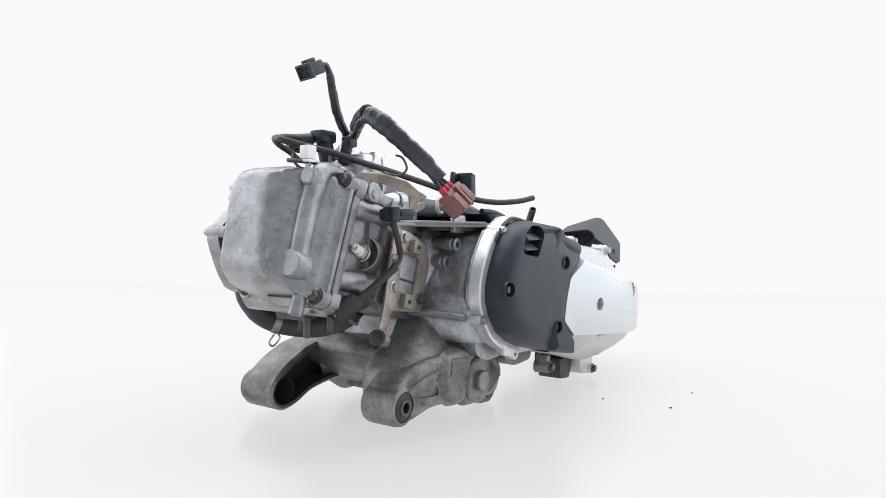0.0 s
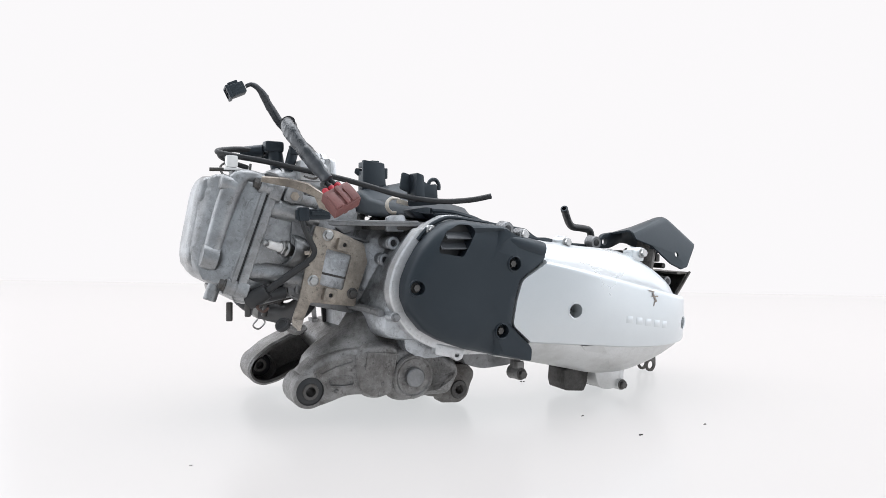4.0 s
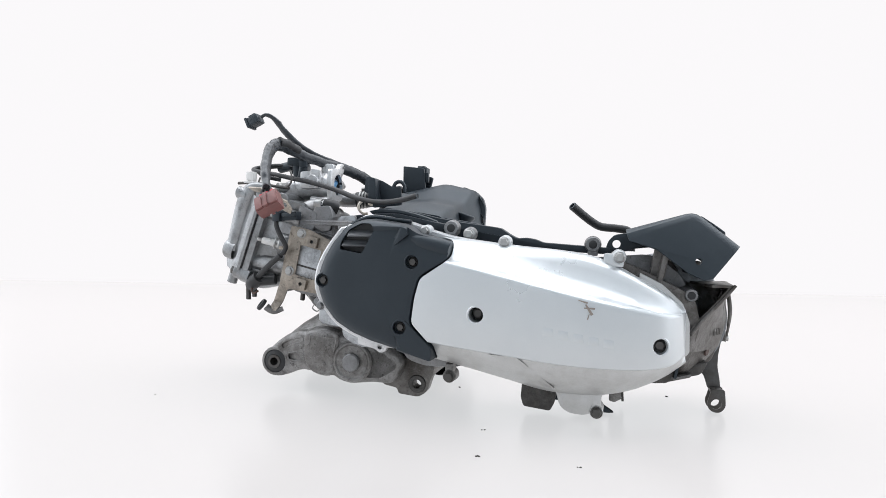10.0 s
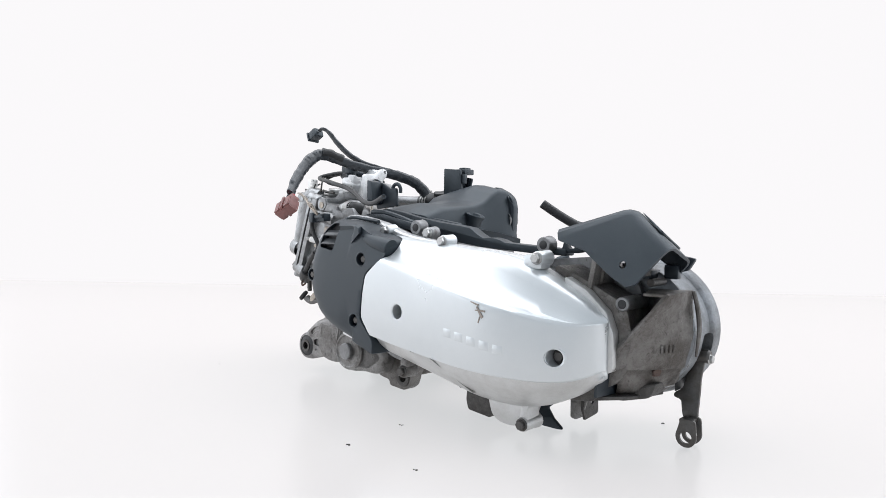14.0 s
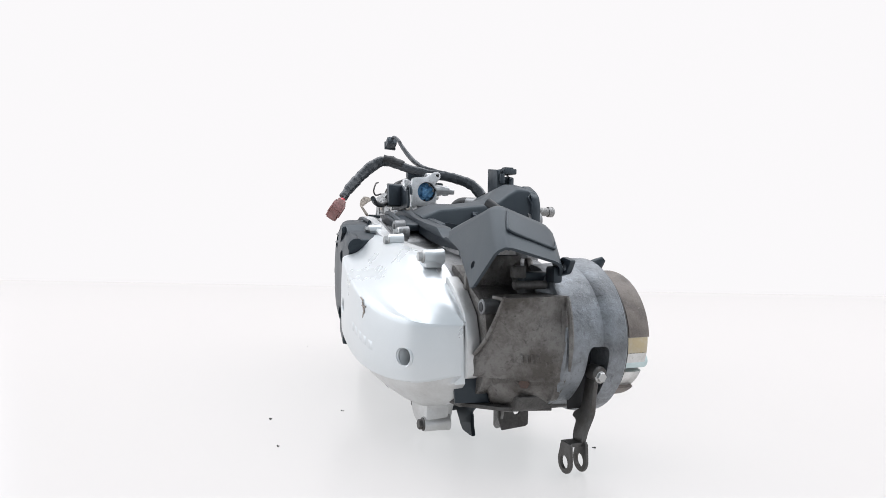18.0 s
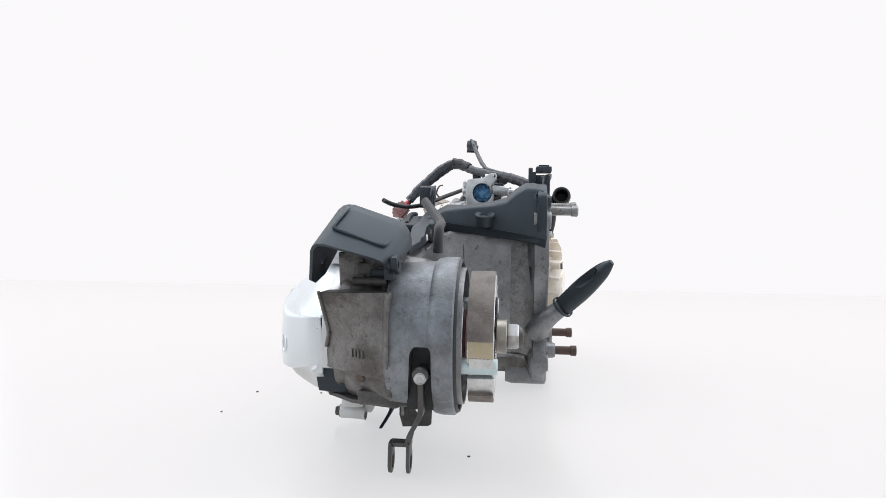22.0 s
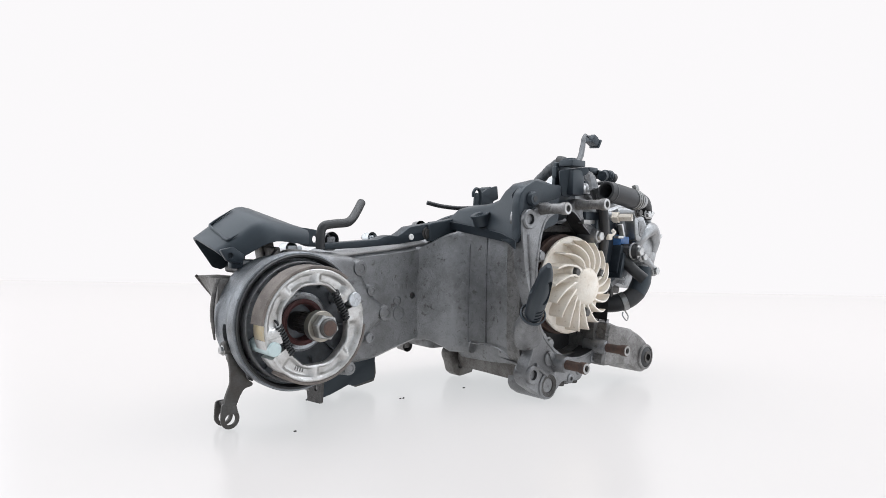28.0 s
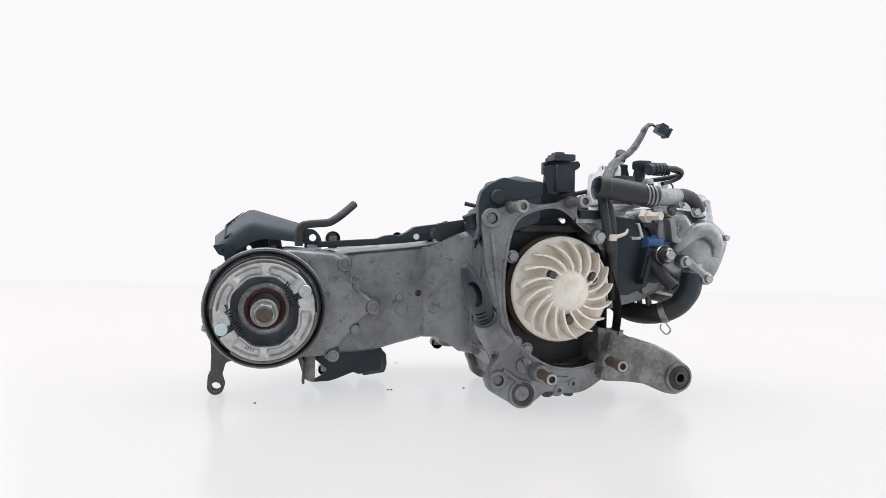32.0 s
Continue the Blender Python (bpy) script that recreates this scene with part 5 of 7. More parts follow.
for (x0, z0), (x1, z1), r in (((-0.002, 0.225), (-0.0185, 0.100), 0.0022), ((-0.060, 0.040), (-0.110, 0.036), 0.0035), ((-0.020, 0.050), (-0.045, 0.035), 0.0035)):
    part("flange_web", tube([(x0, 0.1195, z0), ((x0 + x1) / 2, 0.1205, (z0 + z1) / 2), (x1, 0.1195, z1)], [r * 1.3, r, r * 1.2], 8, 4, creased=0.12), GRIME, fan_case)
for x, z, r in ((-0.118, 0.030, 0.006), (-0.098, 0.022, 0.0065), (-0.150, 0.044, 0.005)):
    k = part("flange_pad", lathe([(r * 1.3, -0.006), (r * 1.05, 0.0015), (r * 0.8, 0.0025), (r * 0.45, 0.0025), (r * 0.4, 0.0005), (0, 0.0005)], (x, 0.1195, z), RIGHT, 18), GRIME, fan_case)

# ---------------------------------------------------------------- cylinder, head and valve cover
LEAN = radians(18.5)
HEADM = basis((-0.311, 0.025, 0.216), (0, 1, 0), (math.sin(LEAN), 0, math.cos(LEAN)))     # u to the right side, v up along the head, w out of it
if (HEADM.to_3x3() @ Vector((0, 0, 1))).x > 0:
    HEADM = basis((-0.311, 0.025, 0.216), (0, -1, 0), (math.sin(LEAN), 0, math.cos(LEAN)))
FLIP = 1 if (HEADM.to_3x3() @ Vector((1, 0, 0))).y > 0 else -1


def hv(y, v, w):
    """A place by side, height along the head and distance from its gasket."""
    return HEADM @ Vector(((y - 0.025) * FLIP, v, w))


def head_line(pts):
    return [((y - 0.025) * FLIP, v) for y, v in pts]


cylinder = part("cylinder", merged(prism(rounded([(-0.160, 0.232), (-0.215, 0.244), (-0.262, 0.258), (-0.268, 0.15), (-0.24, 0.135), (-0.165, 0.118)], 0.006), -0.040, 0.085),
                                   prism(rounded([(-0.205, 0.250), (-0.232, 0.262), (-0.262, 0.152), (-0.234, 0.142)], 0.006), -0.047, 0.094)), GRIME, engine, "grimy cast aluminium cylinder")
for k in range(4):
    f = 0.12 + 0.22 * k
    part("cylinder_rib", prism([(-0.166, 0.226 - 0.095 * f), (-0.23, 0.241 - 0.098 * f), (-0.23, 0.238 - 0.098 * f), (-0.166, 0.223 - 0.095 * f)], -0.0455, -0.038, edge=0.0006), GRIME, cylinder)

HEAD = [(-0.296, 0.2775), (-0.276, 0.2745), (-0.245, 0.2670), (-0.221, 0.2620), (-0.210, 0.2470), (-0.216, 0.230), (-0.236, 0.160), (-0.246, 0.147), (-0.300, 0.136), (-0.325, 0.140), (-0.336, 0.156)]
plug_axis = Vector((-0.0235, -0.0105, 0.0065)).normalized()
pb = Vector((-0.270, -0.0345, 0.2035))
head = part("cylinder_head", levels(rounded(HEAD, 0.006, 3), [(-0.0350, 0.008), (-0.0335, 0.004), (-0.030, 0.0015), (-0.024, 0.0), (0.080, 0.0), (0.084, 0.004)]), HEADCAST, engine, "stained cast aluminium cylinder head")
for line_pts, r in ((((-0.312, -0.024, 0.258), (-0.290, -0.029, 0.254), (-0.262, -0.034, 0.248), (-0.230, -0.038, 0.240)), 0.0130),
                    (((-0.300, -0.020, 0.236), (-0.278, -0.024, 0.237), (-0.258, -0.028, 0.232), (-0.238, -0.032, 0.226)), 0.0085),
                    (((-0.322, -0.022, 0.178), (-0.292, -0.027, 0.175), (-0.266, -0.032, 0.170), (-0.246, -0.036, 0.166)), 0.0145),
                    (((-0.220, -0.038, 0.255), (-0.226, -0.040, 0.228), (-0.240, -0.041, 0.180), (-0.248, -0.040, 0.152)), 0.0075)):
    part("head_rib", tube(line_pts, r, 14, 6, creased=0.10), HEADCAST, head, sharp=80)
part("plug_boss", lathe([(0.0225, -0.016), (0.0210, -0.004), (0.0198, 0.0), (0.0182, 0.0004), (0.0168, -0.003), (0.0160, -0.012), (0.0, -0.012)], pb, plug_axis, 32), HEADCAST, head)
# seat colour carries oil and the shade of its recess
part("plug_seat", lathe([(0.0180, 0.0000), (0.0165, -0.0032), (0.0157, -0.0100), (0.0, -0.0100)], pb, plug_axis, 28), DARKCAST, head, "plug seat, dark from oil and recess shade")
part("head_stud", rod((-0.312, -0.030, 0.140), (-0.312, -0.030, 0.124), 0.0036), DULLSTEEL, head)
VC = [(-0.0435, -0.064), (-0.0435, 0.058), (-0.036, 0.0695), (-0.010, 0.0715), (0.046, 0.0715), (0.066, 0.067), (0.0765, 0.056), (0.0785, 0.010), (0.0775, -0.052), (0.068, -0.068), (0.030, -0.071), (-0.034, -0.069)]
vc_line = rounded(head_line(VC), 0.010, 4)
part("head_flange", levels(vc_line, [(-0.0130, 0.004), (-0.0115, -0.0005), (-0.0100, -0.001), (-0.0030, -0.001), (-0.0018, 0.0)], HEADM), HEADCAST, head)
part("head_gasket", levels(vc_line, [(-0.0020, 0.0016), (0.0014, 0.0016)], HEADM), RUBBER, head, "black valve cover gasket")
vc_mid = (sum(p[0] for p in vc_line) / len(vc_line), 0.003)


def toward(line, mid, d, size=0.058):
    """The outline drawn in towards its middle."""
    return [(mid[0] + (p[0] - mid[0]) * (1 - d / size), mid[1] + (p[1] - mid[1]) * (1 - d / size)) for p in line]


def deepen(bm):
    """The cover's face stands further out towards its top."""
    back = HEADM.inverted()
    for v in bm.verts:
        q = back @ v.co
        if q.z > 0.012:
            q.z += (q.z - 0.012) * 0.34 * max(0.0, min(1.15, (q.y + 0.05) / 0.1))
            v.co = HEADM @ q
    return bm


def sloped(bm):
    """The cover's left flank slopes down to the gasket."""
    back = HEADM.inverted()
    for v in bm.verts:
        q = back @ v.co
        y = q.x * FLIP + 0.025
        q.z = min(q.z, 0.007 + max(0.0, y + 0.0445) * 1.22)
        v.co = HEADM @ q
    return bm


VC_STEPS = [(0.0012, -0.001), (0.006, -0.001), (0.0068, 0.0015), (0.0085, 0.0035), (0.024, 0.005), (0.036, 0.0068), (0.043, 0.0095), (0.0475, 0.0140), (0.0500, 0.0205), (0.0510, 0.030), (0.0513, 0.038), (0.0515, 0.046), (0.0516, 0.053)]
valve_cover = part("valve_cover", sloped(deepen(skin([[HEADM @ Vector((*p, w)) for p in toward(vc_line, vc_mid, d)] for w, d in VC_STEPS]))), HEADCAST, engine, "stained cast aluminium valve cover", 50)


def cover_pad(pts, w0, w1, edge, name="cover_rib", mat=None):
    line = rounded(head_line(pts), 0.008, 4)
    mid = (sum(p[0] for p in line) / len(line), sum(p[1] for p in line) / len(line))
    steps = [(w0, -0.003), (w0 + (w1 - w0) * 0.6, -0.001), (w0 + (w1 - w0) * 0.82, edge * 0.12), (w0 + (w1 - w0) * 0.94, edge * 0.5), (w1, edge), (w1, edge * 1.6), (w1, edge * 2.2), (w1, edge * 2.9)]
    return part(name, deepen(skin([[HEADM @ Vector((*p, w)) for p in toward(line, mid, d, 0.040)] for w, d in steps])), mat or HEADCAST, valve_cover, "", 50)


WDIR = HEADM.to_3x3() @ Vector((0, 0, 1))
cover_pad([(-0.004, -0.050), (-0.001, 0.055), (0.030, 0.058), (0.056, 0.055), (0.067, 0.042), (0.067, -0.046), (0.056, -0.054)], 0.030, 0.0545, 0.0115)
part("cover_rib", deepen(tube([hv(-0.0220, -0.034, 0.0310), hv(-0.0225, 0.0, 0.0312), hv(-0.0240, 0.036, 0.0305), hv(-0.0245, 0.056, 0.0275), hv(-0.0230, 0.0670, 0.0210), hv(-0.0220, 0.0700, 0.0060)], [0.0100, 0.0098, 0.0095, 0.0092, 0.0090, 0.0085], 18, 5)), HEADCAST, valve_cover, "", 60)
part("cover_boss", deepen(lathe([(0.0150, -0.016), (0.0142, -0.002), (0.0128, 0.0002), (0.0, 0.0008)], hv(-0.0215, -0.0347, 0.0412), WDIR, 28)), HEADCAST, valve_cover)
part("cover_boss", deepen(lathe([(0.0098, -0.012), (0.0092, 0.0), (0.0078, 0.001), (0.0, 0.001)], hv(-0.0250, 0.0520, 0.0400), WDIR, 24)), HEADCAST, valve_cover)
for y, v in ((-0.0370, 0.0630), (-0.0350, -0.0595), (0.068, 0.054), (0.066, -0.058)):
    pad = part("bolt_pad", lathe([(0.0105, -0.004), (0.0105, 0.008), (0.0098, 0.009), (0.0, 0.009)], hv(y, v, 0.0012), WDIR, 22), HEADCAST, valve_cover)
    bolt(hv(y, v, 0.0102), WDIR, pad, 0.0056, 0.007, DULLSTEEL, socket=True)
part("corner_ear", levels(rounded(head_line([(-0.046, 0.050), (-0.047, 0.070), (-0.036, 0.0755), (-0.024, 0.068), (-0.030, 0.050)]), 0.004), [(-0.0165, 0.001), (-0.0155, 0.0), (-0.0020, 0.0)], HEADM), HEADCAST, head)
part("corner_ear", levels(rounded(head_line([(-0.045, -0.050), (-0.046, -0.066), (-0.034, -0.0725), (-0.022, -0.066), (-0.030, -0.050)]), 0.004), [(-0.0165, 0.001), (-0.0155, 0.0), (-0.0020, 0.0)], HEADM), HEADCAST, head)
part("breather_pipe", tube([hv(0.083, 0.040, 0.030), hv(0.094, 0.047, 0.032), hv(0.104, 0.049, 0.032)], 0.0045, 10, 4), CAST, valve_cover)
part("lower_spout", merged(rod(hv(-0.022, -0.058, 0.018), hv(-0.022, -0.082, 0.018), 0.0075), block(hv(0.000, -0.066, 0.014), (0.014, 0.042, 0.010), 0.003, (0, -18.5, 0))), HEADCAST, head)
part("drain_stub", rod((-0.330, -0.015, 0.140), (-0.330, -0.015, 0.118), 0.0038), DULLSTEEL, head)

# spark plug
plug = part("spark_plug", lathe([(0.0, -0.011), (0.0105, -0.011), (0.0105, 0.001), (0.0085, 0.003), (0.0078, 0.007)], pb, plug_axis, 20), STEEL, engine, "white ceramic spark plug with steel hexagon")
pm = along(pb, plug_axis)
part("plug_hexagon", levels(hexagon(0.0092), [(0.001, 0.0008), (0.0018, 0), (0.0068, 0), (0.0078, 0.001)], pm), STEEL, plug)
part("insulator", lathe([(0.0058, 0.007), (0.0055, 0.012), (0.0050, 0.0125), (0.0048, 0.024), (0.0042, 0.0255), (0.0026, 0.026)], pb, plug_axis, 20), WHITE, plug, "white ceramic insulator")
part("terminal", lathe([(0.0025, 0.0255), (0.0030, 0.027), (0.0030, 0.0315), (0.0016, 0.033), (0.0, 0.033)], pb, plug_axis, 16), STEEL, plug)

# yellow zinc bracket on the cylinder's left side
TANP = [(-0.240, 0.232), (-0.213, 0.226), (-0.178, 0.2105), (-0.173, 0.188), (-0.187, 0.147), (-0.188, 0.1335), (-0.228, 0.1385), (-0.245, 0.141), (-0.254, 0.119), (-0.2675, 0.1205), (-0.2585, 0.148), (-0.252, 0.180)]
TANH = [(-0.226, 0.2045), (-0.194, 0.1965), (-0.205, 0.154), (-0.2345, 0.1615)]
zinc = part("zinc_bracket", cut(prism(rounded(TANP, 0.003), -0.0575, -0.0545, edge=0.0006), prism(rounded(TANH, 0.003), -0.08, -0.03, edge=0)), TAN, engine, "yellow zinc plated steel bracket")
part("jacket_plate", prism(rounded([(-0.229, 0.208), (-0.190, 0.199), (-0.201, 0.150), (-0.238, 0.158)], 0.003), -0.0540, -0.038), CAST, zinc)
# dark strip stands for the groove's shade
part("plate_groove", tube([(-0.2335, -0.0542, 0.176), (-0.2, -0.0542, 0.168)], 0.0014, 6, 2), DARKCAST, zinc)
for x, z in ((-0.2245, 0.2205), (-0.2425, 0.1665), (-0.1930, 0.1497)):
    bolt((x, -0.0575, z), LEFT, zinc, 0.0048, 0.005, STEEL if x < -0.21 else DULLSTEEL, socket=True)
for x, z in ((-0.2060, 0.2090), (-0.2229, 0.1490)):
    tab_box = part("bent_tab", cut(block((x, -0.0600, z), (0.0165, 0.0100, 0.0150), 0.0015, (0, 14, 0)), rod((x, -0.08, z), (x, -0.0615, z), 0.0026, edge=0)), TAN, zinc, "folded zinc tab with tapped hole")
    # black disc darkens the bottom of the tapped hole
    part("tab_hole", lathe([(0.0, 0.0), (0.0026, 0.0)], (x, -0.0617, z), LEFT, 14), RUBBER, tab_box)
part("bracket_leg", sheet([[(-0.2675, -0.056, 0.1205), (-0.2540, -0.056, 0.119), (-0.2600, -0.064, 0.108), (-0.270, -0.066, 0.109)]], 0.0025), TAN, zinc)
part("leg_stub", tube([(-0.252, -0.058, 0.1120), (-0.262, -0.062, 0.1085), (-0.269, -0.064, 0.1105), (-0.2745, -0.0655, 0.1150)], [0.0040, 0.0050, 0.0054, 0.0058], 14, 5, 0.75), DIMCAST, zinc, "dusty rubber stop at the bracket's foot")
part("stub_end", lathe([(0.0, -0.0010), (0.0045, -0.0010), (0.0055, 0.0006), (0.0082, 0.0008), (0.0090, -0.0012), (0.0086, -0.004)], (-0.2822, -0.0668, 0.1186), (-0.62, -0.45, 0.6), 24), RUBBER, zinc)

# bosses between cylinder and flange
for x, y, z in ((-0.149, -0.081, 0.212), (-0.155, -0.071, 0.191)):
    k = part("hollow_boss", lathe([(0.0082, -0.002), (0.0080, 0.0), (0.0060, 0.0008), (0.0044, 0.0004), (0.0040, -0.004), (0.0, -0.004)], (x, y, z), LEFT, 22), CAST, crankcase)
    part("boss_stem", rod((x, y + 0.0052, z), (x + 0.003, y + 0.040, z + 0.001), 0.0078, 0.0088), CAST, crankcase)
    # shade of the hollow painted as a black disc
    part("dark_bore", rod((x, y + 0.0035, z), (x, y + 0.0025, z), 0.0041), RUBBER, k)
part("cast_lump", prism(rounded([(-0.221, 0.236), (-0.211, 0.257), (-0.207, 0.2605), (-0.188, 0.2610), (-0.185, 0.256), (-0.182, 0.245), (-0.186, 0.225), (-0.20, 0.222)], 0.003), -0.046, -0.012, edge=0.002), GRIME, crankcase)
part("upright_lug", prism(rounded([(-0.160, 0.226), (-0.1595, 0.243), (-0.155, 0.2455), (-0.137, 0.2470), (-0.134, 0.2440), (-0.134, 0.226)], 0.003), -0.083, -0.076, edge=0.0015), CAST, crankcase)
# dark like the inside of the fan opening
part("deck", prism(rounded([(-0.05, -0.09), (-0.05, 0.09), (-0.17, 0.09), (-0.175, -0.06), (-0.13, -0.095)], 0.008), 0.228, 0.238, "z"), DARKCAST, crankcase)

# ---------------------------------------------------------------- right side of the head: water pump, sensors, hoses
pump_line = [tuple(p) for p in spline([Vector(p) for p in [(-0.262, 0.262), (-0.292, 0.2635), (-0.320, 0.256), (-0.347, 0.241), (-0.3635, 0.222), (-0.358, 0.198), (-0.346, 0.172), (-0.330, 0.158), (-0.308, 0.160), (-0.284, 0.169), (-0.262, 0.184), (-0.252, 0.210), (-0.252, 0.240)]], 3, True)]
pump = part("water_pump", levels(pump_line, [(0.080, 0.0), (0.098, 0.0), (0.1005, 0.002), (0.102, 0.006)]), HEADCAST, engine, "cast aluminium water pump on the head")
part("pump_dome", lathe([(0.034, 0.090), (0.0325, 0.0990), (0.0310, 0.1015), (0.0290, 0.1025), (0.0180, 0.1065), (0.0, 0.1075)], (-0.311, 0, 0.206), RIGHT, 40), HEADCAST, pump)
part("pump_volute", tube([(-0.274, 0.106, 0.205), (-0.285, 0.1115, 0.222), (-0.304, 0.1130, 0.234), (-0.326, 0.1080, 0.232), (-0.341, 0.1030, 0.216), (-0.343, 0.0990, 0.198)], [0.0085, 0.0110, 0.0120, 0.0115, 0.0105, 0.0080], 18, 5, creased=0.05), HEADCAST, pump, "", 60)
part("pump_web", tube([(-0.288, 0.1120, 0.191), (-0.302, 0.1150, 0.180), (-0.3165, 0.1150, 0.1672)], [0.0085, 0.0075, 0.0080], 12, 4), HEADCAST, pump)
part("pump_plate", prism(rounded([(-0.256, 0.252), (-0.282, 0.256), (-0.300, 0.232), (-0.292, 0.214), (-0.262, 0.216)], 0.005), 0.098, 0.1185, edge=0.003), HEADCAST, pump)
part("pump_groove", prism(rounded([(-0.266, 0.247), (-0.281, 0.249), (-0.293, 0.231), (-0.287, 0.221), (-0.270, 0.223)], 0.004), 0.1165, 0.1195, edge=0.001), GRIME, pump)
for x, y, z, r in ((-0.2560, 0.1230, 0.2600, 0.0052), (-0.2852, 0.1160, 0.1902, 0.0056), (-0.3165, 0.1200, 0.1672, 0.0056), (-0.3590, 0.0990, 0.2235, 0.004)):
    k = part("pump_boss", lathe([(r * 1.7, -0.03), (r * 1.6, -0.001), (r * 1.4, 0.0)], (x, y, z), RIGHT, 20), HEADCAST, pump)
    bolt((x, y, z), RIGHT, k, r, 0.0065, STEEL if x < -0.28 else DULLSTEEL, socket=True)
tst = part("thermostat_tube", tube([(-0.235, 0.085, 0.200), (-0.242, 0.112, 0.200), (-0.248, 0.131, 0.200)], 0.0115, 18, 4), RUBBER, engine, "black rubber stub with clamped bolt")
bolt((-0.248, 0.130, 0.200), RIGHT, tst, 0.0066, 0.008, STEEL)
part("stub_ring", lathe([(0.0125, -0.004), (0.0135, -0.002), (0.0125, 0.0)], (-0.246, 0.127, 0.200), RIGHT, 22), STEEL, tst)
stub = part("open_hose_end", tube([(-0.232, 0.095, 0.205), (-0.236, 0.110, 0.190), (-0.243, 0.126, 0.172), (-0.2515, 0.1405, 0.1575)], [0.0085, 0.0085, 0.0085, 0.0088], 18, 5, ends=False), RUBBER, engine, "black rubber drain hose with open end")
sd = Vector((-0.0085, 0.0145, -0.0145)).normalized()
part("hose_mouth", lathe([(0.0088, -0.0008), (0.0085, 0.0006), (0.0066, 0.0006), (0.006, -0.004), (0.006, -0.02), (0.0, -0.02)], (-0.2515, 0.1405, 0.1575), sd, 20), GREYBLACK, stub)

# upper coolant hose with clamp
up = [(-0.1350, 0.1470, 0.2870), (-0.1560, 0.1485, 0.2845), (-0.1850, 0.1490, 0.2805), (-0.2150, 0.1470, 0.2765)]
uhose = part("coolant_hose", tube(up, 0.0143, 24, 6, ends=False), RUBBER, engine, "black rubber coolant hose with spring clamp")
ud = (Vector(up[0]) - Vector(up[1])).normalized()
part("hose_mouth", lathe([(0.0143, -0.001), (0.0142, 0.0005), (0.0132, 0.0012), (0.0108, 0.0010), (0.0100, -0.001), (0.0098, -0.035), (0.0, -0.035)], up[0], ud, 28), RUBBER, uhose)
part("hose_bead", lathe([(0.0143, -0.003), (0.0150, -0.001), (0.0143, 0.001)], Vector(up[0]) - ud * 0.009, ud, 28), RUBBER, uhose)
cd = (Vector(up[3]) - Vector(up[2])).normalized()
for k in (0.003, 0.0085, 0.014):
    part("clamp_band", lathe([(0.0146, -0.0016), (0.0156, -0.0012), (0.0156, 0.0012), (0.0146, 0.0016)], Vector(up[2]) + cd * (0.010 + k), (cd + Vector((0, 0.0, 0.22))), 28), CLAMPSTEEL, uhose, "spring steel clamp band")
part("clamp_ear", block(Vector(up[2]) + cd * 0.018 + Vector((0, 0.004, 0.0165)), (0.012, 0.006, 0.008), 0.001, (20, 0, 10)), CLAMPSTEEL, uhose)
part("outlet_pipe", tube([(-0.208, 0.1475, 0.2775), (-0.230, 0.1420, 0.2765), (-0.250, 0.1310, 0.2780), (-0.264, 0.1220, 0.2800)], [0.0118, 0.0118, 0.0112, 0.0100], 22, 4), GRIME, uhose)
elbow = part("elbow_hose", tube([(-0.258, 0.125, 0.2795), (-0.276, 0.1185, 0.2815), (-0.294, 0.1130, 0.2770), (-0.307, 0.1085, 0.2650), (-0.312, 0.1055, 0.252)], [0.0086, 0.0088, 0.0088, 0.0086, 0.0084], 18, 5), RUBBER, engine, "black rubber elbow hose")
part("elbow_clamp", lathe([(0.0088, -0.003), (0.0096, -0.0025), (0.0096, 0.0025), (0.0088, 0.003)], (-0.3105, 0.1065, 0.2570), (-0.35, -0.15, -0.9), 22), STEEL, elbow)
bolt((-0.3000, 0.1130, 0.2590), RIGHT, elbow, 0.0052, 0.006, STEEL, socket=True)
part("clamp_tail", block((-0.319, 0.111, 0.2590), (0.012, 0.004, 0.005), 0.001, (0, 35, 0)), STEEL, elbow)
part("pump_inlet", tube([(-0.3115, 0.1055, 0.255), (-0.3160, 0.103, 0.241), (-0.320, 0.099, 0.226)], 0.0080, 18, 4), CAST, elbow)
# lower coolant hose
low = [(-0.302, 0.106, 0.172), (-0.297, 0.108, 0.150), (-0.284, 0.106, 0.131), (-0.266, 0.096, 0.1185), (-0.248, 0.072, 0.1135), (-0.238, 0.046, 0.1160), (-0.232, 0.022, 0.1260), (-0.228, 0.010, 0.138)]
lhose = part("lower_coolant_hose", tube(low, 0.0142, 22, 5), RUBBER, engine, "black rubber lower coolant hose with clamps")
part("hose_sleeve", tube(low[:3], [0.0150, 0.0152, 0.0147], 22, 4), GREYBLACK, lhose)
ld = Vector((0.018, -0.015, -0.009)).normalized()
clampc = Vector((-0.265, 0.0955, 0.1182))
part("clamp_band", lathe([(0.0144, -0.0045), (0.0152, -0.004), (0.0152, 0.004), (0.0144, 0.0045)], clampc, ld, 26), CLAMPSTEEL, lhose)
loop = [clampc + Vector(q) for q in ((-0.004, 0.002, -0.0155), (-0.010, 0.004, -0.0245), (-0.002, 0.006, -0.030), (0.006, 0.004, -0.022), (0.004, 0.003, -0.0165))]
part("clamp_loop", tube(loop, 0.0012, 6, 4), STEEL, lhose)
part("inlet_stub", rod((-0.302, 0.107, 0.188), (-0.301, 0.107, 0.166), 0.0125), CAST, lhose)
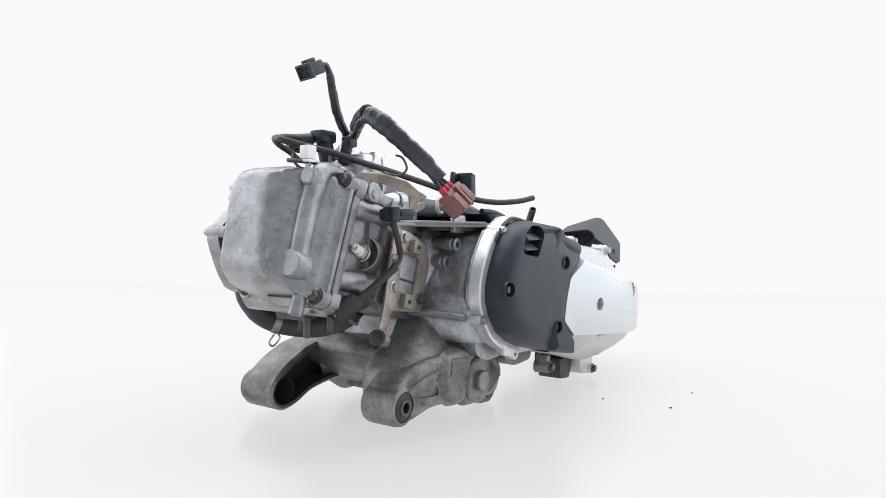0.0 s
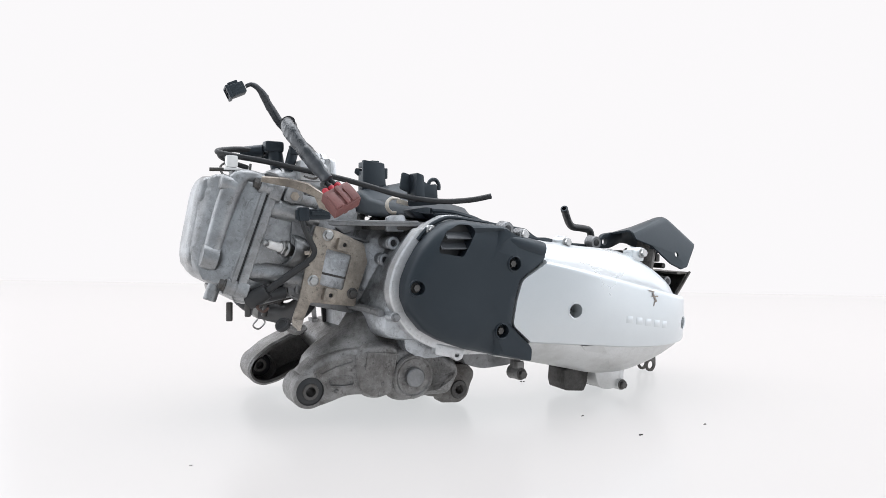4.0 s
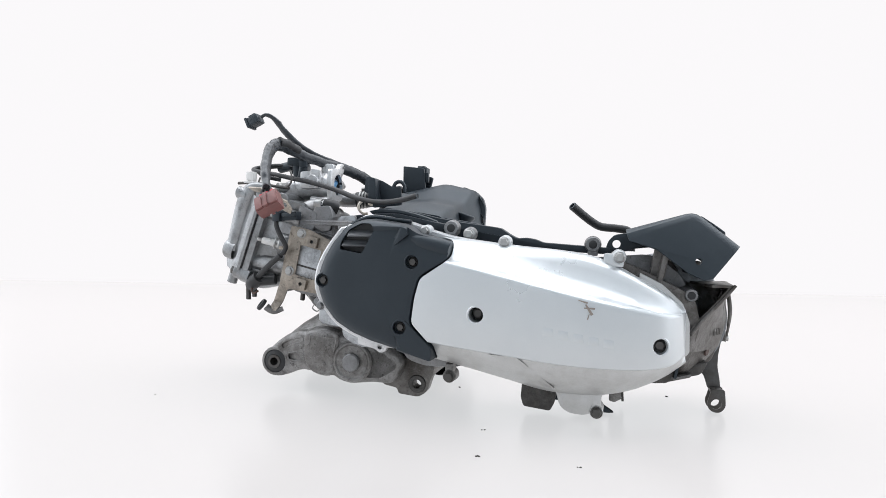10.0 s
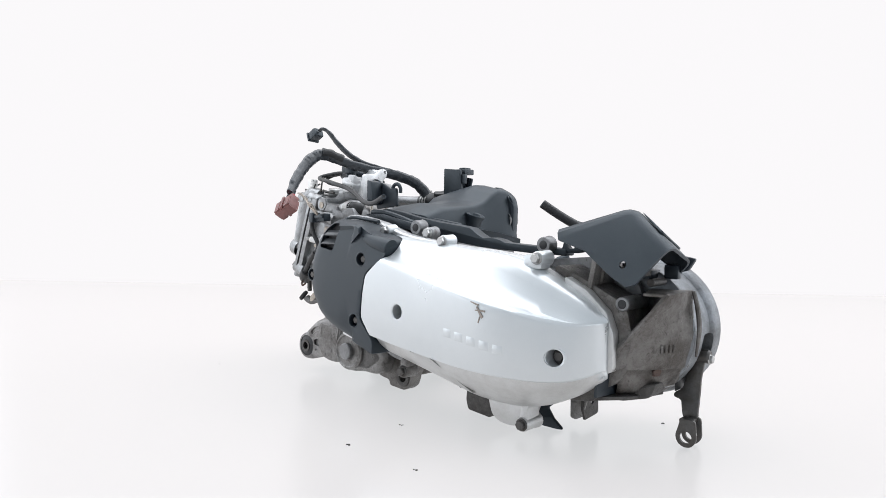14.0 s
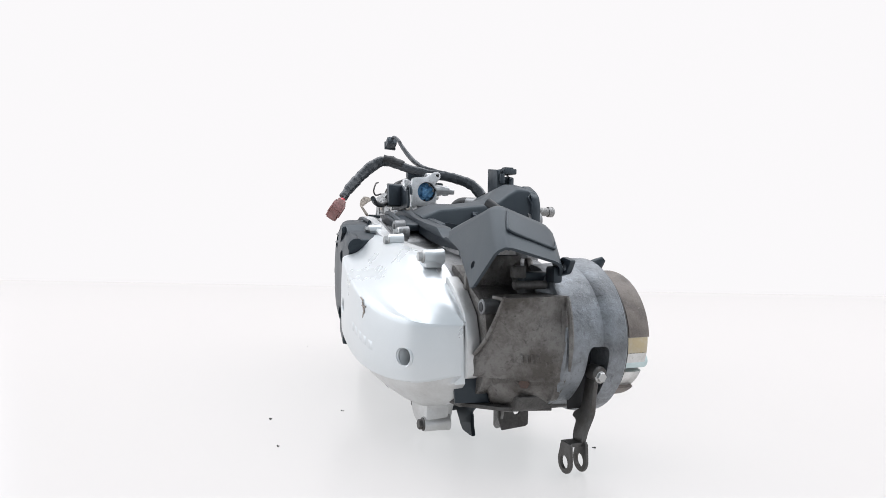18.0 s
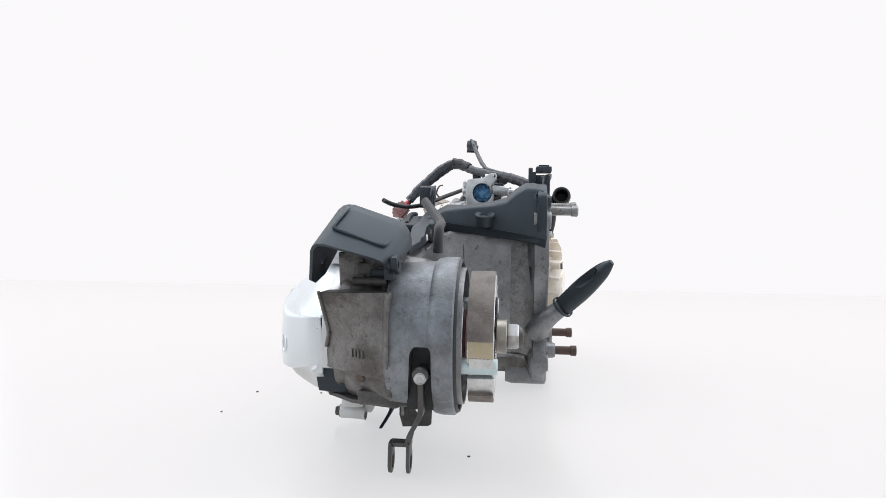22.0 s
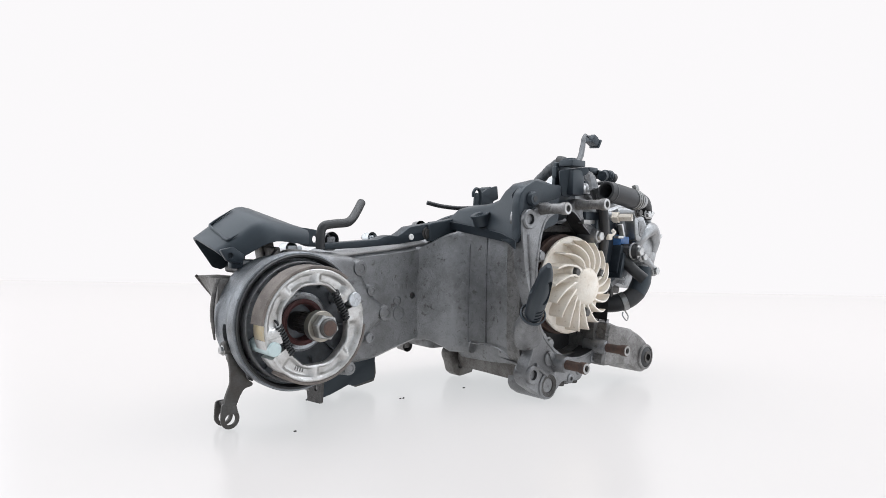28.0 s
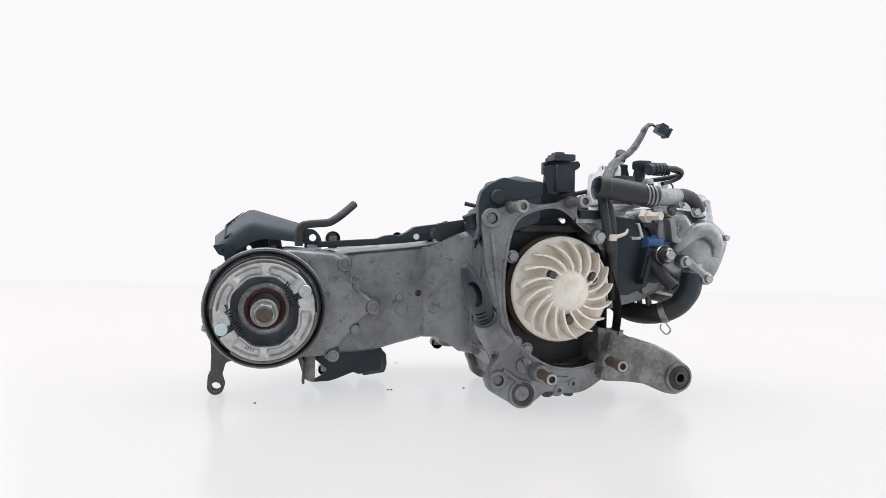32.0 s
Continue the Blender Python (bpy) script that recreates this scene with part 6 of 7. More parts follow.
# sensors
tsens = part("temperature_sensor", lathe([(0.0, 0.024), (0.0058, 0.024), (0.0066, 0.023), (0.0066, 0.004), (0.0098, 0.003), (0.0098, -0.006), (0.008, -0.012)], (-0.232, 0.102, 0.2520), (-0.35, 1, 0.02), 6), IVORY, engine, "ivory nylon sensor body")
part("sensor_base", lathe([(0.010, -0.03), (0.0105, -0.010), (0.009, -0.006)], (-0.232, 0.102, 0.2520), (-0.35, 1, 0.02), 20), GRIME, tsens)
blue = part("injector_connector", merged(rod((-0.228, 0.104, 0.2165), (-0.262, 0.096, 0.2125), 0.0085), block((-0.243, 0.104, 0.2165), (0.022, 0.016, 0.012), 0.003), rod((-0.243, 0.1, 0.215), (-0.243, 0.1, 0.226), 0.006)), BLUE, engine, "blue plastic connector")
part("connector_tail", tube([(-0.243, 0.098, 0.224), (-0.236, 0.104, 0.236), (-0.226, 0.108, 0.240)], 0.004, 8, 4), RUBBER, blue)
box_ = part("sensor_housing", merged(block((-0.236, 0.098, 0.185), (0.030, 0.034, 0.046), 0.004, (0, -14, 0)), block((-0.226, 0.108, 0.178), (0.008, 0.022, 0.040), 0.002, (0, -14, 0))), BLACK, engine, "black plastic sensor housing")
part("housing_rib", block((-0.246, 0.116, 0.186), (0.005, 0.006, 0.034), 0.001, (0, -22, 0)), GREYBLACK, box_)
# loom running down beside the fan case
loom = part("wiring_loom", tube([(-0.150, 0.118, 0.292), (-0.158, 0.124, 0.265), (-0.166, 0.124, 0.235), (-0.172, 0.118, 0.205), (-0.178, 0.108, 0.170), (-0.185, 0.098, 0.140)], [0.0085, 0.0085, 0.008, 0.008, 0.0085, 0.008], 14, 5), RUBBER, engine, "black taped wiring loom with pale ties")
part("wiring_loom_branch", tube([(-0.148, 0.128, 0.285), (-0.149, 0.134, 0.262), (-0.156, 0.132, 0.235), (-0.166, 0.122, 0.205)], [0.0065, 0.0062, 0.006, 0.006], 12, 4), RUBBER, loom)
part("cable_tie", tube([(-0.158, 0.134, 0.222), (-0.170, 0.134, 0.224), (-0.184, 0.130, 0.228), (-0.191, 0.122, 0.232)], [0.0045, 0.0035, 0.003, 0.003], 8, 4, 0.6), IVORY, loom, "pale nylon cable tie")
part("tie_head", block((-0.163, 0.135, 0.2225), (0.010, 0.006, 0.009), 0.002), IVORY, loom)
part("wire_clip", merged(block((-0.205, 0.128, 0.232), (0.004, 0.008, 0.020), 0.001, (0, 18, 0)), block((-0.199, 0.128, 0.222), (0.014, 0.008, 0.004), 0.001)), STEEL, loom)
part("steel_hook", block((-0.128, 0.120, 0.2435), (0.026, 0.010, 0.006), 0.001), STEEL, fan_case)
part("clip_block", block((-0.142, 0.117, 0.252), (0.040, 0.012, 0.012), 0.002), BLACK, fan_case)
part("side_shield", prism(rounded([(-0.182, 0.252), (-0.236, 0.246), (-0.246, 0.205), (-0.238, 0.155), (-0.205, 0.142), (-0.178, 0.150)], 0.006), 0.088, 0.100, edge=0.003), BLACK, cylinder, "black plastic side shield")
part("exhaust_flange", merged(block((-0.258, 0.045, 0.141), (0.075, 0.05, 0.014), 0.004, (0, -12, 0)), rod((-0.268, 0.050, 0.142), (-0.272, 0.052, 0.112), 0.0038), rod((-0.246, 0.062, 0.142), (-0.249, 0.064, 0.114), 0.0038), rod((-0.248, 0.082, 0.142), (-0.251, 0.084, 0.114), 0.0038)), DULLSTEEL, head)

# ---------------------------------------------------------------- throttle body and inlet
throttle = part("throttle_body", merged(lathe([(0.0195, 0.0), (0.0205, 0.004), (0.0205, 0.020), (0.0185, 0.030), (0.0175, 0.045), (0.016, 0.060)], (-0.203, 0.016, 0.2935), (-1, -0.02, -0.10), 30),
                                        block((-0.232, -0.006, 0.300), (0.030, 0.022, 0.026), 0.004)), BRIGHT, engine, "bright aluminium throttle body with blue paper in its bore")
fl = rounded([(-0.012, 0.268), (0.030, 0.270), (0.036, 0.282), (0.030, 0.306), (0.042, 0.318), (0.040, 0.328), (0.028, 0.328), (0.018, 0.319), (-0.010, 0.317), (-0.013, 0.300)], 0.005)
part("throttle_flange", cut(prism(fl, -0.2055, -0.1985, "x", 0.001), rod((-0.25, 0.016, 0.2935), (-0.15, 0.016, 0.2935), 0.0168, seg=30, edge=0), rod((-0.25, 0.0355, 0.3225), (-0.15, 0.0355, 0.3225), 0.003, edge=0)), BRIGHT, throttle)
part("bore", lathe([(0.0169, 0.0), (0.0165, 0.016), (0.0, 0.016)], (-0.199, 0.016, 0.2935), (-1, 0, 0), 30), DARKCAST, throttle)
wad = bmesh.new()
bmesh.ops.create_icosphere(wad, subdivisions=4, radius=0.0155)
for v in wad.verts:
    v.co *= 1.0 + 0.45 * (noise.noise(v.co * 160) + 0.5 * noise.noise(v.co * 420))
    v.co = Vector((v.co.x * 0.5 - 0.2125, v.co.y + 0.016, v.co.z + 0.2935))
part("paper_wad", wad, BLUECLOTH, throttle, "crumpled blue paper plug", 60)
part("inlet_pipe", tube([(-0.262, 0.014, 0.288), (-0.276, 0.012, 0.281), (-0.284, 0.012, 0.268)], [0.0165, 0.0175, 0.019], 20, 4), BRIGHT, throttle)
part("throttle_sensor", merged(block((-0.228, 0.044, 0.300), (0.026, 0.018, 0.022), 0.003), rod((-0.228, 0.045, 0.300), (-0.228, 0.062, 0.298), 0.007), block((-0.228, 0.062, 0.297), (0.012, 0.008, 0.016), 0.002)), BLACK, throttle)
part("idle_valve", merged(rod((-0.215, 0.028, 0.300), (-0.214, 0.062, 0.297), 0.0085), rod((-0.214, 0.05, 0.297), (-0.213, 0.072, 0.296), 0.0055)), BRIGHT, throttle)
part("throttle_lever", merged(block((-0.224, -0.014, 0.303), (0.014, 0.010, 0.026), 0.003, (0, 10, 0)), rod((-0.226, -0.020, 0.298), (-0.226, 0.0, 0.298), 0.0095)), BRIGHT, throttle)
part("upper_clip", prism(rounded([(-0.226, 0.303), (-0.210, 0.303), (-0.207, 0.318), (-0.209, 0.327), (-0.227, 0.3275), (-0.229, 0.318)], 0.003), 0.020, 0.036), BRIGHT, throttle)
part("lower_tube", tube([(-0.205, -0.004, 0.268), (-0.214, -0.010, 0.266), (-0.230, -0.014, 0.268)], 0.0085, 14, 4), BRIGHT, throttle)
# injector group, black, above the inlet
inj = part("fuel_injector", merged(rod((-0.262, 0.020, 0.292), (-0.268, 0.022, 0.326), 0.009), block((-0.270, 0.022, 0.330), (0.024, 0.020, 0.014), 0.004), rod((-0.255, 0.006, 0.300), (-0.249, 0.004, 0.326), 0.0065), block((-0.248, 0.003, 0.326), (0.012, 0.014, 0.012), 0.002)), BLACK, engine, "black fuel injector with connector")
part("injector_plug", merged(rod((-0.280, 0.030, 0.326), (-0.306, 0.040, 0.322), 0.0075), rod((-0.262, 0.052, 0.321), (-0.292, 0.048, 0.324), 0.0085)), BLACK, inj)
for k in range(4):
    part("boot_ring", lathe([(0.0085, -0.0012), (0.0098, 0), (0.0085, 0.0012)], (-0.272 - 0.006 * k, 0.051 - 0.001 * k, 0.3222), (-1, -0.13, 0.1), 18), BLACK, inj)
part("injector_wire", tube([(-0.292, 0.048, 0.324), (-0.312, 0.044, 0.3255), (-0.330, 0.034, 0.322), (-0.334, 0.024, 0.315), (-0.322, 0.020, 0.308), (-0.300, 0.030, 0.303)], 0.0031, 10, 6), RUBBER, inj)
part("fuel_rail", rod((-0.285, -0.012, 0.288), (-0.238, 0.052, 0.290), 0.008), STEEL, inj)

# long thin breather hose over the engine
breather = part("breather_hose", tube([(-0.276, 0.036, 0.3235), (-0.305, 0.030, 0.3255), (-0.330, 0.024, 0.3225), (-0.3385, 0.014, 0.3185), (-0.324, 0.001, 0.314), (-0.290, -0.012, 0.3085), (-0.255, -0.022, 0.3015), (-0.215, -0.034, 0.2935),
                                       (-0.175, -0.052, 0.283), (-0.135, -0.074, 0.2705), (-0.095, -0.096, 0.2645), (-0.062, -0.114, 0.2665), (-0.0375, -0.125, 0.272)], 0.0035, 12, 6), RUBBER, engine, "thin black rubber breather hose")
part("hose_mouth", lathe([(0.0035, -0.0003), (0.0034, 0.0006), (0.0022, 0.0006), (0.002, -0.002), (0.0, -0.002)], (-0.0375, -0.125, 0.272), (0.85, -0.42, 0.25), 12), GREYBLACK, breather)

# cable stay above the valve cover
stay = part("cable_stay", tube([(-0.352, -0.008, 0.2955), (-0.322, -0.014, 0.2955), (-0.288, -0.018, 0.2905), (-0.262, -0.020, 0.287)], 0.0022, 8, 5), DULLSTEEL, engine, "bent steel cable stay with white clip")
part("wire_hook", tube([(-0.330, 0.006, 0.306), (-0.338, 0.000, 0.300), (-0.336, -0.008, 0.290), (-0.325, -0.020, 0.286), (-0.312, -0.026, 0.290), (-0.308, -0.022, 0.303)], 0.0014, 6, 5), DULLSTEEL, stay)
part("wire_hook", tube([(-0.252, -0.050, 0.290), (-0.244, -0.062, 0.287), (-0.236, -0.068, 0.294), (-0.238, -0.064, 0.306), (-0.243, -0.058, 0.309)], 0.0014, 6, 5), DULLSTEEL, stay)
clip = part("white_clip", merged(block((-0.328, -0.012, 0.3055), (0.013, 0.012, 0.014), 0.002), block((-0.328, -0.012, 0.2965), (0.018, 0.016, 0.003), 0.001), rod((-0.328, -0.012, 0.297), (-0.328, -0.012, 0.284), 0.0028)), WHITE, engine, "white nylon clip")
plate = part("cable_bracket", cut(sheet([[(-0.304, -0.062, 0.2870), (-0.280, -0.074, 0.2855), (-0.258, -0.084, 0.2800), (-0.244, -0.089, 0.2705), (-0.250, -0.083, 0.2665), (-0.270, -0.068, 0.2760), (-0.302, -0.050, 0.2825)],
                                 [(-0.244, -0.089, 0.2705), (-0.231, -0.090, 0.2660), (-0.226, -0.084, 0.2540), (-0.231, -0.078, 0.2490), (-0.242, -0.076, 0.2540), (-0.250, -0.083, 0.2665)]], 0.0022), rod((-0.2365, -0.12, 0.2600), (-0.2365, -0.03, 0.2600), 0.0034, edge=0)), TAN, engine, "pale zinc cable bracket")
part("clamp_nut", lathe([(0.0, 0.007), (0.0055, 0.007), (0.006, 0.0), (0.006, -0.004)], (-0.262, -0.040, 0.266), LEFT, 6), TAN, plate)
part("cam_chain_lug", merged(rod((-0.262, -0.046, 0.268), (-0.262, 0.03, 0.268), 0.011), block((-0.25, -0.02, 0.262), (0.05, 0.05, 0.014), 0.004, (0, 12, 0))), HEADCAST, head)
part("inlet_stub", tube([(-0.232, -0.030, 0.258), (-0.215, -0.034, 0.262), (-0.198, -0.036, 0.262)], [0.008, 0.009, 0.0085], 14, 4), BRIGHT, head)
part("stub_clamp", lathe([(0.0095, -0.006), (0.0102, -0.005), (0.0102, 0.005), (0.0095, 0.006)], (-0.206, -0.036, 0.262), (1, -0.1, 0), 18), STEEL, head)
part("short_hose", tube([(-0.206, -0.035, 0.2615), (-0.198, -0.034, 0.2612), (-0.190, -0.031, 0.2600), (-0.184, -0.026, 0.258)], 0.0100, 16, 5), RUBBER, engine, "short black rubber hose")

# ignition lead clipped along the cylinder
conn = part("lead_connector", merged(block((-0.245, -0.062, 0.2450), (0.040, 0.013, 0.0125), 0.002, (0, -2, -8)), block((-0.257, -0.064, 0.2450), (0.012, 0.016, 0.016), 0.002, (0, -2, -8))), BLACK, engine, "black two-part wire connector")
part("connector_lock", block((-0.238, -0.0715, 0.2465), (0.022, 0.003, 0.005), 0.001, (0, -2, -8)), GREYBLACK, conn)
lead = part("sensor_lead", tube([(-0.258, -0.066, 0.243), (-0.258, -0.069, 0.232), (-0.251, -0.069, 0.216), (-0.2445, -0.067, 0.203), (-0.2475, -0.066, 0.194), (-0.256, -0.066, 0.188)], 0.0034, 10, 5), RUBBER, engine, "black sleeved sensor lead")
part("lead_sleeve", tube([(-0.252, -0.067, 0.189), (-0.270, -0.062, 0.176), (-0.290, -0.054, 0.160), (-0.297, -0.050, 0.154)], 0.0042, 10, 4), RUBBER, lead)
part("lead_clip", merged(block((-0.2475, -0.064, 0.196), (0.006, 0.006, 0.013), 0.001, (0, 20, 0)), block((-0.2525, -0.064, 0.200), (0.006, 0.005, 0.005), 0.001)), TAN, lead, "dirty nylon clip")
osens = part("oxygen_sensor", merged(tube([(-0.294, -0.050, 0.156), (-0.305, -0.044, 0.148), (-0.313, -0.038, 0.142)], [0.009, 0.0105, 0.009], 16, 4), rod((-0.300, -0.045, 0.149), (-0.272, -0.040, 0.152), 0.0075)), RUBBER, engine, "black sensor boot under the head")
part("copper_wire", tube([(-0.300, -0.046, 0.143), (-0.306, -0.050, 0.137), (-0.300, -0.054, 0.132), (-0.294, -0.052, 0.136)], 0.0016, 6, 4), RUST, osens)

# ---------------------------------------------------------------- black plastics above the case
SHELL = [(-0.056, [(-0.113, 0.246), (-0.110, 0.254), (-0.060, 0.2535), (-0.022, 0.2475), (-0.014, 0.238)]),
         (-0.030, [(-0.113, 0.246), (-0.106, 0.263), (-0.055, 0.2680), (-0.015, 0.2590), (-0.010, 0.234)]),
         (0.002, [(-0.113, 0.246), (-0.104, 0.264), (-0.050, 0.2680), (-0.014, 0.2625), (-0.008, 0.222)]),
         (0.040, [(-0.120, 0.246), (-0.114, 0.268), (-0.050, 0.2735), (-0.012, 0.2665), (-0.004, 0.220)]),
         (0.060, [(-0.128, 0.248), (-0.124, 0.272), (-0.050, 0.2800), (-0.008, 0.2715), (0.001, 0.219)]),
         (0.074, [(-0.130, 0.250), (-0.127, 0.280), (-0.052, 0.2930), (-0.004, 0.2830), (0.006, 0.216)]),
         (0.088, [(-0.130, 0.252), (-0.127, 0.284), (-0.048, 0.3010), (-0.003, 0.2915), (0.011, 0.213)]),
         (0.100, [(-0.130, 0.254), (-0.127, 0.284), (-0.042, 0.3010), (0.002, 0.2905), (0.015, 0.211)]),
         (0.1125, [(-0.072, 0.262), (-0.071, 0.290), (-0.034, 0.2975), (0.005, 0.2875), (0.017, 0.211)])]
rows = []
for y, prof in SHELL:
    top = [Vector(q) for q in rounded([(-0.07, 0.24), *prof], 0.006, 3)]
    rows.append([Vector((p.x, y, p.y)) for p in top])
rows.append([Vector((p.x * 0.96 - 0.001, 0.1155, 0.255 + (p.z - 0.255) * 0.93)) for p in rows[-1]])
shell = part("air_duct_shell", skin(rows), GREYBLACK, engine, "faded black plastic shroud over the crankcase", 50)
part("duct_grommet", lathe([(0.0, -0.003), (0.007, -0.003), (0.009, 0.0), (0.0135, 0.001), (0.0145, 0.0), (0.0145, -0.003), (0.0125, -0.006), (0.0125, -0.016)], (-0.003, 0.030, 0.2520), (0.35, 0, 1), 26), BLACK, shell, "rubber grommet")
part("duct_dimple", lathe([(0.0, -0.001), (0.006, -0.001), (0.0075, 0.001), (0.0085, 0.0)], (0.008, 0.108, 0.2765), (0.9, 0.1, 0.55), 20), BLACK, shell)
part("rear_skirt", sheet([[(-0.0125, -0.050, 0.243), (-0.006, 0.035, 0.232), (0.006, 0.080, 0.226), (0.018, 0.117, 0.217), (0.018, 0.116, 0.206), (0.004, 0.090, 0.214), (-0.009, 0.040, 0.220), (-0.0135, -0.050, 0.232)]], 0.002), BLACK, shell)
# shade of the fan-side face is put into a blacker plastic than the shell's
part("shroud_ear", prism(rounded([(0.0125, 0.212), (0.0150, 0.2640), (0.0110, 0.2790), (0.0010, 0.2880), (-0.0190, 0.2975), (-0.0410, 0.2930), (-0.0725, 0.2930), (-0.0730, 0.2760), (-0.0500, 0.2700), (-0.0210, 0.2640), (-0.0060, 0.2580), (0.0060, 0.2350)], 0.004), 0.1040, 0.1175, edge=0.002), BLACK, shell, "", 28)
part("ear_boss", lathe([(0.0108, -0.002), (0.0100, 0.004), (0.0092, 0.0052), (0.0, 0.0055)], (-0.0100, 0.1170, 0.2716), RIGHT, 28), BLACK, shell)
part("ear_washer", lathe([(0.0, 0.0008), (0.0080, 0.0008), (0.0088, -0.0004), (0.0088, -0.004)], (-0.0100, 0.1230, 0.2716), RIGHT, 24), BLACK, shell)
# black dish painted for the shade of the ear's hole
part("ear_hole", lathe([(0.0044, 0.0), (0.0040, 0.0008), (0.0, 0.0008)], (-0.0100, 0.1234, 0.2716), RIGHT, 18), RUBBER, shell)
# tall holder with relay
TOW = [(-0.118, 0.330), (-0.084, 0.3265), (-0.080, 0.283), (-0.118, 0.280)]
FLAG = basis((-0.0724, 0.1122, 0.3130), (-0.0439, 0.0164, 0.0083), (-0.06, -0.10, -1.0))
flag_line = rounded([(0.0, 0.0), (0.0470, 0.0005), (0.0480, 0.0085), (0.0400, 0.0125), (0.0300, 0.0150), (0.0225, 0.0220), (0.0200, 0.0340), (0.0120, 0.0395), (0.0010, 0.0350)], 0.003)
tower = part("relay_holder", merged(prism(rounded(TOW, 0.002), 0.093, 0.099, edge=0.0008), prism(flag_line, -0.0016, 0.0016, FLAG, 0.0006),
                                     block((-0.100, 0.113, 0.298), (0.026, 0.026, 0.036), 0.003)), BLACK, engine, "black plastic relay holder", 30)
part("relay_top", merged(block((-0.097, 0.116, 0.3245), (0.030, 0.024, 0.009), 0.002), block((-0.092, 0.116, 0.3295), (0.012, 0.016, 0.004), 0.001)), GREYBLACK, tower)
part("relay_latch", block((-0.080, 0.100, 0.312), (0.006, 0.008, 0.016), 0.0015), BLACK, tower)
TAB = [(-0.128, 0.3015), (-0.105, 0.2955), (-0.090, 0.287), (-0.078, 0.2885), (-0.076, 0.262), (-0.118, 0.258), (-0.119, 0.276), (-0.131, 0.280)]
tab = part("upright_tab", prism(rounded(TAB, 0.003), -0.060, -0.056, edge=0.0008), BLACK, engine, "black plastic upright tab with hook")
part("hook", tube([(-0.089, -0.056, 0.268), (-0.0895, -0.056, 0.284), (-0.086, -0.056, 0.2925), (-0.0785, -0.056, 0.294), (-0.0735, -0.056, 0.288), (-0.0735, -0.056, 0.281)], 0.0026, 8, 5, 1.0), BLACK, tab)
part("side_tab", prism(rounded([(-0.118, 0.300), (-0.108, 0.297), (-0.106, 0.265), (-0.118, 0.263)], 0.002), -0.080, -0.060, edge=0.0006), BLACK, tab)
part("wire_tie", merged(tube([(-0.126, -0.046, 0.2680), (-0.136, -0.047, 0.2685), (-0.1425, -0.047, 0.2630), (-0.1425, -0.047, 0.2560), (-0.137, -0.046, 0.2505), (-0.130, -0.046, 0.2500)], 0.0026, 8, 5, 0.7), block((-0.120, -0.046, 0.2635), (0.018, 0.005, 0.006), 0.0015, (0, 12, 0))), IVORY, tab, "pale nylon tie")

# long rail from the shroud to the rear cover
RAIL = [(-0.122, 0.2535), (-0.095, 0.258), (-0.060, 0.2535), (-0.025, 0.2455), (0.010, 0.2395), (0.045, 0.2350), (0.062, 0.2325), (0.074, 0.2245), (0.084, 0.2195), (0.096, 0.2205), (0.108, 0.2185), (0.118, 0.2145), (0.150, 0.2125), (0.205, 0.2090), (0.205, 0.2010), (0.150, 0.2030), (0.08, 0.2080), (0.04, 0.2130), (0.0, 0.2220), (-0.05, 0.236), (-0.11, 0.244)]
rail = part("fender_rail", prism(rounded(RAIL, 0.003), -0.066, -0.046, edge=0.0015), BLACK, engine, "long black plastic fender rail")
part("rail_lip", tube([(-0.100, -0.085, 0.2525), (-0.070, -0.088, 0.2510), (-0.040, -0.088, 0.2440), (-0.020, -0.086, 0.2370)], 0.0040, 8, 5), BLACK, rail)
part("rail_step", prism(rounded([(-0.105, 0.250), (-0.07, 0.2495), (-0.03, 0.241), (-0.005, 0.236), (-0.005, 0.226), (-0.09, 0.238)], 0.003), -0.095, -0.066), BLACK, rail)
part("rail_side", prism(rounded([(-0.02, 0.246), (0.030, 0.238), (0.030, 0.212), (-0.02, 0.212)], 0.003), -0.050, -0.040), GREYBLACK, rail)
bolt((0.030, -0.046, 0.2235), RIGHT, rail, 0.0065, 0.004, DULLSTEEL)
part("rail_clip", rod((0.060, -0.05, 0.2180), (0.060, -0.0445, 0.2180), 0.0045), WHITE, rail)
part("rail_ear", cut(prism(rounded([(0.196, 0.204), (0.200, 0.218), (0.208, 0.2265), (0.226, 0.229), (0.246, 0.230), (0.246, 0.214), (0.222, 0.205)], 0.004), -0.064, -0.056), rod((0.2105, -0.1, 0.2145), (0.2105, 0.0, 0.2145), 0.0052, edge=0)), BLACK, rail)
# breather pipe standing up at the rear
vent = part("gearbox_breather", tube([(0.1535, -0.0365, 0.2635), (0.166, -0.027, 0.253), (0.180, -0.017, 0.2425), (0.192, -0.012, 0.2365), (0.212, -0.0105, 0.2345), (0.227, -0.010, 0.2315), (0.2315, -0.010, 0.222), (0.2315, -0.0105, 0.204)], 0.0056, 12, 6, ends=False), RUBBER, engine, "bent black rubber gearbox breather pipe")
part("hose_mouth", lathe([(0.0056, -0.0003), (0.0052, 0.0006), (0.0034, 0.0006), (0.0032, -0.012), (0.0, -0.012)], (0.1535, -0.0365, 0.2635), (-0.62, -0.5, 0.6), 14), GREYBLACK, vent)

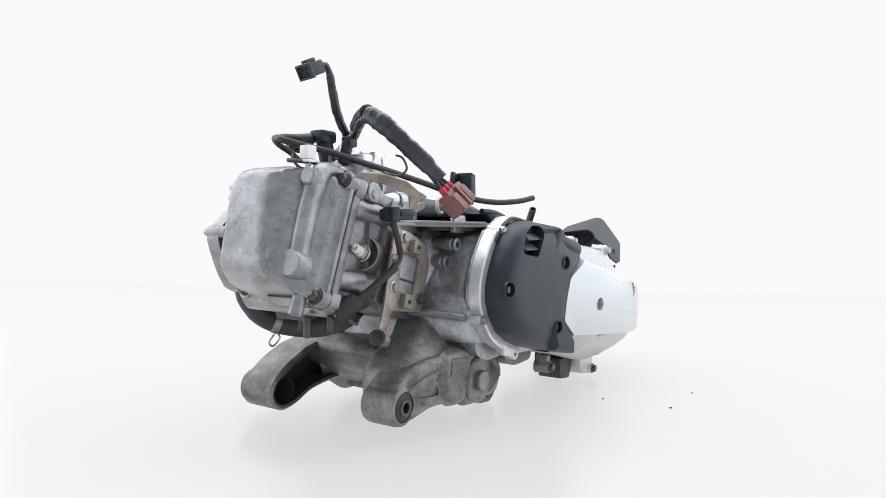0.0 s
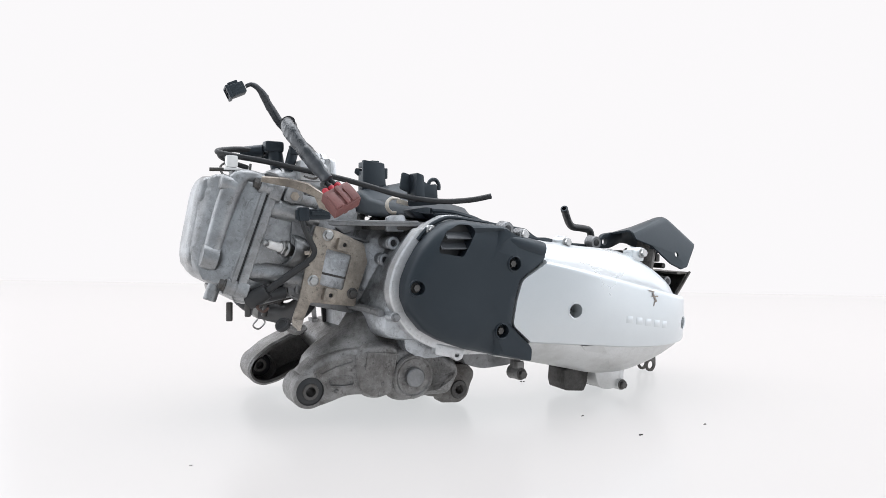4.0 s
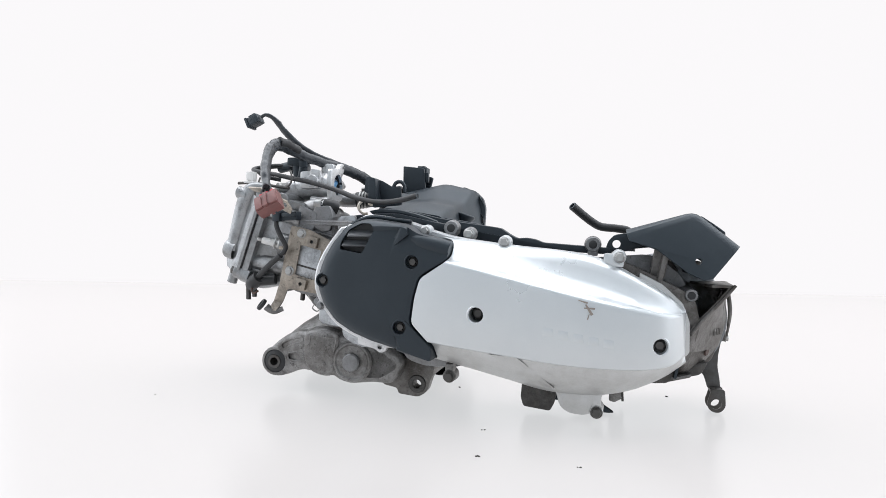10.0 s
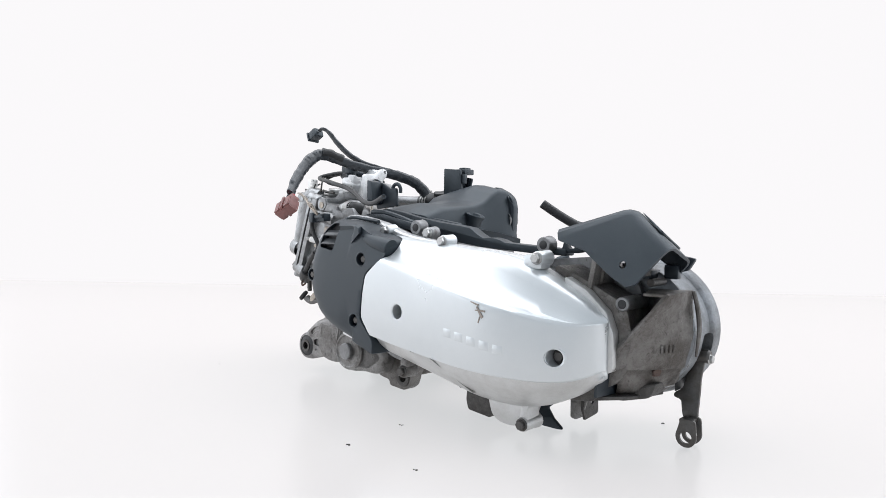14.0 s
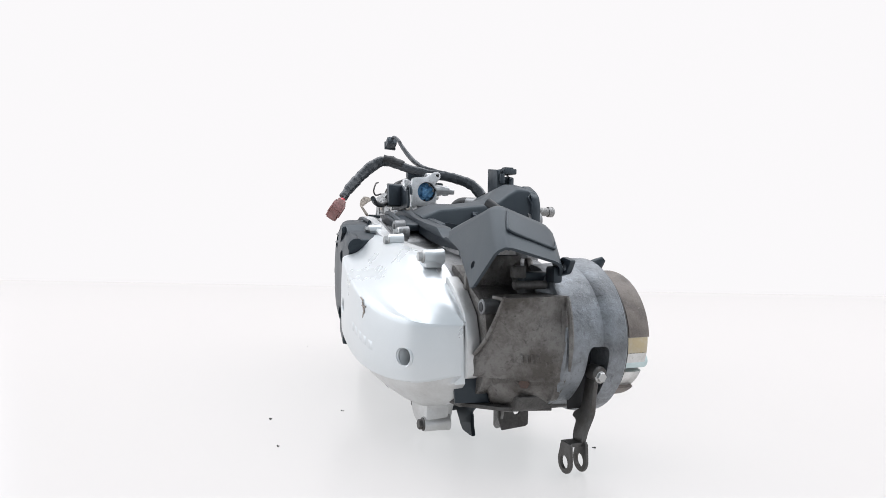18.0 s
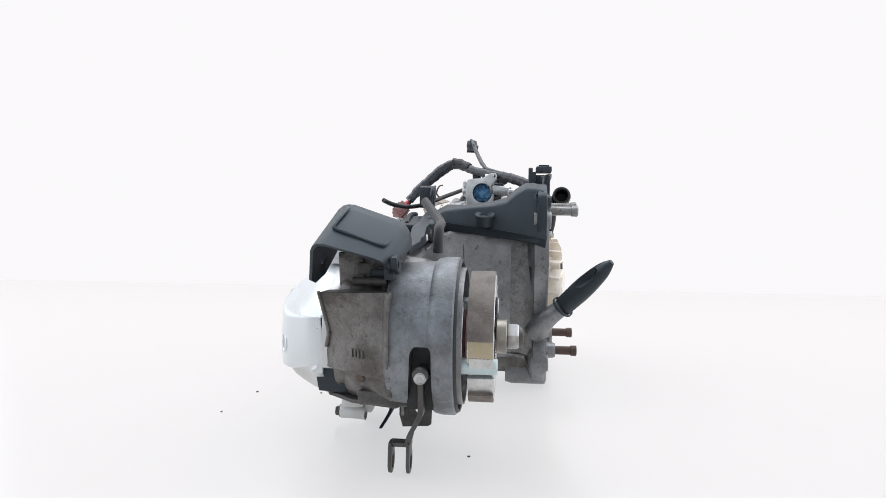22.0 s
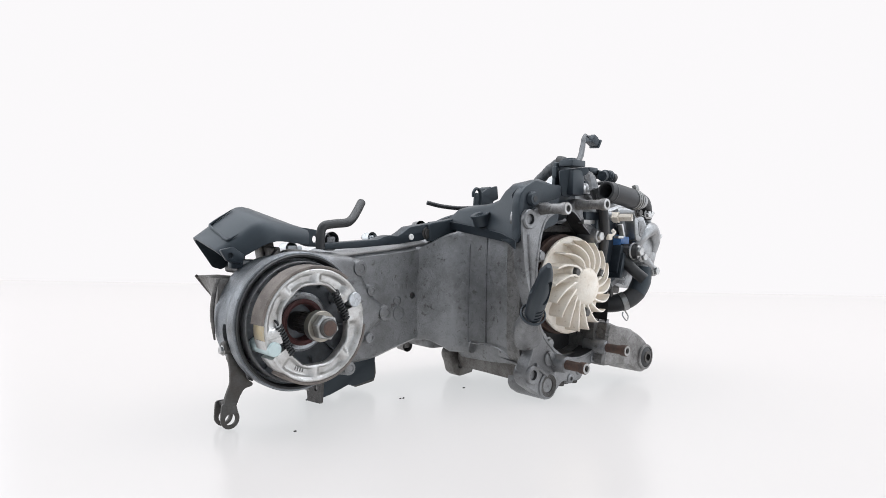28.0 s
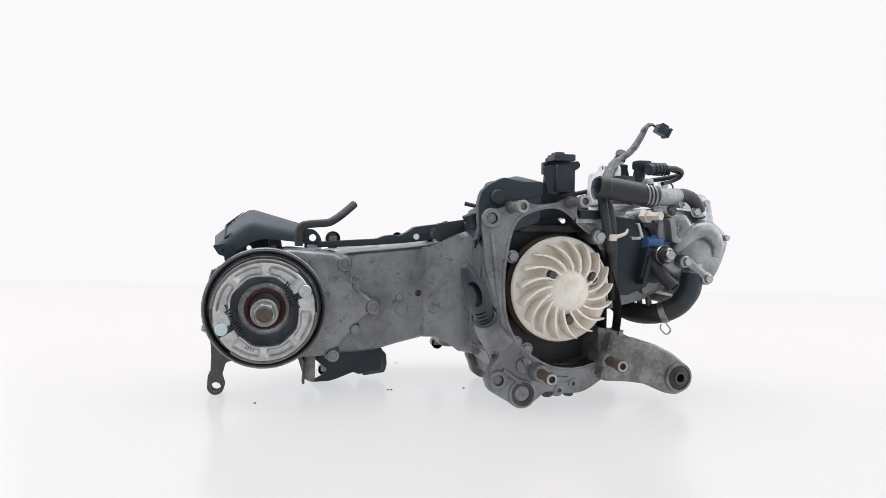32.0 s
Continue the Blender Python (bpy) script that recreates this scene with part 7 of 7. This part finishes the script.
# rear splash cover
A, A2, B, G, D, D2, K, L = (0.218, -0.114, 0.2345), (0.223, -0.115, 0.2200), (0.300, -0.099, 0.2605), (0.3490, -0.117, 0.2180), (0.317, -0.128, 0.1785), (0.307, -0.127, 0.1755), (0.289, -0.122, 0.1840), (0.255, -0.117, 0.2100)
E, F, H, F2, E2, H2 = (0.296, -0.028, 0.2355), (0.3440, -0.045, 0.1990), (0.224, -0.046, 0.2260), (0.330, -0.043, 0.1860), (0.284, -0.030, 0.2140), (0.228, -0.044, 0.2080)
rear_cover = part("rear_splash_cover", cut(sheet([[A, B, G, D, D2, K, L, A2], [B, E, F, G], [A, H, E, B], [E, F, F2, E2], [H, E, E2, H2]], 0.003, 0.013), rod((0.301, -0.150, 0.197), (0.301, -0.112, 0.197), 0.0038, edge=0)), GREYBLACK, engine, "faded black plastic rear splash cover", 30)
nrm = ((Vector(E) - Vector(B)).cross(Vector(G) - Vector(B))).normalized()
nrm = nrm if nrm.z > 0 else -nrm


def on_hood(u, v):
    top, low = Vector(B).lerp(Vector(E), u), Vector(G).lerp(Vector(F), u)
    return top.lerp(low, v) + nrm * 0.0009


part("cover_ridge", tube([on_hood(*q) for q in ((0.17, 0.16), (0.15, 0.38), (0.14, 0.58), (0.18, 0.66), (0.50, 0.69), (0.80, 0.71), (0.86, 0.66), (0.88, 0.50))], [0.0004, 0.0012, 0.0016, 0.0017, 0.0016, 0.0016, 0.0015, 0.0004], 8, 5), GREYBLACK, rear_cover)
part("cover_foot", merged(block((0.3230, -0.046, 0.1885), (0.016, 0.010, 0.016), 0.003), block((0.300, -0.055, 0.185), (0.016, 0.03, 0.010), 0.003)), BLACK, rear_cover)
part("cover_tab", cut(prism(rounded([(0.346, 0.203), (0.338, 0.190), (0.320, 0.186), (0.316, 0.196), (0.330, 0.206)], 0.003), -0.042, -0.036, edge=0.001), rod((0.334, -0.06, 0.196), (0.334, 0, 0.196), 0.0036, edge=0)), BLACK, rear_cover)
part("cover_clip", merged(rod((0.315, -0.085, 0.178), (0.315, -0.05, 0.178), 0.0042), block((0.305, -0.075, 0.190), (0.009, 0.014, 0.012), 0.002)), DARKCAST, rear_cover)
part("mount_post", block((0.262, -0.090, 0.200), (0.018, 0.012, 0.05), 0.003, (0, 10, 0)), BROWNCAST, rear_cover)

# ---------------------------------------------------------------- wiring harness
harness = part("wiring_harness", tube([(-0.166, 0.106, 0.288), (-0.178, 0.092, 0.306), (-0.196, 0.066, 0.3185), (-0.216, 0.036, 0.3255), (-0.237, 0.008, 0.3325), (-0.256, -0.016, 0.3420), (-0.266, -0.031, 0.3480), (-0.2715, -0.044, 0.3485), (-0.2725, -0.058, 0.3420), (-0.2700, -0.073, 0.3300),
                                      (-0.263, -0.092, 0.3120), (-0.254, -0.109, 0.2940), (-0.247, -0.119, 0.2810)], [0.0090, 0.0090, 0.0086, 0.0080, 0.0076, 0.0078, 0.0082, 0.0092, 0.0098, 0.0096, 0.0092, 0.0084, 0.0072], 22, 10, 0.72, creased=0.17), SLEEVE, engine, "black wiring harness in a loose sheath")
branch = part("harness_branch", tube([(-0.196, 0.064, 0.323), (-0.226, 0.026, 0.335), (-0.250, 0.014, 0.347), (-0.268, 0.006, 0.361), (-0.284, -0.003, 0.381), (-0.295, -0.008, 0.394), (-0.305, -0.012, 0.398), (-0.312, -0.012, 0.395)], [0.0045, 0.0048, 0.0052, 0.0052, 0.0048, 0.0038, 0.0028, 0.0026], 16, 9, 0.75, creased=0.18), SLEEVE, harness)
part("tape_tail", sheet([[(-0.287, -0.005, 0.385), (-0.281, -0.005, 0.383), (-0.2835, -0.006, 0.389)]], 0.001), RUBBER, branch)
part("tape_wrap", tube([(-0.252, -0.010, 0.342), (-0.263, -0.026, 0.350), (-0.270, -0.040, 0.3525)], [0.0084, 0.0088, 0.0092], 14, 5, 0.85, creased=0.2), RUBBER, harness)
CG = basis((-0.3225, -0.011, 0.3895), (-0.86, 0.05, -0.42), (-0.40, 0.1, 0.9))
part("grey_connector", merged(warped(block((0, 0, 0), (0.019, 0.0135, 0.0185), 0.002), lambda v: CG @ v), warped(block((0.001, 0.0085, 0.0), (0.012, 0.0045, 0.009), 0.0012), lambda v: CG @ v)), GREYBLACK, harness, "faded black sensor connector")
part("connector_frame", cut(warped(block((0.0100, 0, 0), (0.004, 0.0158, 0.0210), 0.001), lambda v: CG @ v), warped(block((0.012, 0, 0), (0.02, 0.0112, 0.0160), 0), lambda v: CG @ v)), GREYBLACK, harness)
for i in range(3):
    for j in range(2):
        part("pin_socket", warped(lathe([(0.0015, 0.0), (0.0019, 0.002), (0.0010, 0.002), (0.0008, 0)], (0.0088, -0.0025 + 0.005 * j, -0.005 + 0.005 * i), (1, 0, 0), 10), lambda v: CG @ v), RUBBER, harness)
RG = basis((-0.2370, -0.1330, 0.2605), (0.89, 0.125, 0.45), (0.37, -0.56, -0.74))


def red(c, s, e=0.0015):
    return warped(block(c, s, e), lambda v: RG @ v)


red_body = part("red_connector", merged(red((0, 0, 0), (0.033, 0.026, 0.015)), red((0, -0.005, 0.007), (0.028, 0.010, 0.004)), red((0, 0.004, -0.007), (0.033, 0.012, 0.004))), RED, harness, "dusty red multi-pin connector")
for c, s in (((-0.0105, 0.003, 0.0085), (0.011, 0.018, 0.003)), ((0.0105, 0.003, 0.0085), (0.011, 0.018, 0.003)), ((0, 0.0, 0.0090), (0.004, 0.024, 0.005)), ((-0.0105, 0.002, -0.0085), (0.010, 0.019, 0.003)), ((0.0105, 0.002, -0.0085), (0.010, 0.019, 0.003)), ((0, 0.0, -0.0090), (0.005, 0.024, 0.004))):
    part("connector_rib", red(c, s, 0.0008), RED, red_body)
for x in (-0.009, 0.0, 0.009):
    part("wire_seal", warped(rod((x, -0.012, 0.0), (x * 0.85, -0.0200, 0.0), 0.0036), lambda v: RG @ v), REDWIRE, red_body, "bright red wire seal")
    part("harness_wire", tube([RG @ Vector((x * 0.85, -0.018, 0.0)), RG @ Vector((x * 0.6, -0.027, 0.0)), Vector((-0.2480, -0.1175, 0.2835))], 0.0024, 8, 4), RUBBER, red_body)

# ---------------------------------------------------------------- grit lying on the turning floor
grit = bmesh.new()
rng = random.Random(5)
for x, y, s in ((-0.004, 0.001, 0.0035), (0.104, -0.006, 0.0035), (0.062, -0.189, 0.0026), (0.070, -0.278, 0.0028), (0.171, -0.283, 0.0025), (-0.393, -0.151, 0.002), (-0.112, 0.0, 0.003), (0.288, 0.030, 0.003)):
    for k in range(3):
        q = bmesh.ops.create_icosphere(grit, subdivisions=1, radius=s * rng.uniform(0.35, 0.6))["verts"]
        off = Vector((x + rng.uniform(-s, s) * 0.8, y + rng.uniform(-s, s) * 0.5, s * 0.22))
        for v in q:
            v.co = Vector((v.co.x, v.co.y * 0.8, v.co.z * 0.5)) + off
specks = tagged(part("floor_grit", grit, SPECK, None), "scattered dark grit crumbs on the white floor", "grit", kind="stuff")

# ---------------------------------------------------------------- the turntable's turn


def motions():
    rows = [(t, pose(0, 0, 0, 0, 0, START_TURN + TURN_SPEED * t)) for t in range(0, 33, 2)]
    walk(engine, rows)
    walk(specks, rows)


motions()
